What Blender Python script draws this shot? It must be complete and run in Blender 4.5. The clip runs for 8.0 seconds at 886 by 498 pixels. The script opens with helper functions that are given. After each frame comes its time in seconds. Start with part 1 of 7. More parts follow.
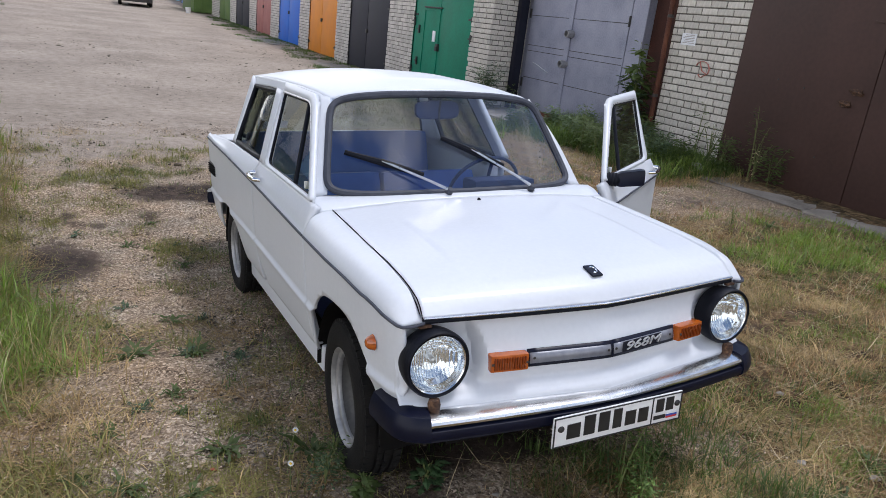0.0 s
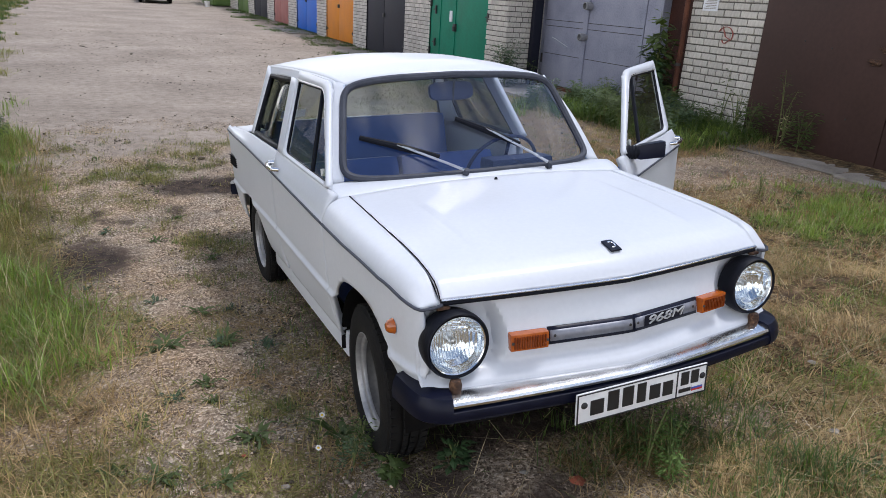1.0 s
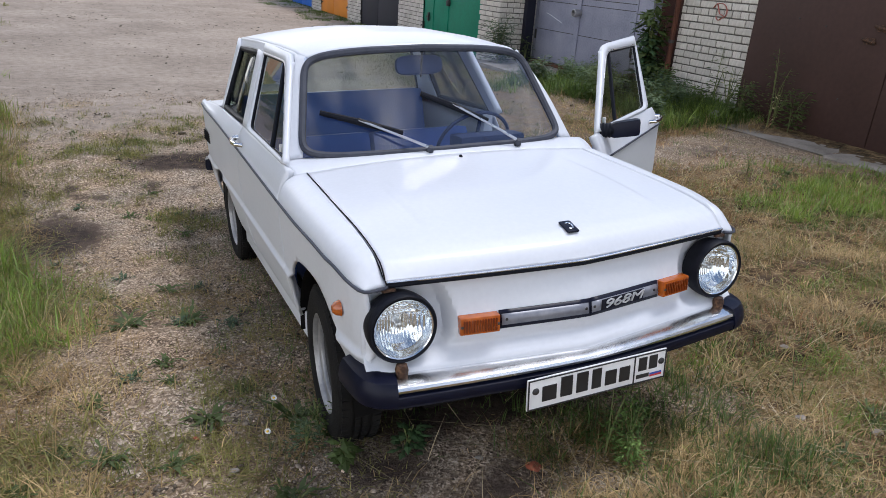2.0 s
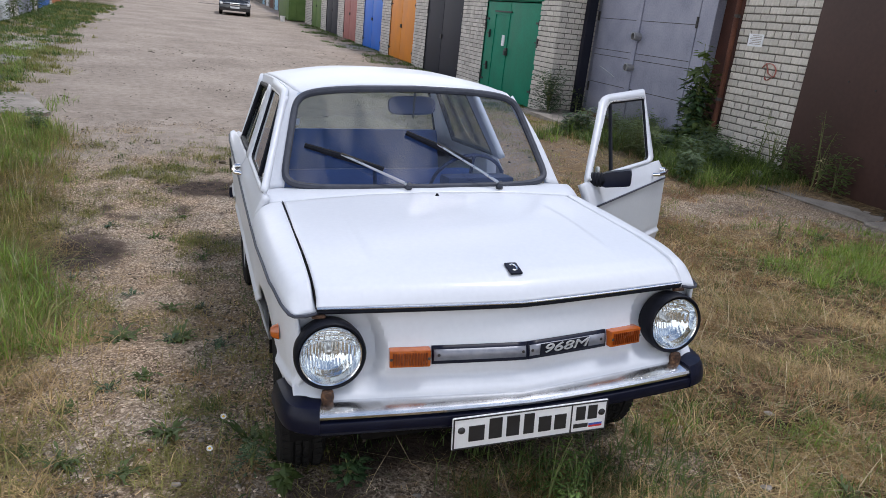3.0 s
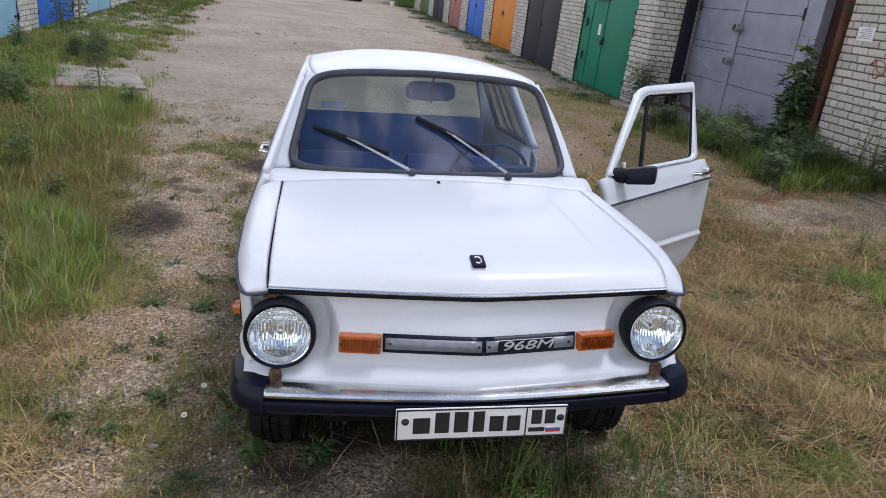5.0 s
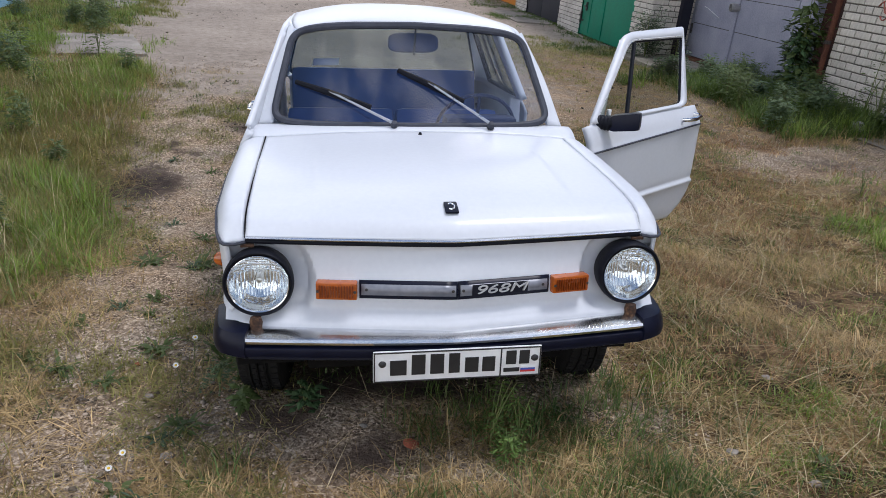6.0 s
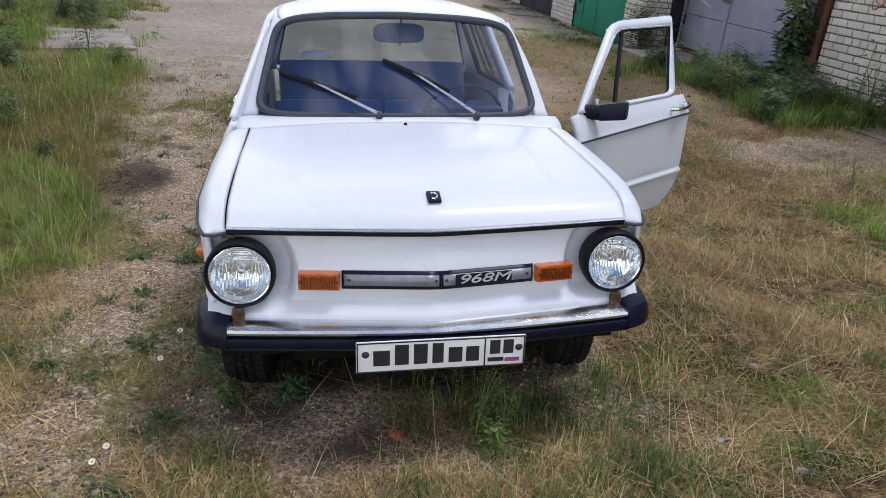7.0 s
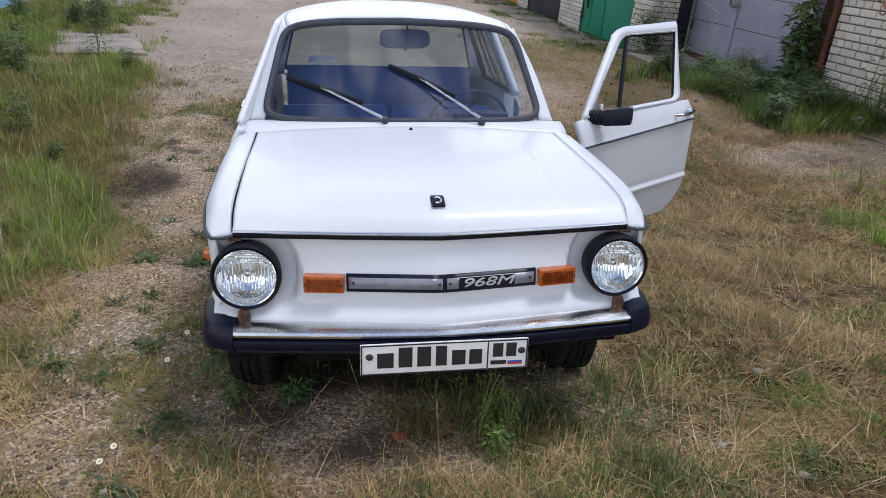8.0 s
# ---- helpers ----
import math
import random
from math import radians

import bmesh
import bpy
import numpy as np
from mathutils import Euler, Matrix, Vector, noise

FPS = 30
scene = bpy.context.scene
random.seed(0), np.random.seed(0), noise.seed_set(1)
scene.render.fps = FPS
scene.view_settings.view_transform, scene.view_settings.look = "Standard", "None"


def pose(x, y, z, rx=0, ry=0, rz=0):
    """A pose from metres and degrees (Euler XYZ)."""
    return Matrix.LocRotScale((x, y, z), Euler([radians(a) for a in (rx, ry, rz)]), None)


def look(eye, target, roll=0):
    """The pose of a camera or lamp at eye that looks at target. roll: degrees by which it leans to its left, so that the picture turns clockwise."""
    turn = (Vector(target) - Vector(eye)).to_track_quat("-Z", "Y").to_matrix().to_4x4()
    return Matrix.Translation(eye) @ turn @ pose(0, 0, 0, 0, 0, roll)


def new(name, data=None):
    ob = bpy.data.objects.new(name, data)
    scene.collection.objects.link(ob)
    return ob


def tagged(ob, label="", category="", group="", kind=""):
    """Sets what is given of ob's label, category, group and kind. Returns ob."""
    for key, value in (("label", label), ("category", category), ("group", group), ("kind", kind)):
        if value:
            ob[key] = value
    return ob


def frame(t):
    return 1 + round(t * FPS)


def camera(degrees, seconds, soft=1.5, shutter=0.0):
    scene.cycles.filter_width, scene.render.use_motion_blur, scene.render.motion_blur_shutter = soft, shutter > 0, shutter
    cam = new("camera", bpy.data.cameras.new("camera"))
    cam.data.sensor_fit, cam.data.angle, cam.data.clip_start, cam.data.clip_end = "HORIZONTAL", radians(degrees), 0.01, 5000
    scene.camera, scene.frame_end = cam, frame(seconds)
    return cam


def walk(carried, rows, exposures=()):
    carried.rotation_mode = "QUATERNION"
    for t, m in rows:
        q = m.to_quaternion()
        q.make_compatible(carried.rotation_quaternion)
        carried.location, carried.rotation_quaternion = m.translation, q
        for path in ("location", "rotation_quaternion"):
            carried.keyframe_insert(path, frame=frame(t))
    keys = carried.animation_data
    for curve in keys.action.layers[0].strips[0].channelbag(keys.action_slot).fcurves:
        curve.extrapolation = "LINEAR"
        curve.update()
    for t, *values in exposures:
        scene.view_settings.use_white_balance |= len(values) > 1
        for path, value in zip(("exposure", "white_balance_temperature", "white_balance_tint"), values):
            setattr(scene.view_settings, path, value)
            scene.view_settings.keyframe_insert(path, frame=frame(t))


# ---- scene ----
import functools

cam = camera(65.0, 8.0, soft=0.5)
# the car stands nose-up on a dip in the ground; CAR takes its own axes (x to its left, y to its tail, z up) to the world
CAR = Matrix(((0.99927, 0.00167, -0.03824, 0), (0.00167, 0.9962, 0.08709, 0), (0.03824, -0.08709, 0.99547, 0), (0, 0, 0, 1)))
PATH = [
    (0, (-1.429, -1.69, 1.496), (-0.561, 0.038, 0.985), 2.3),
    (0.5, (-1.425, -1.698, 1.492), (-0.577, 0.036, 0.967), 2.3),
    (1, (-1.393, -1.706, 1.495), (-0.605, 0.044, 0.933), -0.8),
    (1.5, (-1.349, -1.761, 1.476), (-0.559, -0.005, 0.937), -0.3),
    (2, (-1.226, -1.7, 1.479), (-0.444, 0.032, 0.856), -0.3),
    (2.2, (-1.175, -1.725, 1.465), (-0.399, 0.041, 0.939), -0.74),
    (3.3, (-0.814, -1.906, 1.494), (-0.204, -0.066, 1.002), 2.7),
    (3.5, (-0.769, -1.918, 1.518), (-0.124, -0.08, 1.063), 1.5),
    (4, (-0.675, -1.851, 1.493), (-0.062, -0.007, 1.022), 5.0),
    (4.5, (-0.599, -1.867, 1.462), (-0.159, 0.012, 0.935), 2.8),
    (5, (-0.484, -1.929, 1.475), (-0.128, -0.039, 0.926), 3.7),
    (5.2, (-0.437, -1.988, 1.446), (-0.128, -0.108, 0.836), 4.3),
    (6.3, (-0.361, -2.0, 1.448), (-0.037, -0.145, 0.774), 1.67),
    (6.5, (-0.351, -1.979, 1.439), (-0.027, -0.13, 0.749), 1.9),
    (7, (-0.325, -2.001, 1.431), (-0.001, -0.145, 0.761), 1.6),
    (7.5, (-0.316, -2.015, 1.431), (0.007, -0.168, 0.736), 1.9),
    (8, (-0.318, -2.023, 1.437), (-0.014, -0.16, 0.778), 1.6),
]
walk(cam, [(t, CAR @ look(eye, target, roll)) for t, eye, target, roll in PATH], exposures=[(0.0, 0.18), (2.2, 0.18), (3.5, 0.08), (5.2, 0.08), (6.5, 0.14), (8.0, 0.14)])

# ---- world and sun ----
world = bpy.data.worlds.new("world")
scene.world = world
world.use_nodes = True
wn, wl = world.node_tree.nodes, world.node_tree.links
bg = wn["Background"]
sky = wn.new("ShaderNodeTexSky")
sky.sky_type = "NISHITA"
sky.sun_disc = False
sky.sun_elevation, sky.sun_rotation = radians(71), radians(88)
sky.air_density, sky.dust_density, sky.ozone_density = 1.0, 0.5, 2.0
coord = wn.new("ShaderNodeTexCoord")
stretch = wn.new("ShaderNodeMapping")
stretch.inputs["Scale"].default_value = (1.0, 1.0, 2.6)
clouds = wn.new("ShaderNodeTexNoise")
clouds.inputs["Scale"].default_value = 2.1
clouds.inputs["Detail"].default_value = 9
clouds.inputs["Roughness"].default_value = 0.58
ramp = wn.new("ShaderNodeValToRGB")
ramp.color_ramp.elements[0].position, ramp.color_ramp.elements[1].position = 0.48, 0.66
mix = wn.new("ShaderNodeMix")
mix.data_type = "RGBA"
mix.inputs["B"].default_value = (16.2, 16.2, 16.6, 1)
wl.new(coord.outputs["Generated"], stretch.inputs["Vector"])
wl.new(stretch.outputs["Vector"], clouds.inputs["Vector"])
# more cloud towards the horizon, open blue overhead
split = wn.new("ShaderNodeSeparateXYZ")
wl.new(coord.outputs["Generated"], split.inputs["Vector"])
cover = wn.new("ShaderNodeMath")
cover.operation = "MULTIPLY_ADD"
cover.inputs[1].default_value, cover.inputs[2].default_value = -0.30, 0.195
wl.new(split.outputs["Z"], cover.inputs[0])
total_cover = wn.new("ShaderNodeMath")
total_cover.operation = "ADD"
wl.new(cover.outputs[0], total_cover.inputs[0])
wl.new(clouds.outputs["Fac"], total_cover.inputs[1])
wl.new(total_cover.outputs[0], ramp.inputs["Fac"])
wl.new(ramp.outputs["Color"], mix.inputs["Factor"])
wl.new(sky.outputs["Color"], mix.inputs["A"])
wl.new(mix.outputs["Result"], bg.inputs["Color"])
bg.inputs["Strength"].default_value = 0.12
sun_data = bpy.data.lights.new("sun", "SUN")
sun_data.energy, sun_data.angle, sun_data.color = 2.05, radians(17), (1.0, 0.985, 1.02)
sun = new("sun", sun_data)
sun.matrix_world = look((5.5, 0.2, 16), (0, 0, 0))

# ---- materials ----
MATS = {}


def surface(name, colours, scale=8.0, rough=0.6, metal=0.0, bump=0.0, bump_scale=60.0, coat=0.0, spread=0.0, island=False, rough_var=0.12, detail=6.0, spec=0.5):
    """A node material: colours mixed by noise at two scales, with bump; spread: brightness change from piece to piece."""
    m = bpy.data.materials.new(name)
    m.use_nodes = True
    n, l = m.node_tree.nodes, m.node_tree.links
    b = n["Principled BSDF"]
    geo = n.new("ShaderNodeTexCoord")
    big = n.new("ShaderNodeTexNoise")
    big.inputs["Scale"].default_value, big.inputs["Detail"].default_value = scale, detail
    fine = n.new("ShaderNodeTexNoise")
    fine.inputs["Scale"].default_value, fine.inputs["Detail"].default_value = bump_scale, 4
    for t in (big, fine):
        l.new(geo.outputs["Object"], t.inputs["Vector"])
    blend = n.new("ShaderNodeMath")
    blend.operation = "MULTIPLY_ADD"
    blend.inputs[1].default_value, blend.inputs[2].default_value = 0.35, 0.0
    l.new(fine.outputs["Fac"], blend.inputs[0])
    total = n.new("ShaderNodeMath")
    total.operation = "MULTIPLY_ADD"
    total.inputs[1].default_value = 0.65
    l.new(big.outputs["Fac"], total.inputs[0])
    l.new(blend.outputs[0], total.inputs[2])
    cr = n.new("ShaderNodeValToRGB")
    e = cr.color_ramp.elements
    e[0].position, e[1].position = 0.36, 0.64
    e[0].color, e[1].color = (*colours[0], 1), (*colours[-1], 1)
    for k, c in enumerate(colours[1:-1]):
        e.new(0.36 + 0.28 * (k + 1) / (len(colours) - 1)).color = (*c, 1)
    l.new(total.outputs[0], cr.inputs["Fac"])
    out = cr.outputs["Color"]
    if spread:
        src = n.new("ShaderNodeNewGeometry") if island else n.new("ShaderNodeObjectInfo")
        key = src.outputs["Random Per Island"] if island else src.outputs["Random"]
        rng = n.new("ShaderNodeMapRange")
        rng.inputs["To Min"].default_value, rng.inputs["To Max"].default_value = 1 - spread, 1 + spread
        l.new(key, rng.inputs["Value"])
        hsv = n.new("ShaderNodeHueSaturation")
        l.new(rng.outputs["Result"], hsv.inputs["Value"])
        l.new(out, hsv.inputs["Color"])
        out = hsv.outputs["Color"]
    l.new(out, b.inputs["Base Color"])
    rr = n.new("ShaderNodeMapRange")
    rr.inputs["To Min"].default_value, rr.inputs["To Max"].default_value = max(0.02, rough - rough_var), min(1, rough + rough_var)
    l.new(big.outputs["Fac"], rr.inputs["Value"])
    l.new(rr.outputs["Result"], b.inputs["Roughness"])
    b.inputs["Metallic"].default_value = metal
    b.inputs["Specular IOR Level"].default_value = spec
    b.inputs["Coat Weight"].default_value = coat
    b.inputs["Coat Roughness"].default_value = 0.09
    if bump:
        bp = n.new("ShaderNodeBump")
        bp.inputs["Strength"].default_value, bp.inputs["Distance"].default_value = bump, 0.01
        l.new(fine.outputs["Fac"], bp.inputs["Height"])
        l.new(bp.outputs["Normal"], b.inputs["Normal"])
    MATS[name] = m
    return m


def glass(name, tint=(0.92, 0.95, 0.94), gloss=1.0):
    """Thin window glass: see-through, with Fresnel gloss."""
    m = bpy.data.materials.new(name)
    m.use_nodes = True
    n, l = m.node_tree.nodes, m.node_tree.links
    n.remove(n["Principled BSDF"])
    clear, shine, mx = n.new("ShaderNodeBsdfTransparent"), n.new("ShaderNodeBsdfGlossy"), n.new("ShaderNodeMixShader")
    facing, fifth, fres = n.new("ShaderNodeLayerWeight"), n.new("ShaderNodeMath"), n.new("ShaderNodeMath")
    facing.inputs["Blend"].default_value = 0.5
    fifth.operation, fifth.inputs[1].default_value = "POWER", 5.0
    fres.operation, fres.inputs[1].default_value, fres.inputs[2].default_value = "MULTIPLY_ADD", 0.957, 0.043
    l.new(facing.outputs["Facing"], fifth.inputs[0])
    l.new(fifth.outputs[0], fres.inputs[0])
    clear.inputs["Color"].default_value = (*tint, 1)
    shine.inputs["Roughness"].default_value = 0.015
    gain = n.new("ShaderNodeMath")
    gain.operation, gain.use_clamp = "MULTIPLY", True
    gain.inputs[1].default_value = gloss
    l.new(fres.outputs[0], gain.inputs[0])
    l.new(gain.outputs[0], mx.inputs["Fac"])
    l.new(clear.outputs[0], mx.inputs[1])
    l.new(shine.outputs[0], mx.inputs[2])
    l.new(mx.outputs[0], n["Material Output"].inputs["Surface"])
    return m


paint = surface("white_car_paint", [(0.59, 0.615, 0.665), (0.64, 0.665, 0.715)], 1.6, 0.46, coat=0.22, rough_var=0.06)
rubber = surface("black_rubber", [(0.004, 0.005, 0.009), (0.009, 0.010, 0.016)], 20, 0.5, bump=0.1, bump_scale=120, spec=0.15)
bumper_plastic = surface("navy_black_plastic", [(0.003, 0.004, 0.013), (0.006, 0.008, 0.022)], 9, 0.34, bump=0.05, bump_scale=300, spec=0.18)
gasket_rubber = surface("grey_gasket_rubber", [(0.035, 0.04, 0.055), (0.06, 0.065, 0.085)], 12, 0.6, spec=0.3)
tyre_rubber = surface("tyre_rubber", [(0.006, 0.006, 0.007), (0.016, 0.015, 0.014)], 14, 0.85, bump=0.2, bump_scale=200, spec=0.2)
chrome = surface("chrome", [(0.74, 0.75, 0.77), (0.84, 0.84, 0.86)], 10, 0.17, metal=1.0, rough_var=0.07)
brushed = surface("brushed_aluminium", [(0.55, 0.56, 0.58), (0.66, 0.67, 0.69)], 30, 0.3, metal=1.0)
bumper_alu = surface("worn_aluminium", [(0.70, 0.71, 0.73), (0.82, 0.83, 0.85)], 14, 0.22, metal=1.0, rough_var=0.08)
rim_silver = surface("silver_wheel_paint", [(0.26, 0.26, 0.27), (0.40, 0.40, 0.41)], 8, 0.42, metal=0.5)
orange_lens = surface("orange_lamp_plastic", [(0.36, 0.075, 0.008), (0.46, 0.11, 0.012)], 30, 0.18, coat=0.6)
band_grey = surface("grey_trim_paint", [(0.17, 0.18, 0.215), (0.25, 0.26, 0.295)], 20, 0.4, metal=0.2)
# rim well and dark hub: the deep dish's shade is put into these colours
hub_grey = surface("shaded_wheel_paint", [(0.035, 0.035, 0.037), (0.09, 0.088, 0.085)], 9, 0.6)
hub_dark = surface("shaded_hub_paint", [(0.012, 0.012, 0.013), (0.03, 0.029, 0.028)], 9, 0.7)
orange_deep = surface("deep_orange_plastic", [(0.16, 0.025, 0.004), (0.24, 0.045, 0.006)], 30, 0.25, coat=0.4)
rust = surface("rusty_steel", [(0.022, 0.011, 0.007), (0.06, 0.028, 0.015), (0.16, 0.085, 0.045)], 30, 0.85, bump=0.5, bump_scale=120)
interior_blue = surface("blue_vinyl", [(0.035, 0.09, 0.32), (0.06, 0.135, 0.44)], 6, 0.5, bump=0.1, bump_scale=200)
interior_dark = surface("dark_dashboard", [(0.012, 0.022, 0.07), (0.022, 0.038, 0.11)], 6, 0.6)
under_black = surface("black_underbody", [(0.004, 0.004, 0.005), (0.010, 0.009, 0.008)], 6, 0.95, spec=0.1)
plate_white = surface("plate_white", [(0.74, 0.75, 0.76), (0.8, 0.8, 0.8)], 8, 0.4)
plate_black = surface("plate_black", [(0.012, 0.012, 0.014), (0.02, 0.02, 0.022)], 8, 0.45)
flag_blue = surface("stripe_blue", [(0.03, 0.08, 0.4), (0.04, 0.1, 0.45)], 8, 0.5)
flag_red = surface("stripe_red", [(0.5, 0.03, 0.03), (0.55, 0.04, 0.04)], 8, 0.5)
screen_glass = glass("windscreen_glass", (0.82, 0.88, 0.97), 2.5)
side_glass = glass("side_window_glass", (0.70, 0.73, 0.68), 1.0)
lens_glass = glass("headlamp_glass", (0.93, 0.96, 0.97), 1.3)
reflector = surface("lamp_reflector", [(0.74, 0.77, 0.80), (0.88, 0.89, 0.90)], 40, 0.07, metal=1.0, bump=0.08, bump_scale=60)

brick_white = surface("white_silicate_brick", [(0.42, 0.395, 0.35), (0.52, 0.49, 0.445), (0.60, 0.57, 0.52)], 7, 0.85, bump=0.35, bump_scale=90, spread=0.13)
brick_rest = surface("white_silicate_brick_far", [(0.41, 0.385, 0.345), (0.51, 0.48, 0.44), (0.58, 0.555, 0.51)], 7, 0.85, bump=0.3, bump_scale=90, spread=0.13, island=True)
mortar = surface("grey_mortar", [(0.075, 0.068, 0.06), (0.17, 0.155, 0.14)], 9, 0.95, bump=0.5, bump_scale=120)
green_paint = surface("green_door_paint", [(0.003, 0.15, 0.09), (0.007, 0.20, 0.122)], 2.2, 0.55, bump=0.05, bump_scale=30, spec=0.2)
black_paint = surface("blue_black_door_paint", [(0.015, 0.016, 0.024), (0.03, 0.031, 0.043)], 2.5, 0.6, spec=0.2)
orange_paint = surface("orange_door_paint", [(0.56, 0.19, 0.02), (0.68, 0.25, 0.03)], 2, 0.5, spec=0.22)
blue_paint = surface("blue_door_paint", [(0.015, 0.11, 0.52), (0.025, 0.16, 0.62)], 2, 0.45, spec=0.22)
pink_paint = surface("faded_red_door_paint", [(0.30, 0.11, 0.10), (0.40, 0.17, 0.15)], 2.5, 0.6, spec=0.22)
olive_paint = surface("olive_green_door_paint", [(0.07, 0.13, 0.035), (0.13, 0.2, 0.06)], 1.5, 0.6, spec=0.22)
grey_paint = surface("lilac_grey_door_paint", [(0.165, 0.175, 0.24), (0.235, 0.245, 0.315), (0.295, 0.30, 0.37)], 1.8, 0.55, bump=0.06, bump_scale=40)
brown_paint = surface("brown_gate_paint", [(0.043, 0.024, 0.020), (0.062, 0.034, 0.029)], 1.3, 0.5, bump=0.04, bump_scale=20, spec=0.22)
rust_paint = surface("rusty_brown_paint", [(0.05, 0.018, 0.012), (0.13, 0.05, 0.03)], 3, 0.7, bump=0.2, bump_scale=60, spec=0.22)
rust_dark = surface("dark_rusty_steel", [(0.022, 0.009, 0.007), (0.06, 0.022, 0.015)], 3, 0.75, bump=0.2, bump_scale=60, spec=0.2)
navy_panel = surface("navy_black_panel_paint", [(0.006, 0.007, 0.014), (0.014, 0.015, 0.026)], 2.5, 0.6, spec=0.2)
tan_paint = surface("rust_orange_door_paint", [(0.38, 0.12, 0.05), (0.48, 0.17, 0.08)], 2, 0.6, spec=0.22)
pale_blue = surface("pale_blue_door_paint", [(0.22, 0.42, 0.58), (0.3, 0.5, 0.64)], 2, 0.55, spec=0.22)
white_paint = surface("white_door_paint", [(0.55, 0.58, 0.6), (0.66, 0.68, 0.7)], 2, 0.55, spec=0.22)
teal_paint = surface("teal_door_paint", [(0.05, 0.3, 0.27), (0.08, 0.38, 0.34)], 2, 0.55, spec=0.22)
iron = surface("dark_iron", [(0.012, 0.012, 0.014), (0.04, 0.036, 0.034)], 20, 0.6)
concrete = surface("old_concrete", [(0.17, 0.145, 0.12), (0.27, 0.235, 0.20), (0.36, 0.32, 0.28)], 3, 0.9, bump=0.4, bump_scale=50)
roof_felt = surface("roofing_felt", [(0.04, 0.04, 0.042), (0.08, 0.078, 0.075)], 4, 0.95, bump=0.3, bump_scale=40)
stone_mat = surface("field_stone", [(0.22, 0.2, 0.18), (0.36, 0.34, 0.31)], 16, 0.9, bump=0.4, bump_scale=60)
pebble_mat = surface("gravel_pebbles", [(0.17, 0.128, 0.094), (0.52, 0.42, 0.325)], 30, 0.9, spread=0.7, island=True)
clod_mat = surface("dark_litter", [(0.055, 0.043, 0.03), (0.14, 0.11, 0.075)], 30, 0.95, spread=0.5, island=True)
red_bit = surface("red_brick_piece", [(0.25, 0.06, 0.03), (0.36, 0.11, 0.06)], 30, 0.9, bump=0.4)
letter_silver = surface("silver_lettering", [(0.5, 0.52, 0.55), (0.62, 0.63, 0.66)], 20, 0.35, metal=0.3)
paper = surface("white_paper", [(0.66, 0.68, 0.72), (0.76, 0.77, 0.8)], 15, 0.7)
red_chalk = surface("faded_red_spray", [(0.30, 0.08, 0.07), (0.42, 0.16, 0.13)], 60, 0.9)
dark_car = surface("black_car_paint", [(0.010, 0.012, 0.018), (0.018, 0.02, 0.028)], 3, 0.25, coat=0.9)
blue_car = surface("dark_blue_car_paint", [(0.03, 0.05, 0.1), (0.045, 0.065, 0.12)], 3, 0.25, coat=0.9)
car_glass = surface("dark_car_window", [(0.03, 0.04, 0.055), (0.05, 0.06, 0.075)], 3, 0.08)
lamp_clear = surface("clear_lamp", [(0.6, 0.63, 0.66), (0.75, 0.76, 0.78)], 10, 0.12, metal=0.6)
leaf_green = surface("weed_leaves", [(0.048, 0.074, 0.020), (0.11, 0.15, 0.045)], 20, 0.6, spread=0.35, island=True)
leaf_fresh = surface("fresh_weed_leaves", [(0.09, 0.16, 0.035), (0.19, 0.29, 0.075)], 20, 0.6, spread=0.35, island=True)
leaf_dark = surface("dark_leaves", [(0.02, 0.05, 0.016), (0.045, 0.085, 0.03)], 20, 0.6, spread=0.35, island=True)
leaf_grey = surface("grey_green_leaves", [(0.07, 0.12, 0.05), (0.14, 0.2, 0.10)], 20, 0.65, spread=0.3, island=True)
stem_mat = surface("plant_stems", [(0.08, 0.12, 0.03), (0.16, 0.17, 0.06)], 20, 0.7)
dry_stem = surface("dry_stalks", [(0.34, 0.27, 0.15), (0.60, 0.50, 0.31)], 20, 0.8, spread=0.3, island=True)
petal = surface("white_petals", [(0.6, 0.6, 0.57), (0.7, 0.7, 0.68)], 20, 0.6)
pollen = surface("yellow_pollen", [(0.65, 0.42, 0.03), (0.75, 0.5, 0.05)], 20, 0.7)
grass_green = surface("green_grass", [(0.044, 0.083, 0.016), (0.11, 0.16, 0.04)], 3, 0.55, spread=0.65, island=True)
grass_fresh = surface("fresh_grass", [(0.105, 0.175, 0.024), (0.235, 0.315, 0.068)], 3, 0.5, spread=0.65, island=True)
grass_olive = surface("olive_grass", [(0.115, 0.116, 0.027), (0.275, 0.252, 0.084)], 3, 0.6, spread=0.65, island=True)
grass_tawny = surface("tawny_grass", [(0.15, 0.072, 0.032), (0.40, 0.225, 0.105)], 3, 0.75, spread=0.7, island=True)
grass_dry = surface("dry_grass", [(0.235, 0.150, 0.062), (0.57, 0.42, 0.215)], 3, 0.7, spread=0.75, island=True)


def sheer(material, share, tint):
    """Let light through thin leaves and blades."""
    nodes_, links_ = material.node_tree.nodes, material.node_tree.links
    shader = next(q for q in nodes_ if q.type == "BSDF_PRINCIPLED")
    out = next(q for q in nodes_ if q.type == "OUTPUT_MATERIAL")
    through_light = nodes_.new("ShaderNodeBsdfTranslucent")
    through_light.inputs["Color"].default_value = (*tint, 1)
    both = nodes_.new("ShaderNodeMixShader")
    both.inputs["Fac"].default_value = share
    links_.new(shader.outputs["BSDF"], both.inputs[1])
    links_.new(through_light.outputs["BSDF"], both.inputs[2])
    links_.new(both.outputs["Shader"], out.inputs["Surface"])


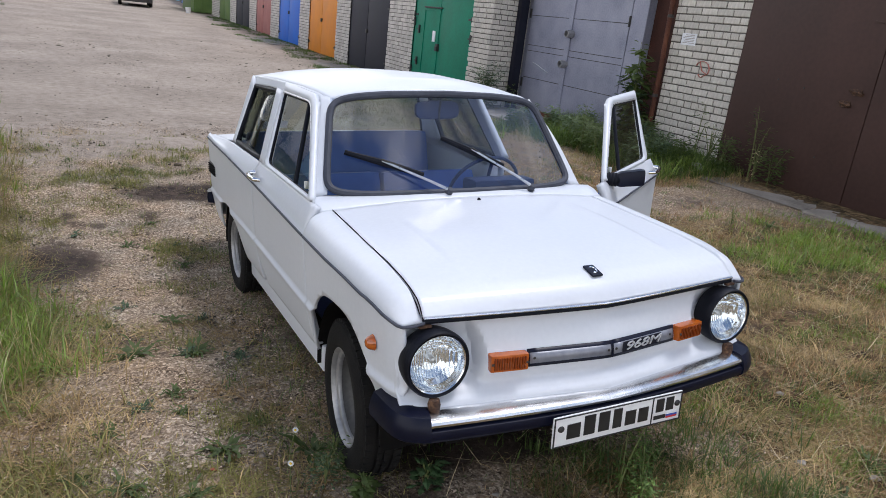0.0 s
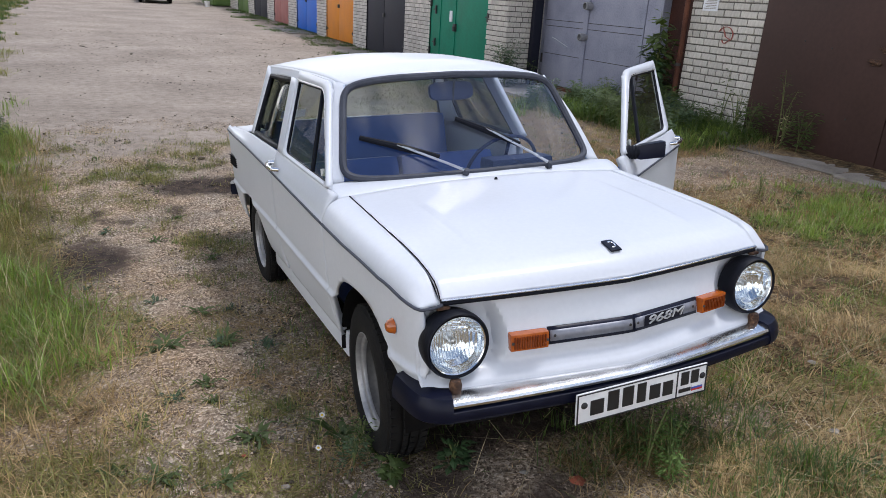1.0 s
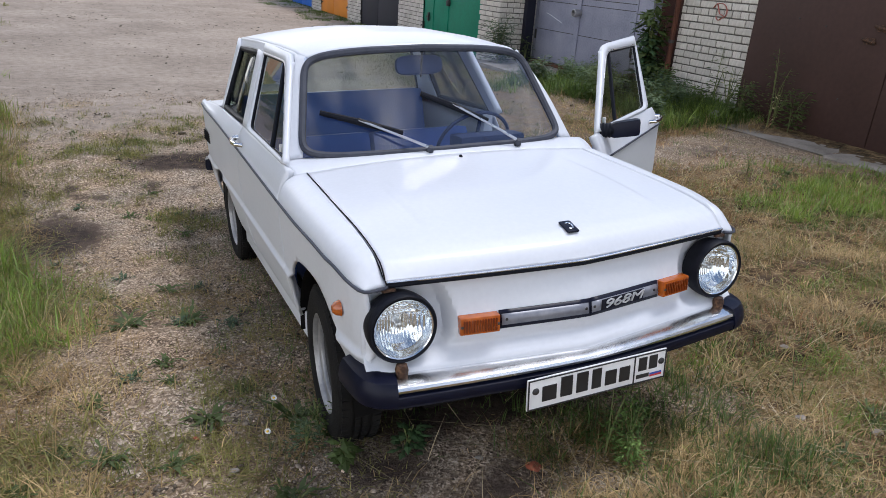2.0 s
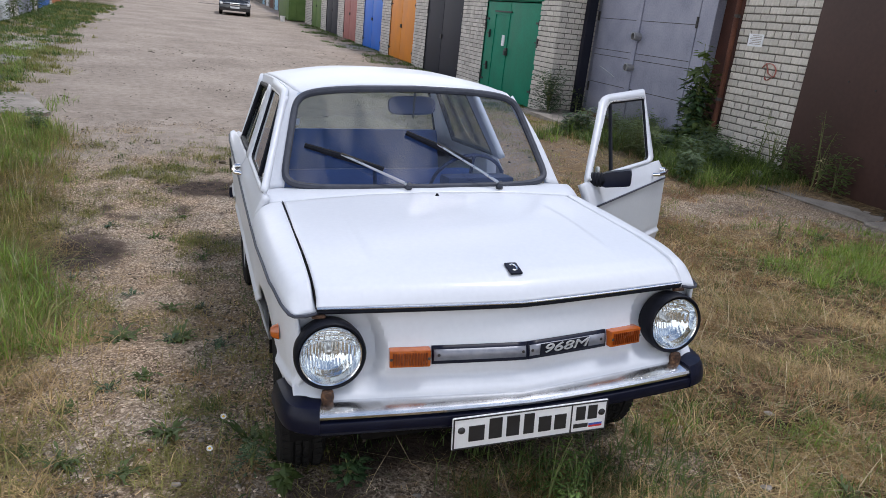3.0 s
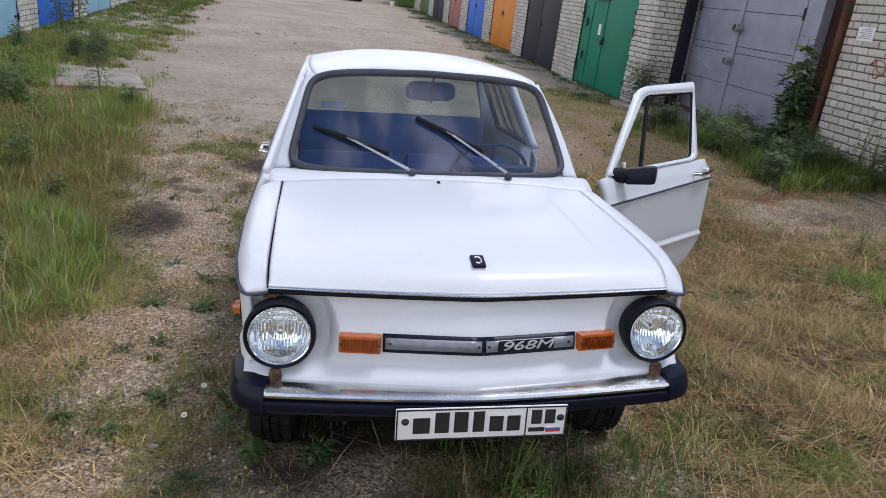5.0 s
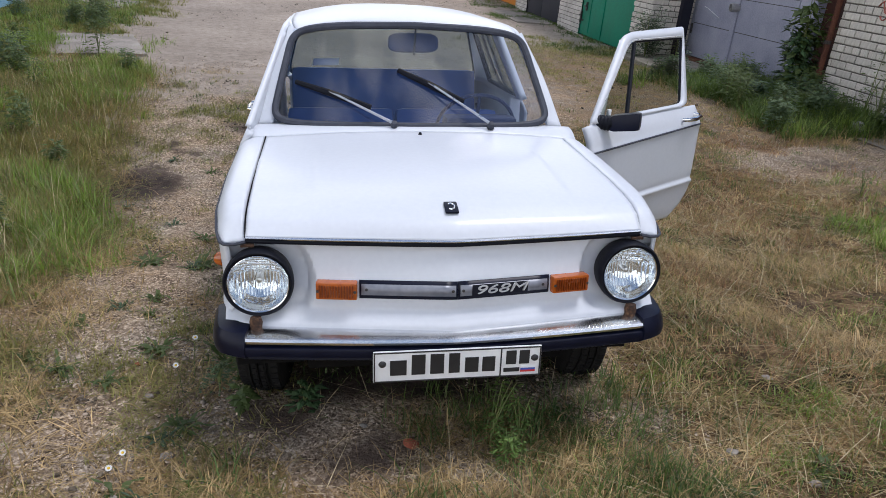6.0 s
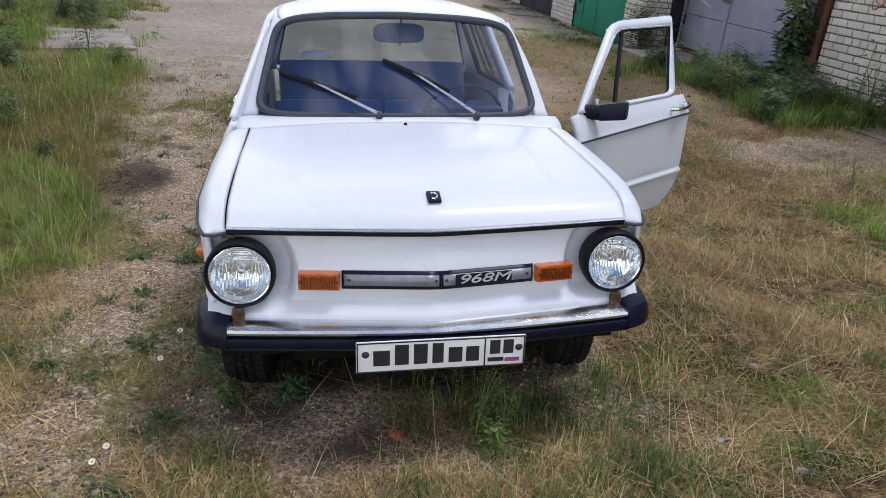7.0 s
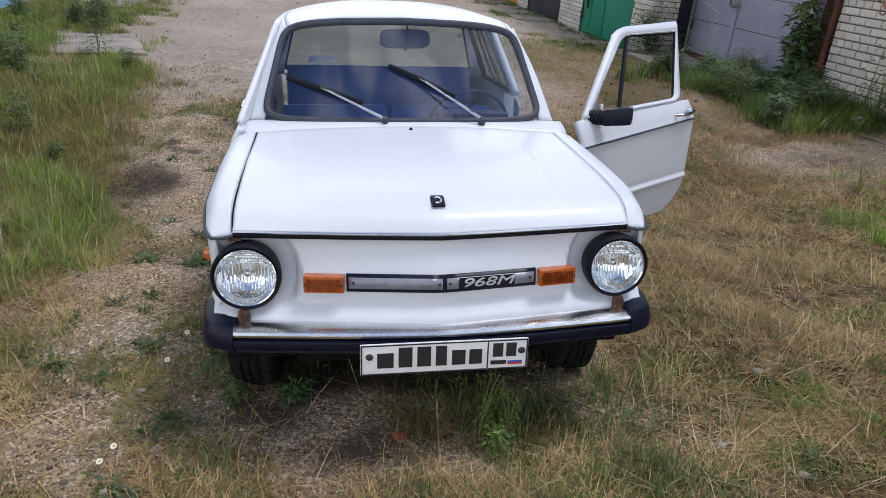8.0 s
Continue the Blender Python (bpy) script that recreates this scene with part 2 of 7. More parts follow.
for material_, tint_ in ((leaf_fresh, (0.18, 0.27, 0.05)), (leaf_green, (0.11, 0.19, 0.025)), (leaf_grey, (0.12, 0.17, 0.07)), (grass_green, (0.12, 0.20, 0.03)), (grass_fresh, (0.25, 0.36, 0.05)), (grass_olive, (0.34, 0.32, 0.085)), (grass_dry, (0.40, 0.28, 0.12)), (grass_tawny, (0.28, 0.15, 0.06))):
    sheer(material_, 0.35, tint_)

# ---- building helpers ----


def part(name, bm, material, parent=None, label="", smooth=True, auto=35):
    """Links a bmesh as one mesh object under a thing or a part."""
    me = bpy.data.meshes.new(name)
    bmesh.ops.recalc_face_normals(bm, faces=bm.faces)
    bm.to_mesh(me)
    bm.free()
    if smooth:
        me.shade_smooth()
        if auto:
            me.set_sharp_from_angle(angle=radians(auto))
    me.materials.append(material)
    ob = new(name, me)
    if parent:
        ob.parent = parent
    if label:
        tagged(ob, label)
    return ob


def base(name, label, category, m=None, group="", kind=""):
    """An Empty that carries a thing's parts."""
    ob = tagged(new(name), label, category, group, kind)
    if m is not None:
        ob.matrix_basis = m
    return ob


def box(bm, x0, x1, y0, y1, z0, z1, bevel=0.0, m=None):
    r = bmesh.ops.create_cube(bm, size=1, matrix=Matrix.Translation(((x0 + x1) / 2, (y0 + y1) / 2, (z0 + z1) / 2)) @ Matrix.Diagonal((abs(x1 - x0), abs(y1 - y0), abs(z1 - z0), 1)))
    vs = r["verts"]
    if bevel:
        es = list({e for v in vs for e in v.link_edges})
        g = bmesh.ops.bevel(bm, geom=es, offset=bevel, segments=2, affect="EDGES", profile=0.7)
        vs = list({v for f in g["faces"] for v in f.verts} | {v for v in vs if v.is_valid})
    if m is not None:
        bmesh.ops.transform(bm, matrix=m, verts=[v for v in vs if v.is_valid])
    return bm


def boxed(x0, x1, y0, y1, z0, z1, bevel=0.0, m=None):
    return box(bmesh.new(), x0, x1, y0, y1, z0, z1, bevel, m)


def sheet(f, nu, nv, bm=None, closed=False):
    """A grid surface of f(u, v), u and v from 0 to 1."""
    bm = bm or bmesh.new()
    rows = [[bm.verts.new(f(i / nu, j / nv)) for j in range(nv + 1)] for i in range(nu + 1)]
    for i in range(nu):
        for j in range(nv):
            bm.faces.new((rows[i][j], rows[i + 1][j], rows[i + 1][j + 1], rows[i][j + 1]))
    return bm


def thick(ob, t, offset=-1.0):
    me = ob.data
    out = sum((f.center - Vector((0, 1.8, 0.6))).dot(f.normal) * f.area for f in me.polygons)
    if out < 0:
        me.flip_normals()
    s = ob.modifiers.new("thickness", "SOLIDIFY")
    s.thickness, s.offset = t, offset
    return ob


def lathe(bm, profile, seg=32, m=None, a0=0.0, a1=2 * math.pi):
    """Turns (radius, height) pairs round the z axis."""
    m = m or Matrix.Identity(4)
    full = abs(a1 - a0 - 2 * math.pi) < 1e-6
    n = seg if full else seg + 1
    rings = []
    for r, h in profile:
        rings.append([bm.verts.new(m @ Vector((r * math.cos(a0 + (a1 - a0) * k / seg), r * math.sin(a0 + (a1 - a0) * k / seg), h))) for k in range(n)])
    for a, b in zip(rings, rings[1:]):
        for k in range(seg):
            q = (a[k], a[(k + 1) % n], b[(k + 1) % n], b[k])
            try:
                bm.faces.new(q)
            except ValueError:
                pass
    return bm


def tube(bm, pts, radius, seg=8, closed=False, flat=1.0):
    """A round bar along points; radius a number or one for each point."""
    pts = [Vector(p) for p in pts]
    n = len(pts)
    rad = radius if isinstance(radius, (list, tuple)) else [radius] * n
    rings, up = [], None
    for k, p in enumerate(pts):
        a = pts[k - 1] if (k or closed) else p
        b = pts[(k + 1) % n] if (k < n - 1 or closed) else p
        d = (b - a).normalized()
        if up is None or abs(up.dot(d)) > 0.95:
            up = Vector((0, 0, 1)) if abs(d.z) < 0.9 else Vector((1, 0, 0))
        s = d.cross(up).normalized()
        up = s.cross(d).normalized()
        rings.append([bm.verts.new(p + (s * math.cos(2 * math.pi * j / seg) + up * flat * math.sin(2 * math.pi * j / seg)) * rad[k]) for j in range(seg)])
    pairs = list(zip(rings, rings[1:])) + ([(rings[-1], rings[0])] if closed else [])
    for a, b in pairs:
        for j in range(seg):
            bm.faces.new((a[j], a[(j + 1) % seg], b[(j + 1) % seg], b[j]))
    if not closed:
        bm.faces.new(rings[0][::-1])
        bm.faces.new(rings[-1])
    return bm


def sweep(plan, profile, bm=None, cap=True):
    """Carries a profile of (out, z) along a plan line of (x, y), out to the line's left."""
    bm = bm or bmesh.new()
    rings = []
    for k, p in enumerate(plan):
        a, b = Vector(plan[max(0, k - 1)]), Vector(plan[min(len(plan) - 1, k + 1)])
        d = (b - a).normalized()
        nrm = Vector((d.y, -d.x))
        prof = profile(k / (len(plan) - 1)) if callable(profile) else profile
        rings.append([bm.verts.new((p[0] + nrm.x * o, p[1] + nrm.y * o, z)) for o, z in prof])
    for a, b in zip(rings, rings[1:]):
        for j in range(len(a)):
            bm.faces.new((a[j], a[(j + 1) % len(a)], b[(j + 1) % len(a)], b[j]))
    if cap:
        bm.faces.new(rings[0][::-1])
        bm.faces.new(rings[-1])
    return bm


def lerp(x, xs, ys):
    return float(np.interp(x, xs, ys))


def smooth01(x, a, b):
    t = min(1, max(0, (x - a) / (b - a)))
    return t * t * (3 - 2 * t)


def spline(pts, n):
    """n + 1 points along a Catmull-Rom curve through pts."""
    p = [np.array(q, float) for q in pts]
    p = [2 * p[0] - p[1]] + p + [2 * p[-1] - p[-2]]
    out, segs = [], len(p) - 3
    for k in range(n + 1):
        u = k / n * segs
        i = min(int(u), segs - 1)
        t = u - i
        a, b, c, d = p[i:i + 4]
        out.append(0.5 * (2 * b + (c - a) * t + (2 * a - 5 * b + 4 * c - d) * t * t + (3 * b - a - 3 * c + d) * t ** 3))
    return out


def height(x, y):
    """The ground's height: a dip under the car's tail, a rise towards the near garages, a slow climb along the lane."""
    roll = 0.036 * min(6, max(-2, x))
    roll *= 1 / (1 + math.exp((y - (8.5 if x > 0 else 5)) / (1.2 if x > 0 else 0.8)))
    dip = -0.245 * math.exp(-((y - 3.1) / 1.9) ** 2) * math.exp(-(x / 3.6) ** 2)
    far = min(max(0, y - 12), 150)
    dip += 0.055 * math.exp(-(x / 2.6) ** 2 - ((y - 1.6) / 2.7) ** 2)
    return 0.006 * far + 0.00009 * far * far + roll + dip


def height_np(x, y):
    roll = 0.036 * np.clip(x, -2, 6) / (1 + np.exp(np.clip((y - np.where(x > 0, 8.5, 5)) / np.where(x > 0, 1.2, 0.8), -40, 40)))
    dip = -0.245 * np.exp(-((y - 3.1) / 1.9) ** 2) * np.exp(-(x / 3.6) ** 2)
    far = np.clip(y - 12, 0, 150)
    dip = dip + 0.055 * np.exp(-(x / 2.6) ** 2 - ((y - 1.6) / 2.7) ** 2)
    return 0.006 * far + 0.00009 * far * far + roll + dip


WAVES = np.random.default_rng(5).normal(size=(24, 2)), np.random.default_rng(6).uniform(0, 6.28, 24)


def ripple(x, y, size):
    """A cheap smooth noise of about -1 to 1 with features of that many metres."""
    v = 0
    for (a, b), p in zip(WAVES[0], WAVES[1]):
        v = v + np.sin((a * x + b * y) * 4.0 / size + p)
    return v / 5.0


def blot(x, y, cx, cy, rx, ry):
    return np.exp(-(((x - cx) / rx) ** 2 + ((y - cy) / ry) ** 2))


# ---- ground ----


def spaced(stops):
    """Coordinates from stretches of (from, to, step)."""
    out = []
    for a, b, s in stops:
        out += list(np.arange(a, b - 1e-6, s))
    return np.array(out + [stops[-1][1]])


# the edge of the left verge: x for y
EDGE_Y = [-3, 0.9, 1.3, 1.7, 2.2, 3.0, 3.8, 4.7, 5.6, 6.2, 6.9, 8.3, 9.6, 13, 40]
EDGE_X = [-2.7, -2.3, -1.95, -1.67, -1.78, -2.14, -2.2, -2.22, -2.45, -2.26, -2.72, -2.9, -3.5, -3.6, -5.3]


def build_ground():
    xs = spaced([(-400, -60, 34), (-60, -14, 4.6), (-14, -4.4, 0.4), (-4.4, 5.8, 0.06), (5.8, 14, 0.4), (14, 60, 4.6), (60, 400, 34)])
    ys = spaced([(-400, -60, 34), (-60, -8, 4), (-8, -2.4, 0.35), (-2.4, 9.0, 0.06), (9.0, 22, 0.25), (22, 60, 1.0), (60, 160, 5), (160, 600, 40)])
    x, y = np.meshgrid(xs, ys, indexing="ij")
    near = np.exp(-np.maximum(0, np.hypot(x - 0.5, y - 3) - 4.5) / 1.5)
    z = height_np(x, y) + near * (0.012 * ripple(x, y, 0.9) + 0.006 * ripple(y, x, 0.31) + 0.003 * ripple(x + 3, y, 0.14))
    n = len(ys)
    verts = np.stack([x, y, z], -1).reshape(-1, 3)
    i, j = np.meshgrid(np.arange(len(xs) - 1), np.arange(n - 1), indexing="ij")
    a = (i * n + j).ravel()
    quads = np.stack([a, a + n, a + n + 1, a + 1], -1)
    me = bpy.data.meshes.new("ground")
    me.from_pydata(verts.tolist(), [], quads.tolist())
    me.shade_smooth()
    x, y = verts[:, 0], verts[:, 1]
    wob = 0.35 * ripple(x, y, 1.6) + 0.2 * ripple(y, x, 0.6)
    # straw-covered soil to the right of and in front of the car
    straw = 1 / (1 + np.exp(-(x + 0.25 * wob - 0.75) / 0.22)) * 1 / (1 + np.exp((y - 5.2 + wob) / 0.6)) * (x < 9)
    straw = np.maximum(straw, 0.55 * blot(x, y, -0.3, -0.6, 0.9, 0.5))
    # growing soil: left verge, foot of the walls
    edge = np.interp(y, EDGE_Y, EDGE_X)
    green = 0.62 / (1 + np.exp(np.clip((np.minimum(x, 20) - edge + 0.25 * wob) / 0.12, -50, 50))) * (0.6 + 0.4 * np.tanh(1.5 * wob + 0.6))
    green = np.maximum(green, 0.75 / (1 + np.exp(-(x - 4.2 + 0.5 * wob) / 0.25)) / (1 + np.exp(-(y - 4.6 + 0.3 * wob) / 0.15)) * (y < 8.5))
    # low growth and litter in patches over the gravel, thickest along the car's shaded side
    here = (x < -0.45) & (y > -1.2) & (y < 6.8)
    green = np.maximum(green, here * 0.36 / (1 + np.exp(-(ripple(x, y, 0.55) + 0.5 * ripple(y, x, 0.25) - 0.75) / 0.3)))
    green = np.maximum(green, 0.35 * blot(x + 0.1 * wob, y, -0.93, 3.3, 0.2, 1.3))
    # bare brown soil before the brown gate
    bare = np.maximum(blot(x, y, 4.0, 3.6, 1.0, 0.9), blot(x, y, 4.75, 3.3, 0.5, 1.2))
    straw = straw * (1 - 0.85 * bare)
    # pale driven sand of the lane
    lane = 1 / (1 + np.exp(-(y - 5.6 - 0.15 * x + 0.9 * wob) / 0.6)) * (1 - 0.8 * green)
    # the trodden yard before the near garages is earth, not sand
    yard = 1 / (1 + np.exp(-(x - 2.0 + 0.5 * wob) / 0.35)) / (1 + np.exp(np.clip((y - 11.2 + wob) / 0.5, -50, 50)))
    lane = lane * (1 - 0.72 * yard)
    straw = np.maximum(straw, 0.62 * yard * (y > 4.5) * (1 - green))
    # oil spills and bare dirt; blots under car and bumper paint in its shade
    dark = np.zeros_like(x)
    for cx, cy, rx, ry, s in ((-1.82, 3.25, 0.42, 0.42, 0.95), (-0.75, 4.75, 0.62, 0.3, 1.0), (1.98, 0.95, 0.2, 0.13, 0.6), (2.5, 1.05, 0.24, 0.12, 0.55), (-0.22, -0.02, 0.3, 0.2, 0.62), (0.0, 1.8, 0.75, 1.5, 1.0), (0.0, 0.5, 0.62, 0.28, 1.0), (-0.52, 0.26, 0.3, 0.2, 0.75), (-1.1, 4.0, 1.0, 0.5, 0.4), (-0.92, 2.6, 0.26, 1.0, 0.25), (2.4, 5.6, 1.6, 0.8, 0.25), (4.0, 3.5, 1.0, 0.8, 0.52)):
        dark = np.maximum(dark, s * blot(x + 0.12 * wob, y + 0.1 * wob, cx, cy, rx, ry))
    # scraps of damp litter and trodden dirt over the gravel beside the car
    scraps = ripple(x, y, 0.42) + 0.7 * ripple(y, x, 0.2) + 0.4 * ripple(x + 4, y, 0.11)
    dark = np.maximum(dark, 0.62 / (1 + np.exp(-(scraps - 1.05) / 0.2)) * (x < -0.5) * (x > -2.4) * np.clip((y - 0.9) / 0.8, 0, 1) * np.clip((7.0 - y) / 1.5, 0, 1))
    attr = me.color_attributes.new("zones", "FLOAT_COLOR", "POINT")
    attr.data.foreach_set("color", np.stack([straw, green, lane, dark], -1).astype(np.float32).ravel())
    m = bpy.data.materials.new("yard_soil")
    m.use_nodes = True
    nn, l = m.node_tree.nodes, m.node_tree.links
    b = nn["Principled BSDF"]
    zone = nn.new("ShaderNodeVertexColor")
    zone.layer_name = "zones"
    sep = nn.new("ShaderNodeSeparateColor")
    l.new(zone.outputs["Color"], sep.inputs["Color"])
    geo = nn.new("ShaderNodeNewGeometry")

    def noise_node(scale, detail=8.0, rough=0.6):
        t = nn.new("ShaderNodeTexNoise")
        t.inputs["Scale"].default_value, t.inputs["Detail"].default_value, t.inputs["Roughness"].default_value = scale, detail, rough
        l.new(geo.outputs["Position"], t.inputs["Vector"])
        return t.outputs["Fac"]

    def ramp_node(fac, stops):
        c = nn.new("ShaderNodeValToRGB")
        e = c.color_ramp.elements
        e[0].position, e[0].color = stops[0][0], (*stops[0][1], 1)
        e[1].position, e[1].color = stops[-1][0], (*stops[-1][1], 1)
        for p, col in stops[1:-1]:
            e.new(p).color = (*col, 1)
        l.new(fac, c.inputs["Fac"])
        return c.outputs["Color"]

    def mixed(fac, a, c):
        t = nn.new("ShaderNodeMix")
        t.data_type = "RGBA"
        l.new(fac, t.inputs["Factor"])
        l.new(a, t.inputs["A"])
        l.new(c, t.inputs["B"])
        return t.outputs["Result"]

    def sharpen(fac, noise_fac, amount=0.9):
        s = nn.new("ShaderNodeMath")
        s.operation = "MULTIPLY_ADD"
        s.inputs[1].default_value, s.inputs[2].default_value = amount, -0.5 * amount
        l.new(noise_fac, s.inputs[0])
        t = nn.new("ShaderNodeMath")
        t.operation = "ADD"
        l.new(fac, t.inputs[0])
        l.new(s.outputs[0], t.inputs[1])
        r = nn.new("ShaderNodeMapRange")
        r.interpolation_type = "SMOOTHSTEP"
        r.inputs["From Min"].default_value, r.inputs["From Max"].default_value = 0.3, 0.75
        l.new(t.outputs[0], r.inputs["Value"])
        return r.outputs["Result"]

    coarse, mid, fine = noise_node(1.3), noise_node(9.0), noise_node(70.0, 5.0)
    grit = nn.new("ShaderNodeTexVoronoi")
    grit.inputs["Scale"].default_value = 85
    l.new(geo.outputs["Position"], grit.inputs["Vector"])
    sandy = nn.new("ShaderNodeMath")
    sandy.operation = "MULTIPLY_ADD"
    sandy.inputs[1].default_value, sandy.inputs[2].default_value = 0.8, -0.4
    l.new(fine, sandy.inputs[0])
    blendn = nn.new("ShaderNodeMath")
    blendn.operation = "ADD"
    l.new(mid, blendn.inputs[0])
    l.new(sandy.outputs[0], blendn.inputs[1])
    soil = ramp_node(blendn.outputs[0], [(0.30, (0.06, 0.042, 0.030)), (0.5, (0.255, 0.19, 0.132)), (0.68, (0.52, 0.41, 0.30))])
    grains = ramp_node(grit.outputs["Color"], [(0.15, (0.075, 0.055, 0.042)), (0.5, (0.32, 0.245, 0.175)), (0.85, (0.74, 0.62, 0.49))])
    # dark gaps between the small stones
    gaps = nn.new("ShaderNodeTexVoronoi")
    gaps.inputs["Scale"].default_value = 150
    l.new(geo.outputs["Position"], gaps.inputs["Vector"])
    small = ramp_node(gaps.outputs["Color"], [(0.15, (0.085, 0.062, 0.046)), (0.5, (0.33, 0.25, 0.18)), (0.85, (0.72, 0.60, 0.47))])
    some = nn.new("ShaderNodeMapRange")
    some.inputs["From Min"].default_value, some.inputs["From Max"].default_value = 0.42, 0.58
    l.new(mid, some.inputs["Value"])
    grains = mixed(some.outputs["Result"], small, grains)
    share = nn.new("ShaderNodeMapRange")
    share.inputs["From Min"].default_value, share.inputs["From Max"].default_value = 0.36, 0.56
    l.new(fine, share.inputs["Value"])
    gravel = mixed(share.outputs["Result"], soil, grains)
    # reddish and greyer stretches
    tone = ramp_node(noise_node(2.2, 3.0), [(0.35, (1.06, 0.98, 0.90)), (0.65, (0.94, 0.98, 1.03))])
    toned = nn.new("ShaderNodeMix")
    toned.data_type, toned.blend_type = "RGBA", "MULTIPLY"
    toned.inputs["Factor"].default_value = 1.0
    l.new(gravel, toned.inputs["A"])
    l.new(tone, toned.inputs["B"])
    gravel = toned.outputs["Result"]
    sand = ramp_node(blendn.outputs[0], [(0.22, (0.24, 0.197, 0.162)), (0.48, (0.375, 0.315, 0.262)), (0.76, (0.47, 0.40, 0.34))])
    drift = ramp_node(noise_node(0.55, 4.0), [(0.35, (0.78, 0.77, 0.76)), (0.65, (1.06, 1.05, 1.04))])
    worn = nn.new("ShaderNodeMix")
    worn.data_type, worn.blend_type = "RGBA", "MULTIPLY"
    worn.inputs["Factor"].default_value = 1.0
    l.new(sand, worn.inputs["A"])
    l.new(drift, worn.inputs["B"])
    sand = worn.outputs["Result"]
    thatch = ramp_node(mid, [(0.36, (0.014, 0.010, 0.006)), (0.52, (0.085, 0.058, 0.030)), (0.68, (0.27, 0.19, 0.10))])
    tawny = ramp_node(mid, [(0.34, (0.030, 0.016, 0.010)), (0.57, (0.16, 0.086, 0.047)), (0.72, (0.34, 0.205, 0.115))])
    thatch = mixed(coarse, thatch, tawny)
    # matted stalks: thin streaks lying in four directions
    lying = None
    for turn_, seed_ in ((12, 0.0), (58, 3.1), (101, 7.7), (149, 12.4)):
        mp = nn.new("ShaderNodeMapping")
        mp.inputs["Rotation"].default_value = (0, 0, radians(turn_))
        mp.inputs["Location"].default_value = (seed_, seed_, 0)
        mp.inputs["Scale"].default_value = (14, 190, 14)
        l.new(geo.outputs["Position"], mp.inputs["Vector"])
        streak = nn.new("ShaderNodeTexNoise")
        streak.inputs["Scale"].default_value, streak.inputs["Detail"].default_value = 1.0, 2.0
        l.new(mp.outputs["Vector"], streak.inputs["Vector"])
        if lying is None:
            lying = streak.outputs["Fac"]
        else:
            top = nn.new("ShaderNodeMath")
            top.operation = "MAXIMUM"
            l.new(lying, top.inputs[0])
            l.new(streak.outputs["Fac"], top.inputs[1])
            lying = top.outputs[0]
    stalk_share = nn.new("ShaderNodeMapRange")
    stalk_share.inputs["From Min"].default_value, stalk_share.inputs["From Max"].default_value = 0.60, 0.74
    l.new(lying, stalk_share.inputs["Value"])
    stalk_tone = ramp_node(mid, [(0.35, (0.20, 0.17, 0.07)), (0.5, (0.36, 0.27, 0.13)), (0.65, (0.52, 0.41, 0.23))])
    thatch = mixed(stalk_share.outputs["Result"], thatch, stalk_tone)
    mould = ramp_node(mid, [(0.3, (0.032, 0.030, 0.015)), (0.5, (0.10, 0.090, 0.044)), (0.7, (0.21, 0.175, 0.095))])
    # dark tone of oil and dirt, also the painted shade beneath the car
    oil_and_shade = ramp_node(mid, [(0.35, (0.026, 0.021, 0.019)), (0.65, (0.095, 0.068, 0.054))])
    colour = mixed(sharpen(sep.outputs["Blue"], coarse), gravel, sand)
    colour = mixed(sharpen(sep.outputs["Red"], mid), colour, thatch)
    colour = mixed(sharpen(sep.outputs["Green"], mid), colour, mould)
    colour = mixed(sharpen(zone.outputs["Alpha"], mid), colour, oil_and_shade)
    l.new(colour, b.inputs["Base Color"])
    b.inputs["Roughness"].default_value = 0.95
    b.inputs["Specular IOR Level"].default_value = 0.15
    bump = nn.new("ShaderNodeBump")
    bump.inputs["Strength"].default_value, bump.inputs["Distance"].default_value = 0.9, 0.02
    add = nn.new("ShaderNodeMath")
    add.operation = "ADD"
    l.new(fine, add.inputs[0])
    l.new(mid, add.inputs[1])
    l.new(add.outputs[0], bump.inputs["Height"])
    l.new(bump.outputs["Normal"], b.inputs["Normal"])
    me.materials.append(m)
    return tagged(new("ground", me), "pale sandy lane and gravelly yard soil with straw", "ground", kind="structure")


build_ground()

# ---- garages ----
COURSE, BRICK = 0.0905, 0.262


def unit_brick():
    """A bevelled brick one metre long, proud of its wall towards -x."""
    bm = boxed(-0.012, 0.03, -0.5, 0.5, -0.0378, 0.0378)
    bmesh.ops.bevel(bm, geom=[e for e in bm.edges if all(v.co.x < 0 for v in e.verts)], offset=0.006, segments=1, affect="EDGES")
    me = bpy.data.meshes.new("brick")
    bm.to_mesh(me)
    bm.free()
    me.materials.append(brick_white)
    return me


BRICK_MESH = unit_brick()


def runs(a, b, gaps):
    """The stretches of a to b that no gap covers."""
    out = [(a, b)]
    for g0, g1 in gaps:
        nxt = []
        for s, e in out:
            if g1 <= s or g0 >= e:
                nxt.append((s, e))
            else:
                nxt += [(s, g0)] if g0 > s else []
                nxt += [(g1, e)] if g1 < e else []
        out = nxt
    return [(s, e) for s, e in out if e - s > 0.03]


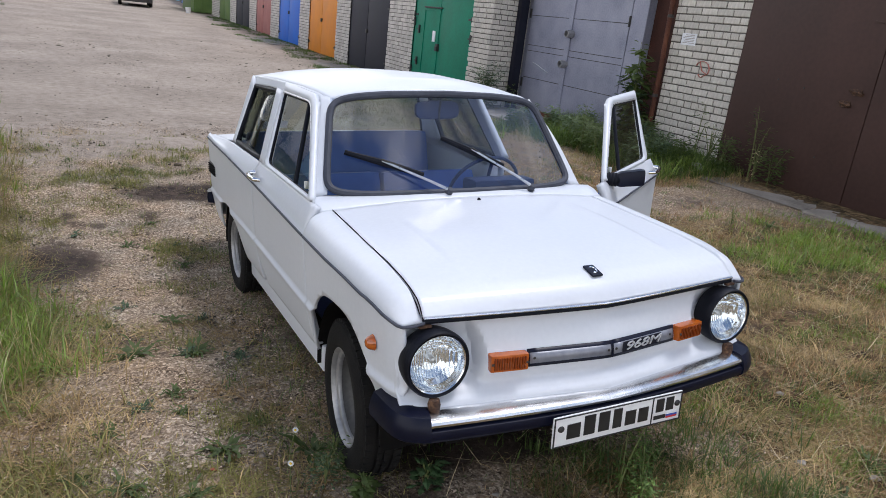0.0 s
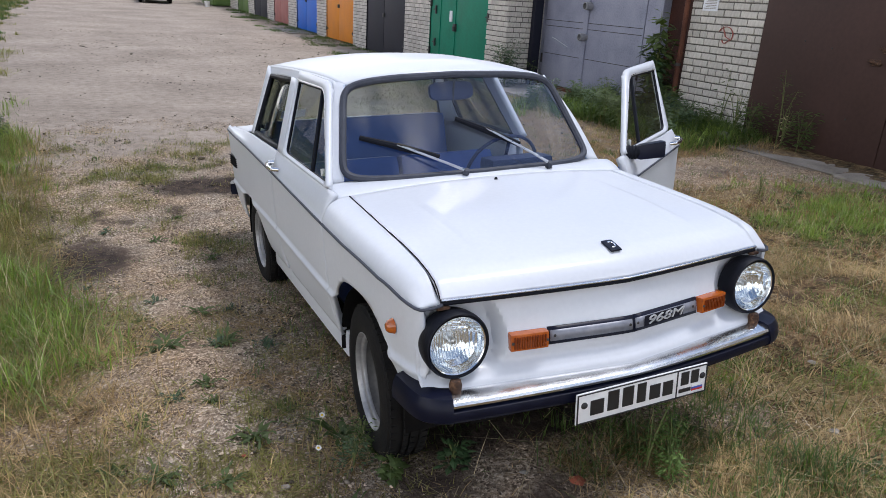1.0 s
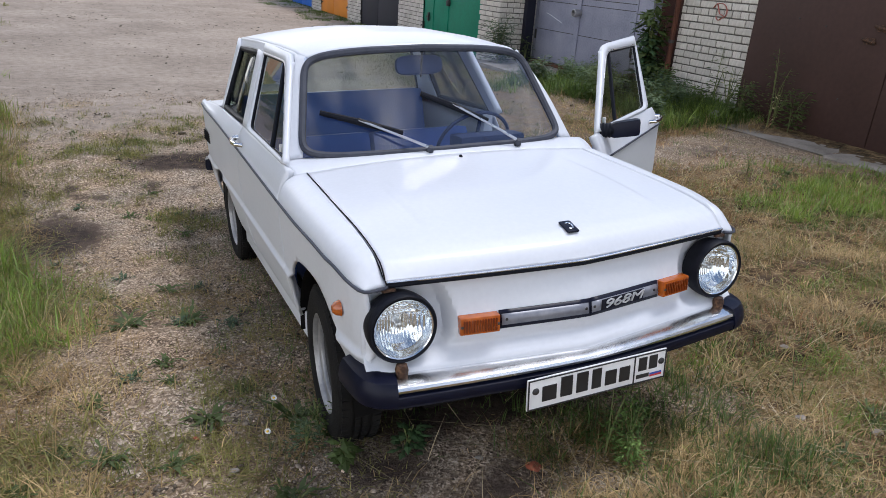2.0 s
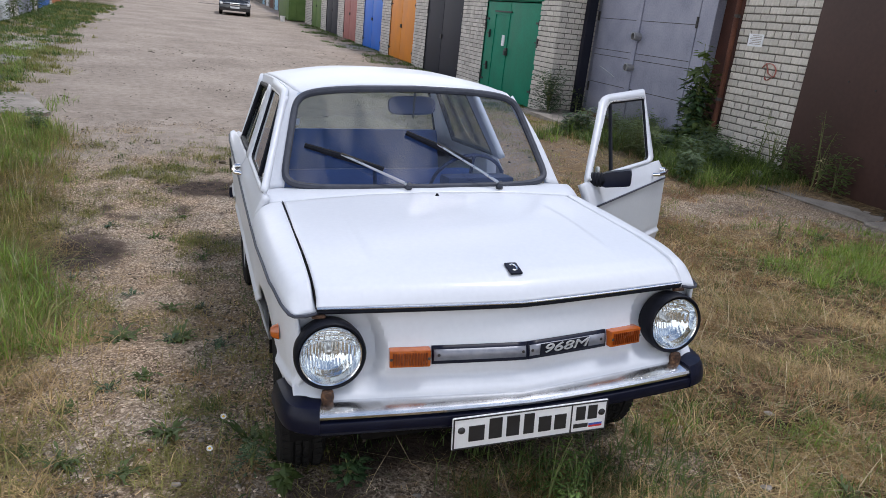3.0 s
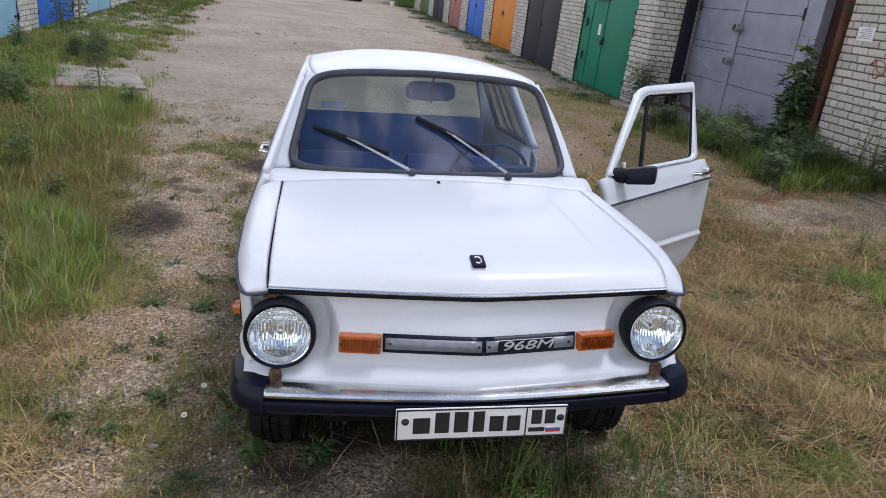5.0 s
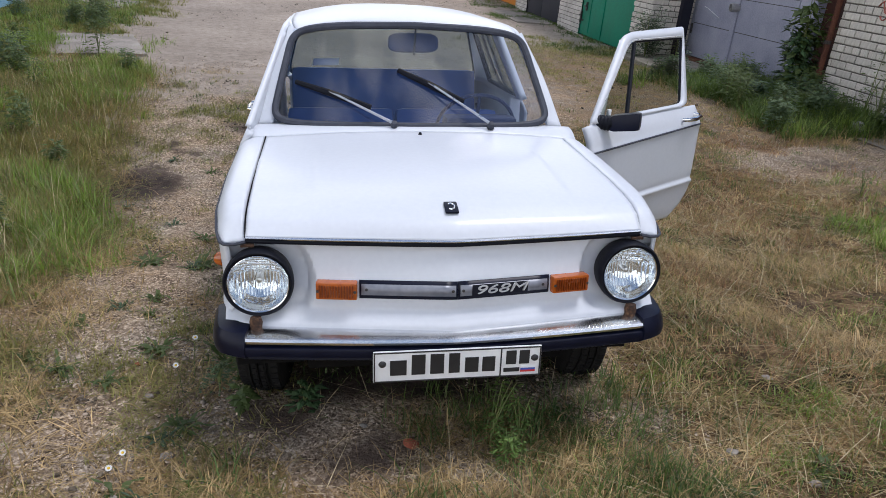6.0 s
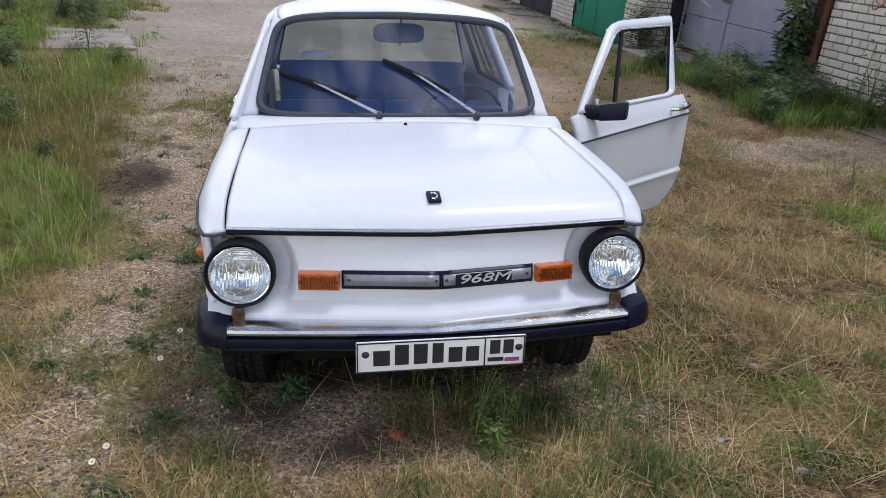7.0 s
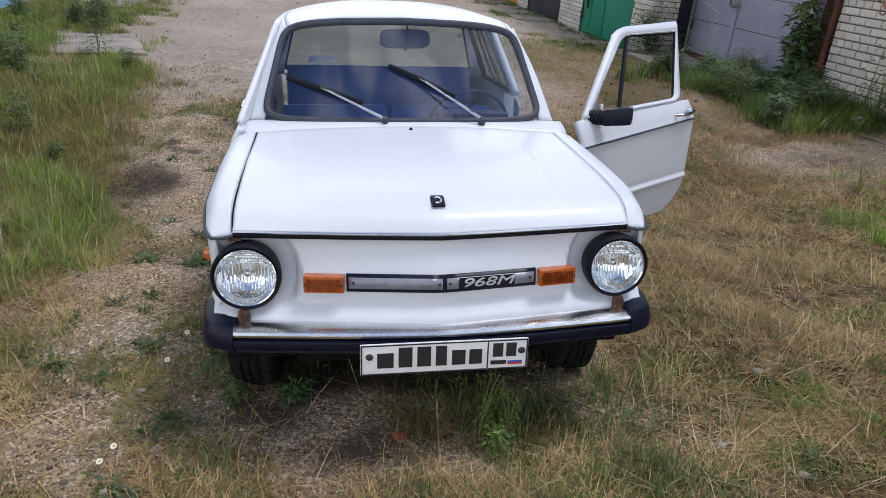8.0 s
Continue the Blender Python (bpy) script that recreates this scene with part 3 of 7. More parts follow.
def lay_bricks(wall, frame_m, a, b, z0, z1, openings, single, seed):
    """Courses along a wall face from a to b; frame_m takes (0, along, up) to the world with -x out of the face.
    single: the stretch whose bricks are objects of their own; the rest is one joined part."""
    rng = random.Random(seed)
    verts, faces = [], []
    for k in range(int((z1 - z0) / COURSE)):
        z = z0 + (k + 0.5) * COURSE
        gaps = [(o[0], o[1]) for o in openings if o[2] < z + 0.03 and o[3] > z - 0.03]
        for s, e in runs(a, b, gaps):
            header = k % 5 == 4
            step = BRICK / 2 if header else BRICK
            y = s - ((k % 2) * 0.5 * step if not header else 0.25 * step)
            while y < e - 0.02:
                y0, y1 = max(y, s), min(y + step, e)
                y += step
                if y1 - y0 < 0.04:
                    continue
                size = y1 - y0 - 0.017
                mid, out = (y0 + y1) / 2, rng.uniform(-0.004, 0.003)
                if single[0] <= mid <= single[1] and single[2] <= z <= single[3]:
                    ob = new("brick", BRICK_MESH)
                    ob.parent = wall
                    ob.matrix_basis = frame_m @ Matrix.Translation((out, mid, z)) @ pose(0, 0, 0, rng.uniform(-0.5, 0.5)) @ Matrix.Diagonal((1, size, 1, 1))
                else:
                    n = len(verts)
                    for px in (out - 0.012, 0.02):
                        for py in (mid - size / 2, mid + size / 2):
                            for pz in (z - 0.038, z + 0.038):
                                verts.append(frame_m @ Vector((px, py, pz)))
                    faces += [(n, n + 1, n + 3, n + 2), (n, n + 4, n + 5, n + 1), (n + 2, n + 3, n + 7, n + 6), (n + 1, n + 5, n + 7, n + 3), (n, n + 2, n + 6, n + 4)]
    if faces:
        me = bpy.data.meshes.new("brick_courses")
        me.from_pydata([tuple(v) for v in verts], [], faces)
        me.materials.append(brick_rest)
        ob = tagged(new("brick_courses", me), kind="stuff")
        ob.parent = wall


def wall_core(name, label, frame_m, a, b, z0, z1, openings, depth=0.36):
    """The mortar body of a wall with its openings cut right through."""
    bm = bmesh.new()
    edges = sorted({a, b, *[o[0] for o in openings], *[o[1] for o in openings]})
    for s, e in zip(edges, edges[1:]):
        hole = next((o for o in openings if o[0] <= s + 1e-6 and o[1] >= e - 1e-6), None)
        if hole:
            box(bm, 0, depth, s, e, hole[3], z1)
        else:
            box(bm, 0, depth, s, e, z0, z1)
    bmesh.ops.transform(bm, matrix=frame_m, verts=bm.verts)
    return tagged(part(name, bm, mortar, smooth=False), label, "wall", kind="structure")


def garage_door(label, paint_mat, m, width, tall, leaves=2, split=0.5, lintel=None, wicket=False, hinges=True, lock=True, group="garage doors"):
    """Steel double door: m puts its near lower corner; local y along the wall, z up, -x out."""
    door = base("garage_door", label, "garage door", m, group)
    cuts = [0.0, width * split, width] if leaves == 2 else [0.0, width]
    for a, b in zip(cuts, cuts[1:]):
        part("leaf", boxed(0.02, 0.06, a + 0.012, b - 0.012, 0.03, tall - 0.02, 0.006), paint_mat, door)
    fr = bmesh.new()
    box(fr, 0.0, 0.08, -0.05, 0.0, 0, tall + 0.05, 0.006)
    box(fr, 0.0, 0.08, width, width + 0.05, 0, tall + 0.05, 0.006)
    box(fr, 0.0, 0.08, 0.0, width, tall, tall + 0.05, 0.006)
    part("door_frame", fr, paint_mat, door)
    if lintel:
        part("lintel", boxed(-0.05, 0.05, -0.09, width + 0.09, tall + 0.02, tall + 0.11, 0.008), lintel, door)
    if hinges:
        for yy in (0.0, width):
            for zz in (0.32, tall - 0.38):
                hb = bmesh.new()
                tube(hb, [(0.0, yy, zz - 0.06), (0.0, yy, zz + 0.06)], 0.017, 8)
                box(hb, 0.008, 0.02, min(yy, yy + (0.16 if yy == 0 else -0.16)), max(yy, yy + (0.16 if yy == 0 else -0.16)), zz - 0.02, zz + 0.02)
                part("hinge", hb, iron, door)
    if lock:
        lb = boxed(-0.02, 0.02, cuts[1] - 0.07, cuts[1] + 0.04, tall * 0.48, tall * 0.53, 0.008) if leaves == 2 else boxed(-0.02, 0.02, 0.1, 0.2, tall * 0.48, tall * 0.53, 0.008)
        part("lock", lb, iron, door)
    if wicket:
        a, b = wicket
        wb = bmesh.new()
        for s, e, zz0, zz1 in ((a, b, tall * 0.86, tall * 0.875), (a, a + 0.02, 0.1, tall * 0.87), (b - 0.02, b, 0.1, tall * 0.87)):
            box(wb, 0.004, 0.022, s, e, zz0, zz1, 0.003)
        part("wicket_frame", wb, paint_mat, door)
        part("rain_strip", boxed(-0.012, 0.022, a - 0.08, b + 0.02, tall * 0.885, tall * 0.90, 0.004), iron, door)
    return door


# the long white row on the right-hand side of the lane, its face at x = 5.1
ROW_X = 5.1
ROW = [  # near edge, far edge, height, paint, label
    (10.78, 13.5, 1.98, green_paint, "bright green steel garage double door with wicket"),
    (15.05, 17.95, 2.0, black_paint, "blue-black steel garage double door"),
    (19.2, 22.1, 2.08, orange_paint, "orange steel garage double door"),
    (23.35, 26.3, 2.12, blue_paint, "bright blue steel garage double door"),
    (27.75, 30.5, 2.15, pink_paint, "faded red steel garage double door"),
    (32.0, 35.2, 2.1, black_paint, "dark grey steel garage double door"),
    (36.9, 40.2, 2.2, olive_paint, "olive green steel garage double door"),
    (55.5, 58.0, 2.2, blue_paint, "blue steel garage double door far down the lane"),
    (59.5, 62.2, 2.2, pale_blue, "pale blue steel garage double door far away"),
    (63.8, 66.4, 2.2, rust_paint, "brown steel garage double door far away"),
    (68.0, 70.6, 2.2, white_paint, "white steel garage double door far away"),
    (72.4, 75.0, 2.2, pale_blue, "pale blue steel garage double door far away"),
]
row_m = Matrix.Translation((ROW_X, 0, 0))


def row_base(y):
    return height(5.0, y)


holes = [(a, b, -1, row_base(a) + t) for a, b, t, _, _ in ROW]
wall_east = wall_core("wall_east", "long white silicate brick garage wall", row_m, 10.0, 96, -0.3, 2.62, holes)
for a, b, t, mat, lab in ROW:
    z = row_base((a + b) / 2)
    g = mat is green_paint
    d = garage_door(lab, mat, Matrix.Translation((ROW_X - 0.005, a, z)), b - a, t, 2, 0.53, lintel=mat if mat in (green_paint, black_paint) else None, wicket=(1.42, 2.2) if g else False, group="garage doors of the white row")
    if g:
        part("notice", boxed(-0.004, 0.018, 1.58, 1.7, 1.08, 1.3), paper, d, "small white paper notice")
        for yy, zz in ((2.72, 1.45), (2.45, 1.3), (2.72, 0.42), (2.45, 0.62), (0.0, 1.25)):
            hook = bmesh.new()
            tube(hook, [(0.02, yy - 0.02, zz), (-0.05, yy - 0.02, zz), (-0.05, yy - 0.14, zz), (-0.05, yy - 0.15, zz + 0.07)], 0.012, 6)
            box(hook, -0.01, 0.02, yy - 0.05, yy + 0.01, zz - 0.09, zz + 0.08)
            part("hinge_hook", hook, iron, d)
        part("chain_lock", boxed(-0.05, 0.02, 1.36, 1.45, 0.9, 1.0, 0.012), iron, d)

# side of the white row towards the camera
side_m = Matrix.Translation((0, 10.0, 0)) @ pose(0, 0, 0, 0, 0, 90)
wall_side = wall_core("wall_side", "white silicate brick side wall of the garage row", side_m, -11.0, -5.47, -0.3, 2.62, [], 0.34)

# roofs over the row
part("row_roof", boxed(4.95, 11.2, 9.9, 96.2, 2.63, 2.78, 0.02), roof_felt, smooth=False)
tagged(bpy.data.objects["row_roof"], "flat grey roofing felt over the garage row", "roof", kind="structure")
tagged(part("wall_back", boxed(10.9, 11.1, 10.36, 96, -0.3, 2.62), mortar, smooth=False), "plain back wall of the garage row", "wall", kind="structure")

# the white pier beside the brown gate
pier_m = Matrix.Translation((5.6, 0, 0))
wall_pier = wall_core("wall_pier", "white silicate brick pier beside a brown gate", pier_m, 4.72, 5.95, -0.1, 2.75, [], 0.5)
wall_south = wall_core("wall_south", "white silicate brick wall beyond the brown gate", pier_m, -9.0, 1.2, -0.1, 2.75, [], 0.5)
tagged(part("near_roof", boxed(5.45, 11.2, -9.1, 6.0, 2.76, 2.9, 0.02), roof_felt, smooth=False), "flat roofing felt over the near garage", "roof", kind="structure")
tagged(part("wall_inner", boxed(6.12, 11.1, 5.6, 5.95, -0.1, 2.75), mortar, smooth=False), "plain side wall of the near garage", "wall", kind="structure")

# brown steel gate with welded seams
gate = base("steel_gate", "large dark brown painted steel garage gate", "gate", Matrix.Translation((5.57, 0, 0)))
for a, b in ((1.22, 2.96), (2.97, 4.71)):
    part("leaf", boxed(0, 0.06, a, b, 0.17, 2.7, 0.006), brown_paint, gate)
part("seam_strip", boxed(-0.012, 0.004, 2.0, 3.15, 2.02, 2.04, 0.004), brown_paint, gate)
for yy, zz in ((3.22, 1.2), (3.12, 1.33)):
    hb = bmesh.new()
    tube(hb, [(-0.02, yy - 0.07, zz - 0.01), (-0.02, yy + 0.08, zz + 0.02)], 0.016, 8)
    box(hb, -0.012, 0.004, yy - 0.05, yy + 0.06, zz - 0.03, zz + 0.035, 0.006)
    part("hinge", hb, rust, gate, "rusty broken hinge")
for k, (yy, zz) in enumerate(((4.1, 1.35), (3.75, 1.3), (3.4, 0.6), (4.3, 0.9), (2.6, 0.7))):
    part("bolt", lathe(bmesh.new(), [(0, 0.008), (0.009, 0.006), (0.012, 0)], 8, Matrix.Translation((0, yy, zz)) @ pose(0, 0, 0, 0, -90, 0)), iron, gate)

# grey metal garage set back between them
grey = base("metal_garage", "old lilac-grey steel garage with double doors", "garage", Matrix.Translation((5.85, 0, 0)))
gz = 0.12
shell = bmesh.new()
box(shell, 0.05, 5.0, 6.8, 6.86, gz, 2.5)
box(shell, 0.05, 5.0, 10.24, 10.3, gz, 2.5)
box(shell, 4.94, 5.0, 6.86, 10.24, gz, 2.5)
part("shell", shell, grey_paint, grey, smooth=False)
part("roof", boxed(-0.15, 5.1, 6.72, 10.38, 2.47, 2.56, 0.02), roof_felt, grey, "dark overhanging roof edge")
for a, b in ((6.8, 7.14), (9.92, 10.42)):
    part("jamb", boxed(0.0, 0.05, a, b, gz, 2.46, 0.008), grey_paint, grey)
for a, b in ((7.16, 8.6), (8.66, 9.9)):
    leaf = part("leaf", boxed(0.0, 0.045, a, b, gz + 0.06, 2.44, 0.006), grey_paint, grey)
    for zz in (0.72, 1.2, 1.3, 1.82):
        part("weld_seam", boxed(-0.004, 0.002, a + 0.02, b - 0.02, zz - 0.006, zz + 0.004), iron, leaf)
part("cover_strip", boxed(-0.025, 0.002, 8.57, 8.69, gz + 0.05, 2.44, 0.006), grey_paint, grey)
part("threshold", boxed(-0.06, 0.05, 7.0, 10.2, gz - 0.05, gz + 0.05, 0.01), rust_paint, grey, "rusty steel threshold")
for yy, zz in ((8.55, 1.57), (8.61, 1.07)):
    barrel = lathe(bmesh.new(), [(0.0, 0.0), (0.062, 0.0), (0.062, 0.13), (0.05, 0.135), (0.048, 0.05), (0.0, 0.05)], 20, Matrix.Translation((0, yy, zz)) @ pose(0, 0, 0, 0, -90, 0))
    part("lock_sleeve", barrel, rim_silver, grey, "round steel padlock sleeve with dark mouth")
    part("lock_mouth", lathe(bmesh.new(), [(0, 0.06), (0.047, 0.06)], 16, Matrix.Translation((0, yy, zz)) @ pose(0, 0, 0, 0, -90, 0)), under_black, grey)
for yy in (7.15, 9.91):
    for zz in (0.62, 1.85):
        part("hinge", tube(bmesh.new(), [(-0.012, yy, zz - 0.08), (-0.012, yy, zz + 0.08)], 0.018, 8), iron, grey)
mark = tube(bmesh.new(), [(-0.003, 9.62, 1.0), (-0.003, 9.5, 0.98), (-0.003, 9.1, 0.87)], 0.012, 6, flat=0.3)
part("paint_scrape", mark, white_paint, grey, "pale scraped paint stroke")
tagged(part("side_panel", boxed(5.57, 5.74, 9.84, 9.96, 0.0, 2.38, 0.01), navy_panel), "narrow black steel panel beside the grey garage", "panel")
tagged(part("rusty_panel", boxed(5.98, 6.03, 5.97, 6.79, 0.1, 2.5, 0.006), rust_dark), "rust-brown steel panel closing a gap", "panel")
tagged(part("gap_roof", boxed(5.7, 6.6, 5.97, 6.7, 2.5, 2.58, 0.01), roof_felt), "dark cover over the gap between garages", "roof")
pipe = bmesh.new()
tube(pipe, [(5.53, 5.97, 0.12), (5.54, 5.98, 1.2), (5.52, 6.0, 2.74)], 0.034, 10)
pipe_ob = tagged(base("drain_pipe", "rusty brown steel drain pipe on the wall corner", "pipe"), kind="")
part("pipe", pipe, rust_paint, pipe_ob)
for zz in (0.9, 1.95):
    part("clamp", tube(bmesh.new(), [(5.53, 5.98, zz - 0.02), (5.53, 5.98, zz + 0.02)], 0.042, 10), iron, pipe_ob)
# notice and faded spray mark on the pier
note = base("paper_notice", "white printed paper notice pasted on brick", "notice", Matrix.Translation((5.583, 5.62, 1.68)))
part("sheet", boxed(-0.002, 0.002, -0.13, 0.13, -0.075, 0.075), paper, note)
for k in range(6):
    part("text_bar", boxed(-0.004, -0.0022, -0.10, 0.06 + 0.04 * ((k * 7) % 3) / 2, 0.05 - 0.02 * k, 0.058 - 0.02 * k), stone_mat, note)
spray = bmesh.new()
tube(spray, [(-0.001, 0.12 * math.cos(a) * (1 if k < 9 else 0.5), 0.1 * math.sin(a)) for k, a in enumerate(np.linspace(0.4, 5.6, 14))], 0.016, 6, flat=0.3)
tube(spray, [(-0.001, 0.06, 0.1), (-0.001, 0.0, -0.02), (-0.001, -0.08, -0.05)], 0.014, 6, flat=0.3)
sp = tagged(part("spray_mark", spray, red_chalk), "faded red spray-paint scrawl on white brick", "graffiti")
sp.matrix_basis = Matrix.Translation((5.584, 5.28, 1.33))

# the row on the left-hand side of the lane
LEFT = Matrix.Translation((-5.9, 15, 0)) @ pose(0, 0, 0, 0, 0, math.degrees(math.atan2(1.3, 20)))
LEFT_M = LEFT @ Matrix.Diagonal((-1, 1, 1, 1))
LROW = [
    (-5.6, -3.0, pale_blue, "pale blue steel garage double door"),
    (-1.9, 0.7, blue_paint, "bright blue steel garage double door behind tall grass"),
    (1.9, 4.65, pale_blue, "pale blue steel garage double door"),
    (6.2, 9.0, white_paint, "whitish steel garage double door"),
    (10.6, 14.2, grey_paint, "lilac-grey steel garage double door"),
    (15.5, 19.4, blue_paint, "bright blue steel garage double door"),
    (20.4, 24.4, tan_paint, "rust-orange steel garage double door"),
]


def left_base(s):
    p = LEFT @ Vector((0.3, s, 0))
    return height(p.x, p.y)


lholes = [(a, b, -1, left_base(a) + 2.15) for a, b, _, _ in LROW]
wall_west = wall_core("wall_west", "long white silicate brick garage wall across the lane", LEFT_M, -12, 26, -0.4, 2.75, lholes)
for a, b, mat, lab in LROW:
    garage_door(lab, mat, LEFT_M @ Matrix.Translation((-0.005, a, left_base((a + b) / 2))), b - a, 2.15, 2, 0.5, group="garage doors across the lane")
rb = boxed(-0.15, 6.0, -12.1, 26.1, 2.76, 2.9, 0.02)
bmesh.ops.transform(rb, matrix=LEFT_M, verts=rb.verts)
tagged(part("west_roof", rb, roof_felt, smooth=False), "flat roofing felt over the far garage row", "roof", kind="structure")
bb = boxed(5.8, 6.0, -12, 26, -0.4, 2.75)
bmesh.ops.transform(bb, matrix=LEFT_M, verts=bb.verts)
tagged(part("wall_west_back", bb, mortar, smooth=False), "plain back wall of the far garage row", "wall", kind="structure")

# the same row further down, running straight
FAR_M = Matrix.Translation((-7.65, 0, 0)) @ Matrix.Diagonal((-1, 1, 1, 1))
FROW = [
    (45.1, 48.2, rust_paint, "brown steel garage double door far away"),
    (49.0, 52.4, pale_blue, "pale blue steel garage double door far away"),
    (53.7, 56.6, rust_paint, "brown steel garage double door far away"),
    (58.4, 61.6, white_paint, "white steel garage double door far away"),
    (63.6, 66.6, rust_paint, "brown steel garage double door far away"),
    (67.6, 70.6, tan_paint, "rust-orange steel garage double door far away"),
    (72.6, 75.8, pale_blue, "pale blue steel garage double door far away"),
    (77.0, 80.2, teal_paint, "teal steel garage double door far away"),
    (82.0, 85.0, rust_paint, "brown steel garage double door far away"),
]
fholes = [(a, b, -1, height(-7.2, a) + 2.2) for a, b, _, _ in FROW]
wall_core("wall_west_far", "white silicate brick garage wall far down the lane", FAR_M, 41, 100, -0.3, 3.4, fholes)
for a, b, mat, lab in FROW:
    garage_door(lab, mat, FAR_M @ Matrix.Translation((-0.005, a, height(-7.2, (a + b) / 2))), b - a, 2.2, 2, 0.5, hinges=False, group="garage doors across the lane")
tagged(part("west_far_roof", boxed(-13.5, -7.5, 40.9, 100, 3.41, 3.55, 0.02), roof_felt, smooth=False), "flat roofing felt over the far garages", "roof", kind="structure")

# olive container standing out from the row
cont = base("metal_container", "olive green sheet-steel container standing beside the lane", "container", Matrix.Translation((4.1, 43.0, height(4.5, 43))))
part("body", boxed(0, 2.4, 0, 5.5, 0.05, 2.35, 0.02), olive_paint, cont)
part("door", boxed(0.1, 2.3, -0.05, 0.0, 0.12, 2.25, 0.01), olive_paint, cont)
for xx in (0.4, 1.2, 2.0):
    part("rib", boxed(xx, xx + 0.06, -0.085, -0.05, 0.12, 2.25, 0.008), olive_paint, cont)

# ---- the row that closes the lane far off ----
far_z = height(0, 112)
tagged(part("wall_far", boxed(-30, 24, 112, 114, far_z - 0.4, far_z + 3.0, 0.05), brick_rest), "pale brick garage row closing the lane", "wall", kind="structure")
tagged(part("roof_far", boxed(-30.3, 24.3, 111.7, 114.3, far_z + 3.0, far_z + 3.25, 0.04), roof_felt), "dark felt roof of the closing row", "roof", kind="structure")
for k, mat_ in enumerate((olive_paint, rust_paint, pale_blue, grey_paint, brown_paint, teal_paint, olive_paint)):
    fd = base("garage_door", "closed double garage door at the lane's end", "door", Matrix.Translation((-17 + 4.1 * k, 111.96, far_z)))
    for sg in (-1, 1):
        part("door_leaf", boxed(min(0.01 * sg, 1.3 * sg), max(0.01 * sg, 1.3 * sg), -0.05, 0.05, 0.0, 2.2, 0.01), mat_, fd)

# ---- the white car ----
car = base("parked_car", "white two-door rear-engined saloon with its driver's door open", "car", CAR)
FRONT_Y, REAR_Y = 0.55, 2.72


def z_mould(y):
    return lerp(y, [-0.05, 0.06, 0.2, 0.4, 0.86, 1.2, 1.8, 2.6, 3.3, 3.6], [0.756, 0.770, 0.798, 0.814, 0.838, 0.857, 0.890, 0.928, 0.944, 0.944])


def z_crease(y):
    return lerp(y, [0, 0.87, 2.2, 3.5], [0.55, 0.56, 0.585, 0.575])


def half(y):
    return lerp(y, [-0.05, 0.02, 0.1, 0.25, 0.6, 1.0, 2.6, 3.1, 3.45, 3.6], [0.672, 0.69, 0.712, 0.732, 0.745, 0.747, 0.746, 0.742, 0.73, 0.695])


def z_belt(y):
    return lerp(y, [0.86, 1.0, 1.7, 2.6, 3.0, 3.5], [0.955, 0.966, 0.985, 1.0, 0.985, 0.955])


def z_hood_side(y):
    return lerp(y, [0.02, 0.04, 0.07, 0.12, 0.19, 0.3, 0.5, 0.9], [0.776, 0.808, 0.832, 0.850, 0.865, 0.880, 0.898, 0.934])


@functools.lru_cache(maxsize=None)
def section(y, fender):
    """Half cross-section of the body's side, from the sill up: (x, z) points."""
    w, zm, zc = half(y), z_mould(y), z_crease(y)
    pts = [(w - 0.10, 0.26), (w - 0.065, 0.33), (w - 0.036, 0.43), (w - 0.014, zc - 0.03), (w - 0.002, zc), (w - 0.014, zc + 0.02), (w - 0.010, zc + 0.06), (w - 0.003, zm - 0.05), (w, zm)]
    if fender:
        zh = z_hood_side(y)
        k = zh - zm
        pts += [(w - 0.010, zm + 0.02 + 0.15 * k), (w - 0.034, zm + 0.022 + 0.52 * k), (max(w - 0.070, 0.648), zm + 0.008 + 0.88 * k), (0.634, zh + 0.002), (0.626, zh - 0.012)]
    else:
        zb = z_belt(y)
        pts += [(w - 0.007, zm + 0.02), (w - 0.022, zm + 0.55 * (zb - zm)), (w - 0.048, zb)]
    return [tuple(p) for p in spline(pts, 72)]


def arch(y, centre, top, wide, low):
    """The lower edge of a wing with a wheel opening."""
    d = abs(y - centre) / wide
    if d >= 1:
        return low
    return low + (top - low) * (1 - d ** 2.6) ** 0.62


def side_panel(y0, y1, low, fender, sgn, nu=40, nv=30, warp=None):
    """Part of the body side between y0 and y1 with lower edge low(y)."""
    def f(u, v):
        y = y0 + (y1 - y0) * u
        s = section(y, fender)
        zl = low(y)
        start = next((k for k, p in enumerate(s) if p[1] >= zl), 0)
        a = max(0, start - 1)
        q = s[a:]
        if start > 0:
            t = (zl - s[a][1]) / max(1e-6, s[start][1] - s[a][1])
            q = [(s[a][0] + (s[start][0] - s[a][0]) * t, zl)] + s[start:]
        r = v * (len(q) - 1)
        k = min(int(r), len(q) - 2)
        x = q[k][0] + (q[k + 1][0] - q[k][0]) * (r - k)
        z = q[k][1] + (q[k + 1][1] - q[k][1]) * (r - k)
        yy = y + (warp(z, u) if warp else 0)
        return (sgn * x, yy, z)
    return sheet(f, nu, nv)


def mould_strip(y0, y1, sgn, n=24, y_in=None):
    pts = []
    for k in range(n + 1):
        y = y0 + (y1 - y0) * k / n
        pts.append((sgn * (half(y) + 0.003), y, z_mould(y)))
    if y_in is not None:
        pts = [(sgn * 0.622, y_in, 0.774), (sgn * 0.655, y_in + 0.002, 0.766), (sgn * 0.685, y_in + 0.012, 0.764)] + pts
    return tube(bmesh.new(), pts, 0.005, 8)


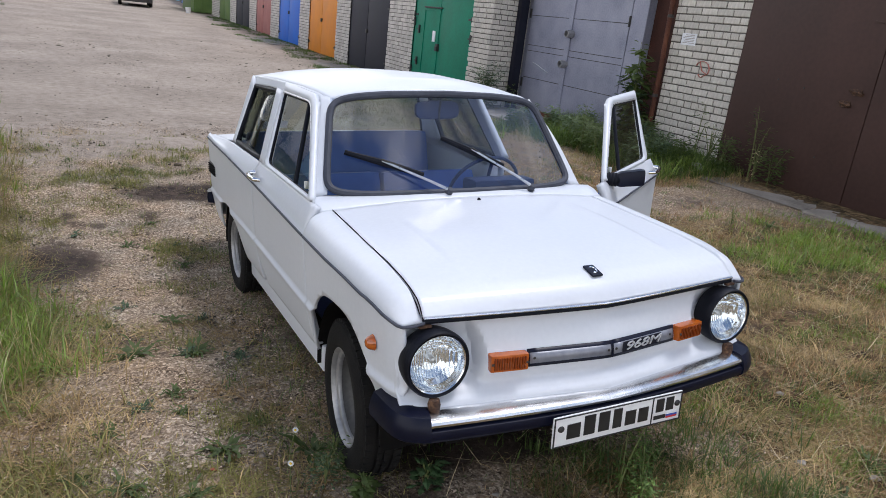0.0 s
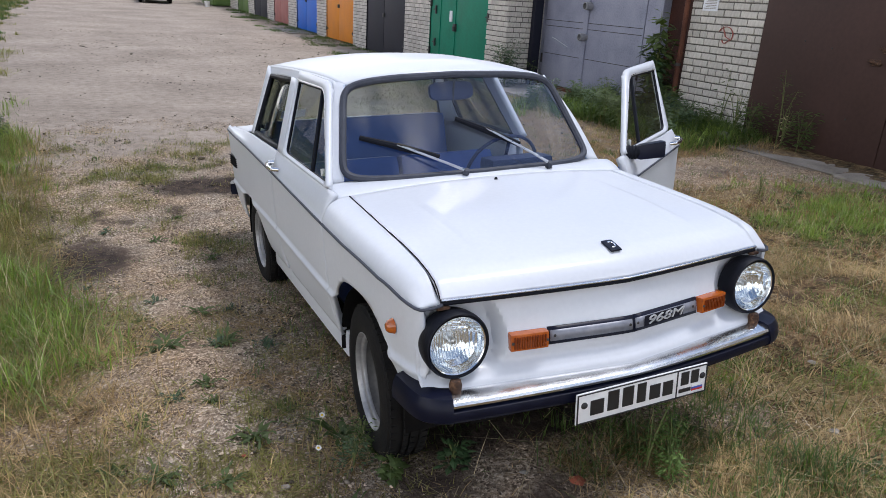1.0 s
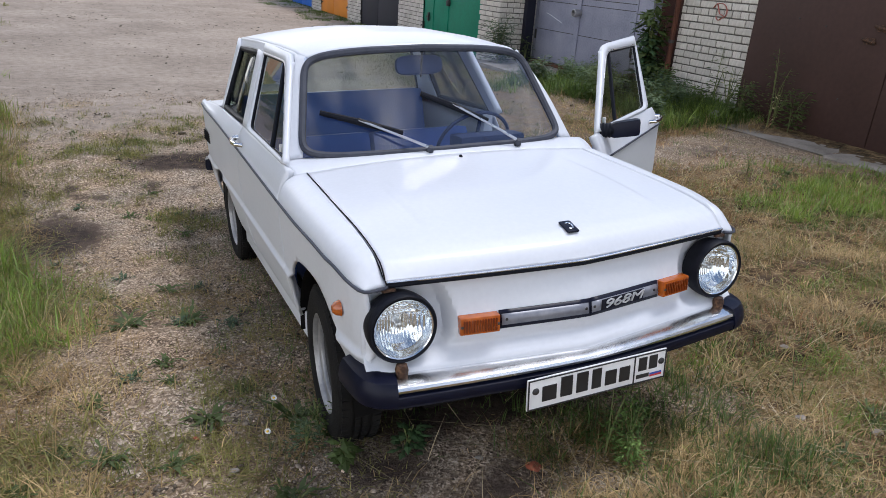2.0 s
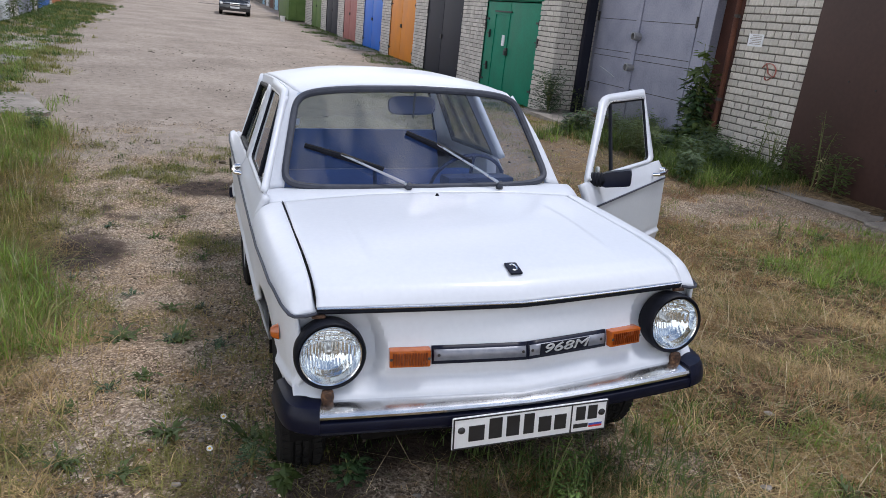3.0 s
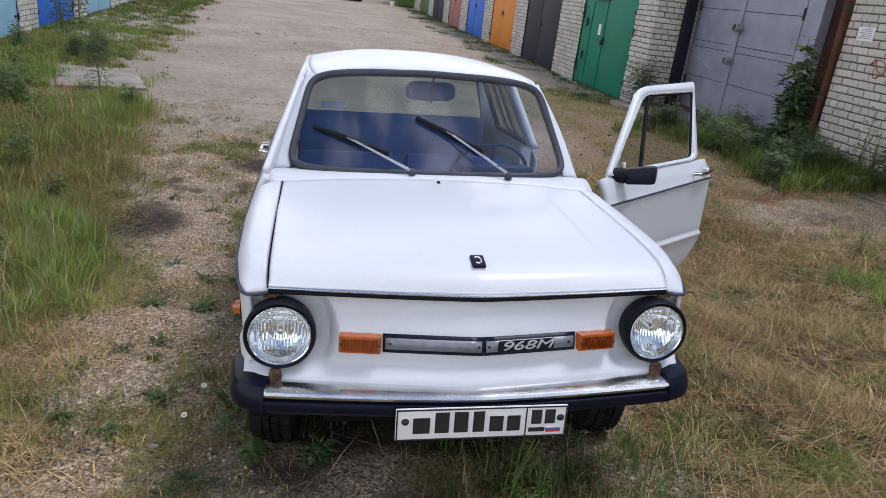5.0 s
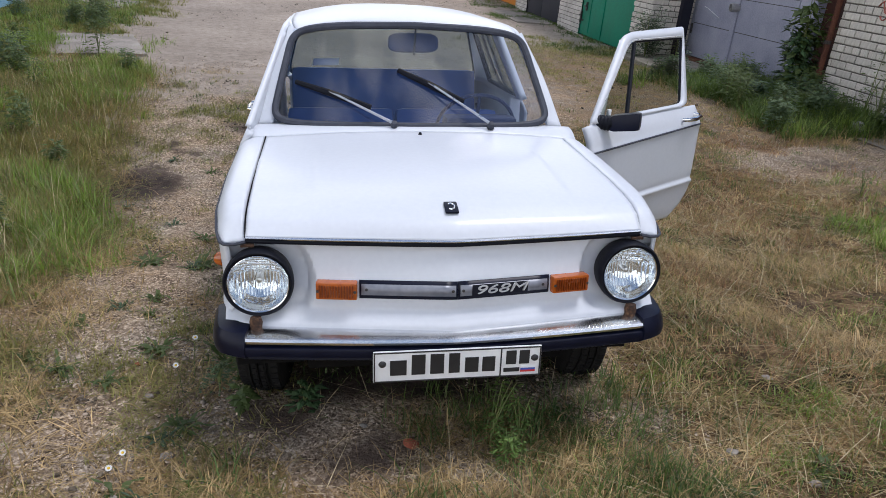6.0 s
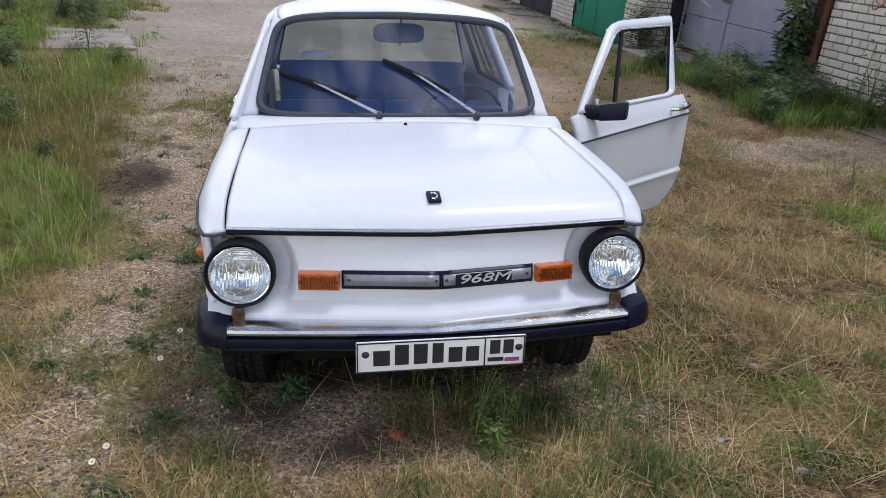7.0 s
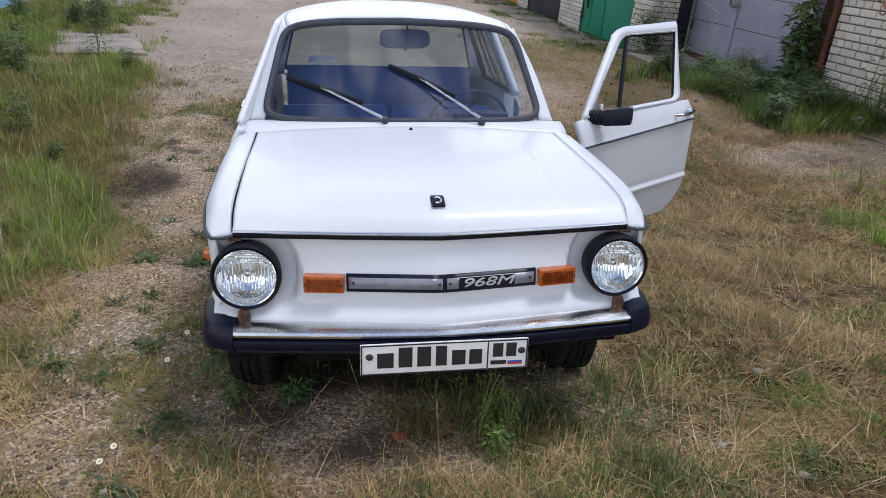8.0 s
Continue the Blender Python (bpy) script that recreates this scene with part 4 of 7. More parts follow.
def front_wing(sgn):
    low = lambda y: max(0.40 if y < 0.16 else 0.0, arch(y, 0.51, 0.685, 0.36, 0.36)) if y > 0.14 else 0.42
    skin = side_panel(0.028, 0.872, low, True, sgn, 90, 40)
    for v in skin.verts:
        # the wing's nose rounds down to the moulding
        zm = z_mould(v.co.y)
        k = math.sin(math.pi / 2 * min(1.0, max(0.0, (v.co.y - 0.028) / 0.085))) ** 0.75
        if v.co.z > zm:
            v.co.z = zm + (v.co.z - zm) * (0.1 + 0.9 * k)
        v.co.x -= sgn * 0.014 * (1 - k) ** 2
    w = part("front_wing", skin, paint, car)
    thick(w, 0.012)
    part("moulding", mould_strip(0.04, 0.868, sgn, y_in=0.014), gasket_rubber, w, "dark body moulding")
    lamp = lathe(bmesh.new(), [(0.0, 0.026), (0.012, 0.024), (0.02, 0.016), (0.024, 0.004), (0.026, 0)], 20, Matrix.Translation((sgn * (half(0.18) - 0.006), 0.18, 0.665)) @ pose(0, 0, 0, 0, sgn * 90, 0))
    part("side_repeater", lamp, orange_lens, w, "small orange side lamp")
    liner = bmesh.new()
    lathe(liner, [(0.36, 0.0), (0.36, 0.22)], 24, Matrix.Translation((sgn * 0.69, 0.53, 0.30)) @ pose(0, 0, 0, 0, -sgn * 90, 0), *((-1.6, 1.6) if sgn > 0 else (1.55, 4.75)))
    part("wheel_arch_liner", liner, under_black, w)
    return w


for sgn in (-1, 1):
    front_wing(sgn)


# bonnet
def hood_front(x):
    return -0.038 + 0.062 * (abs(x) / 0.6) ** 1.15


def hood_z(x, s):
    zc = lerp(s, [0, 0.015, 0.04, 0.09, 0.16, 0.3, 0.5, 1], [0.785, 0.808, 0.832, 0.856, 0.873, 0.893, 0.917, 0.956])
    zs = lerp(s, [0, 0.02, 0.05, 0.11, 0.2, 0.34, 0.56, 1], [0.788, 0.806, 0.829, 0.849, 0.865, 0.882, 0.901, 0.932])
    k = abs(x) / 0.6
    ridge = 0.006 * smooth01(0.432 - abs(x), 0, 0.016) * smooth01(s, 0.10, 0.3) * (1 - smooth01(s, 0.55, 0.9))
    return zc + (zs - zc) * k ** 2.2 + ridge


def hood_f(u, v):
    x = -0.6235 + 1.247 * u
    y0 = hood_front(x)
    s = v ** 1.5
    return (x, y0 + (0.885 - y0) * s, hood_z(x, s))


hood = part("bonnet", sheet(hood_f, 90, 44), paint, car)
thick(hood, 0.014)
lip = tube(bmesh.new(), [(x, hood_front(x) - 0.004, hood_z(x, 0) - 0.004) for x in np.linspace(-0.621, 0.621, 41)], 0.0045, 8)
part("bonnet_edge_trim", lip, chrome, hood, "thin chrome bonnet edge")
seal = tube(bmesh.new(), [(x, hood_front(x) + 0.004, hood_z(x, 0) - 0.016) for x in np.linspace(-0.622, 0.622, 41)], 0.008, 8)
part("bonnet_seal", seal, rubber, hood, "black rubber bonnet seal")
for sgn in (-1, 1):
    part("shut_line", tube(bmesh.new(), [(sgn * 0.6235, y, z_hood_side(y) - (0.002 if sgn < 0 else 0.010)) for y in np.linspace(0.026, 0.89, 40)], 0.0022, 6), under_black, hood)
# badge on the bonnet: dark rounded plate with a plain light curl
by = 0.052
bz = hood_z(0, (by + 0.038) / 0.923)
badge_m = Matrix.Translation((0.0, by, bz + 0.004)) @ pose(0, 0, 0, 17, 0, 0)
part("badge", boxed(-0.021, 0.021, -0.031, 0.031, -0.004, 0.004, 0.006, badge_m), bumper_plastic, hood, "small dark bonnet badge")
part("badge_curl", tube(bmesh.new(), [badge_m @ Vector((0.011 * math.cos(a) - 0.001, 0.016 * math.sin(a), 0.005)) for a in np.linspace(2.4, -2.2, 12)], 0.0028, 6), chrome, hood)


# cowl between bonnet and windscreen
def ws_bottom(x):
    k = abs(x) / 0.6
    return Vector((x, 0.945 + 0.085 * k ** 2.2, 0.966 - 0.004 * k * k))


def ws_top(x):
    k = abs(x) / 0.505
    return Vector((x, 1.225 + 0.05 * k ** 2.2, 1.365 - 0.028 * k * k))


def cowl_f(u, v):
    x = -0.69 + 1.38 * u
    k = min(1.0, abs(x) / 0.6)
    front = Vector((x, 0.888, hood_z(min(0.616, max(-0.616, x)), 1) - 0.001 - 0.10 * max(0, abs(x) - 0.616)))
    xb = min(0.6, max(-0.6, x))
    back = ws_bottom(xb) + Vector((x - xb, 0.01 - 0.5 * max(0, abs(x) - 0.6), 0.0))
    p = front.lerp(back, v)
    p.z += 0.008 * math.sin(math.pi * v)
    return p


cowl = part("cowl", sheet(cowl_f, 40, 8), paint, car)
thick(cowl, 0.01)
part("washer_jet", lathe(bmesh.new(), [(0.0, 0.010), (0.005, 0.009), (0.007, 0.003), (0.009, 0)], 12, Matrix.Translation((0.0, 0.835, hood_z(0, 0.945)))), rubber, car, "black washer jet")


# nose between the lamps
NOSE = spline([(-0.028, 0.768), (-0.026, 0.735), (-0.034, 0.68), (-0.046, 0.63), (-0.048, 0.595), (-0.04, 0.565), (-0.058, 0.54), (-0.072, 0.515), (-0.066, 0.47), (-0.02, 0.40), (0.06, 0.35)], 96)


def nose_bow(ax, z):
    """How far the nose falls back from its pointed middle, which stands out most at the trim strip."""
    point = 0.020 * (1 - smooth01(z, 0.66, 0.766)) * max(0.0, 1 - ax / 0.55)
    return 0.062 * (ax / 0.6) ** 1.15 - point


def nose_f(u, v):
    x = -0.694 + 1.388 * u
    ax = abs(x)
    y, z = NOSE[min(96, int(round(v * 96)))]
    y += nose_bow(ax, z)
    bowl = (1 - smooth01(math.hypot(ax - 0.592, 0.92 * (z - 0.645)), 0.146, 0.176)) * (1 - 0.7 * smooth01(ax, 0.62, 0.688))
    dep = lerp(z, [0.35, 0.525, 0.55, 0.59, 0.64, 0.70, 0.75, 0.768], [0.0, 0.0, 0.012, 0.04, 0.052, 0.052, 0.034, 0.0])
    y += bowl * dep
    y += 0.012 * smooth01(ax, 0.63, 0.694)
    if z < 0.46:
        z += (0.46 - z) * smooth01(ax, 0.46, 0.56)
    return (x, y, z)


nose = part("front_panel", sheet(nose_f, 150, 96), paint, car)
thick(nose, 0.01)


# headlamps
def headlamp(sgn):
    m = Matrix.Translation((sgn * 0.588, -0.004, 0.65)) @ pose(0, 0, 0, 90, 0, 0)
    lamp = part("headlamp", lathe(bmesh.new(), [(0.098, -0.06), (0.102, -0.04), (0.105, -0.01), (0.104, 0.010), (0.100, 0.017), (0.094, 0.014), (0.0915, 0.0), (0.0915, -0.04)], 48, m), rubber, car, "round headlamp in a thick black rubber surround")
    part("rim", lathe(bmesh.new(), [(0.0925, 0.0), (0.0925, 0.010), (0.0905, 0.014), (0.087, 0.011), (0.086, 0.0)], 48, m), chrome, lamp, "chrome lamp ring")
    bowl_r, bowl_h = [0.0, 0.018, 0.04, 0.062, 0.08, 0.088], [-0.058, -0.057, -0.052, -0.04, -0.018, 0.002]
    cup = bmesh.new()

    def cup_p(r, a):
        x, y = r * math.cos(a), r * math.sin(a)
        rib = 0.0013 * math.sin(x * (620 if y < 0.02 else 380)) * min(1.0, r / 0.02)
        return m @ Vector((x, y, lerp(r, bowl_r, bowl_h) + rib + (0.004 if y > 0.02 else 0) * math.sin(y * 300)))
    hoops = [[cup.verts.new(cup_p(0.088 * k / 40, 2 * math.pi * j / 96)) for j in range(96)] for k in range(1, 41)]
    pit = cup.verts.new(cup_p(0, 0))
    for j in range(96):
        cup.faces.new((pit, hoops[0][j], hoops[0][(j + 1) % 96]))
    for a, b in zip(hoops, hoops[1:]):
        for j in range(96):
            cup.faces.new((a[j], b[j], b[(j + 1) % 96], a[(j + 1) % 96]))
    part("reflector", cup, reflector, lamp, "fluted silver reflector", auto=0)
    part("bulb", lathe(bmesh.new(), [(0.012, -0.058), (0.012, -0.03), (0.008, -0.022), (0.0, -0.02)], 12, m), brushed, lamp)
    lens = bmesh.new()
    n = 36

    def lens_p(r, a):
        h = 0.006 + 0.016 * (1 - (r / 0.088) ** 2)
        flute = 0.0011 * math.sin(r * math.cos(a) * 560) * (0.5 if r * math.sin(a) > 0.03 else 1)
        return m @ Vector((r * math.cos(a), r * math.sin(a), h + flute))
    rings = [[lens.verts.new(lens_p(0.0882 * (k / n), 2 * math.pi * j / 72)) for j in range(72)] for k in range(1, n + 1)]
    mid = lens.verts.new(lens_p(0, 0))
    for j in range(72):
        lens.faces.new((mid, rings[0][j], rings[0][(j + 1) % 72]))
    for a, b in zip(rings, rings[1:]):
        for j in range(72):
            lens.faces.new((a[j], b[j], b[(j + 1) % 72], a[(j + 1) % 72]))
    lo = part("lens", lens, lens_glass, lamp, "clear fluted headlamp glass", auto=0)
    lo.visible_shadow = False
    # rusty bracket under the lamp
    part("rusty_bracket", lathe(bmesh.new(), [(0.0, 0.548), (0.016, 0.546), (0.02, 0.53), (0.017, 0.51), (0.021, 0.494), (0.019, 0.484)], 12, Matrix.Translation((sgn * 0.60, -0.022, 0))), rust, lamp, "rusted bumper bracket")
    part("rust_patch", boxed(sgn * 0.615 - 0.022, sgn * 0.615 + 0.018, 0.016, 0.03, 0.756, 0.765, 0.003), rust, lamp, "flaking rust above the lamp")


for sgn in (-1, 1):
    headlamp(sgn)


# turn lamps and trim strip, set along the slightly pointed nose
def nose_y(x, z):
    return lerp(z, [0.595, 0.63, 0.68], [-0.048, -0.046, -0.034]) + nose_bow(abs(x), z)


def on_nose(x, z, out=0.0):
    return Vector((x, nose_y(x, z) - out, z))


for sgn in (-1, 1):
    a, b = sgn * 0.304 + 0.011, sgn * 0.429 + 0.011
    mid = (a + b) / 2
    ang = math.degrees(math.atan2((nose_y(b, 0.62) - nose_y(a, 0.62)) * sgn, abs(b - a)))
    m = Matrix.Translation(on_nose(mid, 0.630, 0.004)) @ pose(0, 0, 0, 0, 0, ang)
    ind = part("turn_lamp", boxed(-0.062, 0.062, -0.020, 0.02, -0.027, 0.027, 0.006, m), orange_lens, car, "orange ribbed front turn lamp")
    for k in range(13):
        part("rib", boxed(-0.05 + k * 0.0083 - 0.002, -0.05 + k * 0.0083 + 0.002, -0.0255, -0.017, -0.019, 0.019, 0.0, m), orange_deep, ind)
    for xx in (-0.056, 0.056):
        part("screw", lathe(bmesh.new(), [(0, 0.003), (0.004, 0.002), (0.005, 0)], 8, m @ Matrix.Translation((xx, -0.022, 0)) @ pose(0, 0, 0, 90)), iron, ind)

    def strip_f(u, v, lo, hi, out):
        x = 0.010 + sgn * (0.001 + 0.298 * u)
        return on_nose(x, 0.632 + lo + (hi - lo) * v, out)
    st = part("trim_strip", sheet(lambda u, v: strip_f(u, v, -0.028, 0.028, 0.006), 8, 2), bumper_plastic, car, "grey and dark nose trim strip")
    thick(st, 0.008)
    br = part("bright_band", sheet(lambda u, v: strip_f(0.02 + 0.96 * u, v, -0.017, 0.017, 0.0085), 8, 2), band_grey, st, "grey painted metal band")
    thick(br, 0.002)
    for u in (0.05, 0.93):
        part("screw", lathe(bmesh.new(), [(0, 0.003), (0.004, 0.002), (0.005, 0)], 10, Matrix.Translation(strip_f(u, 0.5, -0.002, 0.002, 0.009)) @ pose(0, 0, 0, 90)), iron, st)


def lettering(text, size, m, material, parent, extrude=0.002, shear=0.0):
    cu = bpy.data.curves.new("lettering", "FONT")
    cu.body, cu.size, cu.extrude, cu.shear = text, size, extrude, shear
    cu.align_x, cu.align_y = "CENTER", "CENTER"
    tmp = bpy.data.objects.new("lettering", cu)
    scene.collection.objects.link(tmp)
    me = bpy.data.meshes.new_from_object(tmp.evaluated_get(bpy.context.evaluated_depsgraph_get()))
    bpy.data.objects.remove(tmp)
    me.materials.clear()
    me.materials.append(material)
    ob = new("lettering", me)
    ob.parent = parent
    ob.matrix_basis = m
    return ob


lx = 0.145
lang = math.degrees(math.atan2(nose_y(0.25, 0.62) - nose_y(0.08, 0.62), 0.17))
pad = boxed(-0.092, 0.092, -0.001, 0.001, -0.0175, 0.0175, 0, Matrix.Translation(on_nose(lx, 0.632, 0.0105)) @ pose(0, 0, 0, 0, 0, lang))
name_plate = part("type_plate", pad, navy_panel, car, "dark plate with raised type number")
lettering("968M", 0.05, Matrix.Translation(on_nose(lx, 0.632, 0.0135)) @ pose(0, 0, 0, 0, 0, lang) @ pose(0, 0, 0, 90, 0, 0) @ Matrix.Diagonal((1.5, 0.80, 1, 1)), letter_silver, name_plate, shear=0.25)


# bumper
def bumper_y(x):
    return -0.094 + 0.062 * (abs(x) / 0.645) ** 1.5


plan = [(x, bumper_y(x)) for x in np.linspace(-0.64, 0.64, 31)]
bumper = part("front_bumper", sweep(plan, [(0.0, 0.474), (0.028, 0.476), (0.035, 0.481), (0.037, 0.489), (0.033, 0.497), (0.020, 0.503), (-0.006, 0.509), (-0.036, 0.511), (-0.036, 0.500)]), bumper_alu, car, "bright aluminium front bumper bar")
part("rubber_strip", sweep(plan, [(-0.02, 0.474), (0.028, 0.474), (0.040, 0.469), (0.043, 0.456), (0.039, 0.441), (0.024, 0.434), (-0.02, 0.433)]), bumper_plastic, bumper, "navy-black rubber bumper strip")
part("lower_lip", sweep(plan, [(-0.02, 0.435), (0.018, 0.435), (0.02, 0.424), (0.012, 0.419), (-0.02, 0.420)]), bumper_plastic, bumper)
for sgn in (-1, 1):
    cp = spline([(sgn * 0.622, bumper_y(0.622)), (sgn * 0.652, bumper_y(0.622) + 0.008), (sgn * 0.680, -0.008), (sgn * 0.693, 0.05), (sgn * 0.700, 0.135)], 14)
    pts = [tuple(p) for p in cp]
    if sgn < 0:
        pts = pts[::-1]

    def cap_profile(t, sgn=sgn):
        k = t if sgn > 0 else 1 - t
        top = 0.516 + 0.014 * k
        bot = 0.428 + 0.012 * k
        return [(-0.03, bot + 0.004), (0.028, bot), (0.044, bot + 0.012), (0.047, bot + 0.034), (0.04, top - 0.024), (0.03, top - 0.006), (0.01, top), (-0.03, top + 0.002)]
    part("bumper_corner", sweep(pts, cap_profile), bumper_plastic, bumper, "black moulded bumper corner")

# registration plate with plain bars for its characters
plate = part("number_plate", boxed(-0.256, 0.264, -0.004, 0.004, -0.056, 0.056, 0.006), plate_white, car, "white registration plate with black bars")
plate.matrix_basis = Matrix.Translation((0.001, -0.145, 0.4235)) @ pose(0, 0, 0, 1, 0, 0) @ Matrix.Diagonal((1, 1, 0.93, 1))
pb = bmesh.new()
for x0, x1, z0, z1 in ((-0.254, 0.262, 0.050, 0.054), (-0.254, 0.262, -0.054, -0.050), (-0.254, -0.250, -0.05, 0.05), (0.258, 0.262, -0.05, 0.05), (0.134, 0.138, -0.05, 0.05)):
    box(pb, x0, x1, -0.0062, -0.003, z0, z1)
part("border", pb, plate_black, plate, smooth=False)
for x0, x1, z0, z1 in ((-0.205, -0.155, -0.03, 0.024), (-0.14, -0.098, -0.03, 0.042), (-0.083, -0.041, -0.03, 0.042), (-0.026, 0.008, -0.03, 0.042), (0.024, 0.066, -0.03, 0.024), (0.078, 0.118, -0.03, 0.024), (0.152, 0.184, -0.008, 0.042), (0.194, 0.226, -0.008, 0.042)):
    part("character_bar", boxed(x0, x1, -0.0066, -0.003, z0, z1, 0.001), plate_black, plate, smooth=False)
part("caption_bar", boxed(0.146, 0.196, -0.0064, -0.003, -0.036, -0.022), plate_black, plate, smooth=False)
for k, mt in enumerate((plate_white, flag_blue, flag_red)):
    part("stripe", boxed(0.2, 0.246, -0.0064, -0.003, -0.0235 - 0.0075 * k, -0.016 - 0.0075 * k), mt, plate, smooth=False)
for xx in (-0.228, 0.243):
    part("bolt", lathe(bmesh.new(), [(0, 0.007), (0.007, 0.006), (0.011, 0.003), (0.012, 0)], 14, Matrix.Translation((xx, -0.004, 0.012)) @ pose(0, 0, 0, 90)), iron, plate)


# wheels
def build_wheel(x, y, steer):
    sgn = 1 if x > 0 else -1
    m = Matrix.Translation((x, y, 0.298 if y < 1 else 0.312)) @ pose(0, 0, 0, 0, 0, steer) @ pose(0, 0, 0, 0, sgn * 90, 0)
    prof = [(0.178, -0.07), (0.205, -0.082), (0.245, -0.084), (0.272, -0.074), (0.284, -0.06), (0.288, -0.045)]
    for g in (-0.03, -0.001, 0.028):
        prof += [(0.289, g - 0.008), (0.281, g - 0.006), (0.281, g + 0.002), (0.289, g + 0.004)]
    prof += [(0.288, 0.045), (0.284, 0.06), (0.275, 0.074), (0.262, 0.078), (0.245, 0.084), (0.205, 0.082), (0.178, 0.07)]
    tb = lathe(bmesh.new(), prof, 64, m)
    tyre = part("wheel", tb, tyre_rubber, car, "black treaded tyre on a silver steel wheel", auto=40)
    blocks = bmesh.new()
    for k in range(56):
        a = 2 * math.pi * k / 56
        for off, z0, z1 in ((0.0, -0.066, -0.040), (0.5, -0.020, -0.004), (0.0, 0.006, 0.021), (0.5, 0.040, 0.066)):
            r = 0.2885 if abs(z0) < 0.03 and abs(z1) < 0.03 else 0.2845
            box(blocks, r - 0.008, r + 0.005, -0.0115, 0.0115, z0, z1, 0, m @ pose(0, 0, 0, 0, 0, math.degrees(a + off * 2 * math.pi / 56)))
    part("tread", blocks, tyre_rubber, tyre, smooth=False)
    rim = part("rim", lathe(bmesh.new(), [(0.182, 0.062), (0.187, 0.071), (0.181, 0.074), (0.174, 0.066), (0.172, 0.056), (0.160, 0.050), (0.157, 0.042), (0.158, 0.036)], 48, m), rim_silver, tyre, "silver painted steel wheel rim")
    # well and centre are coloured darker than the silver lip for the dish's shade
    part("rim_well", lathe(bmesh.new(), [(0.158, 0.037), (0.156, 0.016), (0.150, 0.006), (0.140, 0.0), (0.134, -0.006)], 48, m), hub_grey, rim, "inner well of the rim, its shade in the grey")
    part("wheel_disc", lathe(bmesh.new(), [(0.136, -0.006), (0.115, -0.018), (0.09, -0.010), (0.06, -0.004), (0.0, -0.004)], 40, m), hub_dark, rim, "dark steel wheel centre, dish shade in its colour")
    part("hub_cap", lathe(bmesh.new(), [(0.0, 0.028), (0.03, 0.026), (0.045, 0.018), (0.05, -0.006)], 24, m), iron, rim)
    part("valve", tube(bmesh.new(), [m @ Vector((0.150, 0, 0.0)), m @ Vector((0.162, 0, 0.05))], 0.004, 6), iron, rim)
    for k in range(4):
        part("wheel_nut", lathe(bmesh.new(), [(0, 0.012), (0.01, 0.010), (0.011, -0.012)], 6, m @ pose(0, 0, 0, 0, 0, 90 * k) @ Matrix.Translation((0.078, 0, 0))), iron, rim)
    part("drum", lathe(bmesh.new(), [(0.0, -0.06), (0.175, -0.06), (0.175, -0.03), (0.15, -0.02)], 32, m), under_black, tyre)


for x, y, st in ((-0.618, FRONT_Y, -4), (0.618, FRONT_Y, -4), (-0.615, REAR_Y, 0), (0.615, REAR_Y, 0)):
    build_wheel(x, y, st)

# underside
ub = bmesh.new()
box(ub, -0.46, 0.46, 0.16, 0.95, 0.26, 0.62, 0.02)
box(ub, -0.63, 0.63, 0.93, 2.36, 0.24, 0.42, 0.02)
box(ub, -0.50, 0.50, 2.36, 3.40, 0.24, 0.62, 0.02)
part("underbody", ub, under_black, car)
for yy in (FRONT_Y, REAR_Y):
    part("axle", tube(bmesh.new(), [(-0.56, yy, 0.29), (0.56, yy, 0.29)], 0.045, 10), under_black, car)


# rear wings
def rear_wing(sgn):
    low = lambda y: arch(y, REAR_Y + 0.02, 0.60, 0.40, 0.36) if y < 3.2 else 0.36
    w = part("rear_wing", side_panel(1.868, 3.56, low, False, sgn, 60, 34), paint, car)
    thick(w, 0.012)
    part("moulding", mould_strip(1.872, 3.5, sgn), gasket_rubber, w, "dark body moulding")
    vent = part("air_vent", boxed(sgn * (half(3.26) - 0.01) - 0.006, sgn * (half(3.26) - 0.01) + 0.010, 3.11, 3.42, 0.705, 0.785, 0.008), bumper_plastic, w, "black louvred air intake")
    for k in range(5):
        part("slat", boxed(sgn * half(3.26) - 0.006, sgn * half(3.26) + 0.006, 3.125, 3.405, 0.715 + 0.014 * k, 0.719 + 0.014 * k), under_black, vent, smooth=False)
    part("wheel_arch_liner", lathe(bmesh.new(), [(0.37, 0.0), (0.37, 0.22)], 24, Matrix.Translation((sgn * 0.69, REAR_Y, 0.28)) @ pose(0, 0, 0, 0, -sgn * 90, 0), *((-1.6, 1.6) if sgn > 0 else (1.55, 4.75))), under_black, w)


for sgn in (-1, 1):
    rear_wing(sgn)


def deck_f(u, v):
    y = 2.86 + (3.57 - 2.86) * v
    w = half(y) - 0.048
    x = -w + 2 * w * u
    k = abs(2 * u - 1)
    return (x, y, z_belt(y) + 0.02 * (1 - k ** 2) - 0.06 * max(0, v - 0.85) / 0.15)


deck = part("engine_lid", sheet(deck_f, 30, 20), paint, car)
thick(deck, 0.012)
for k in range(9):
    part("louvre", boxed(-0.3, 0.3, 3.05 + 0.035 * k, 3.07 + 0.035 * k, z_belt(3.2) + 0.015, z_belt(3.2) + 0.027, 0.004), paint, deck)


def tail_f(u, v):
    z = 0.36 + (z_belt(3.56) - 0.05 - 0.36) * v
    return (-0.66 + 1.32 * u, 3.565 + 0.03 * math.sin(math.pi * v), z)


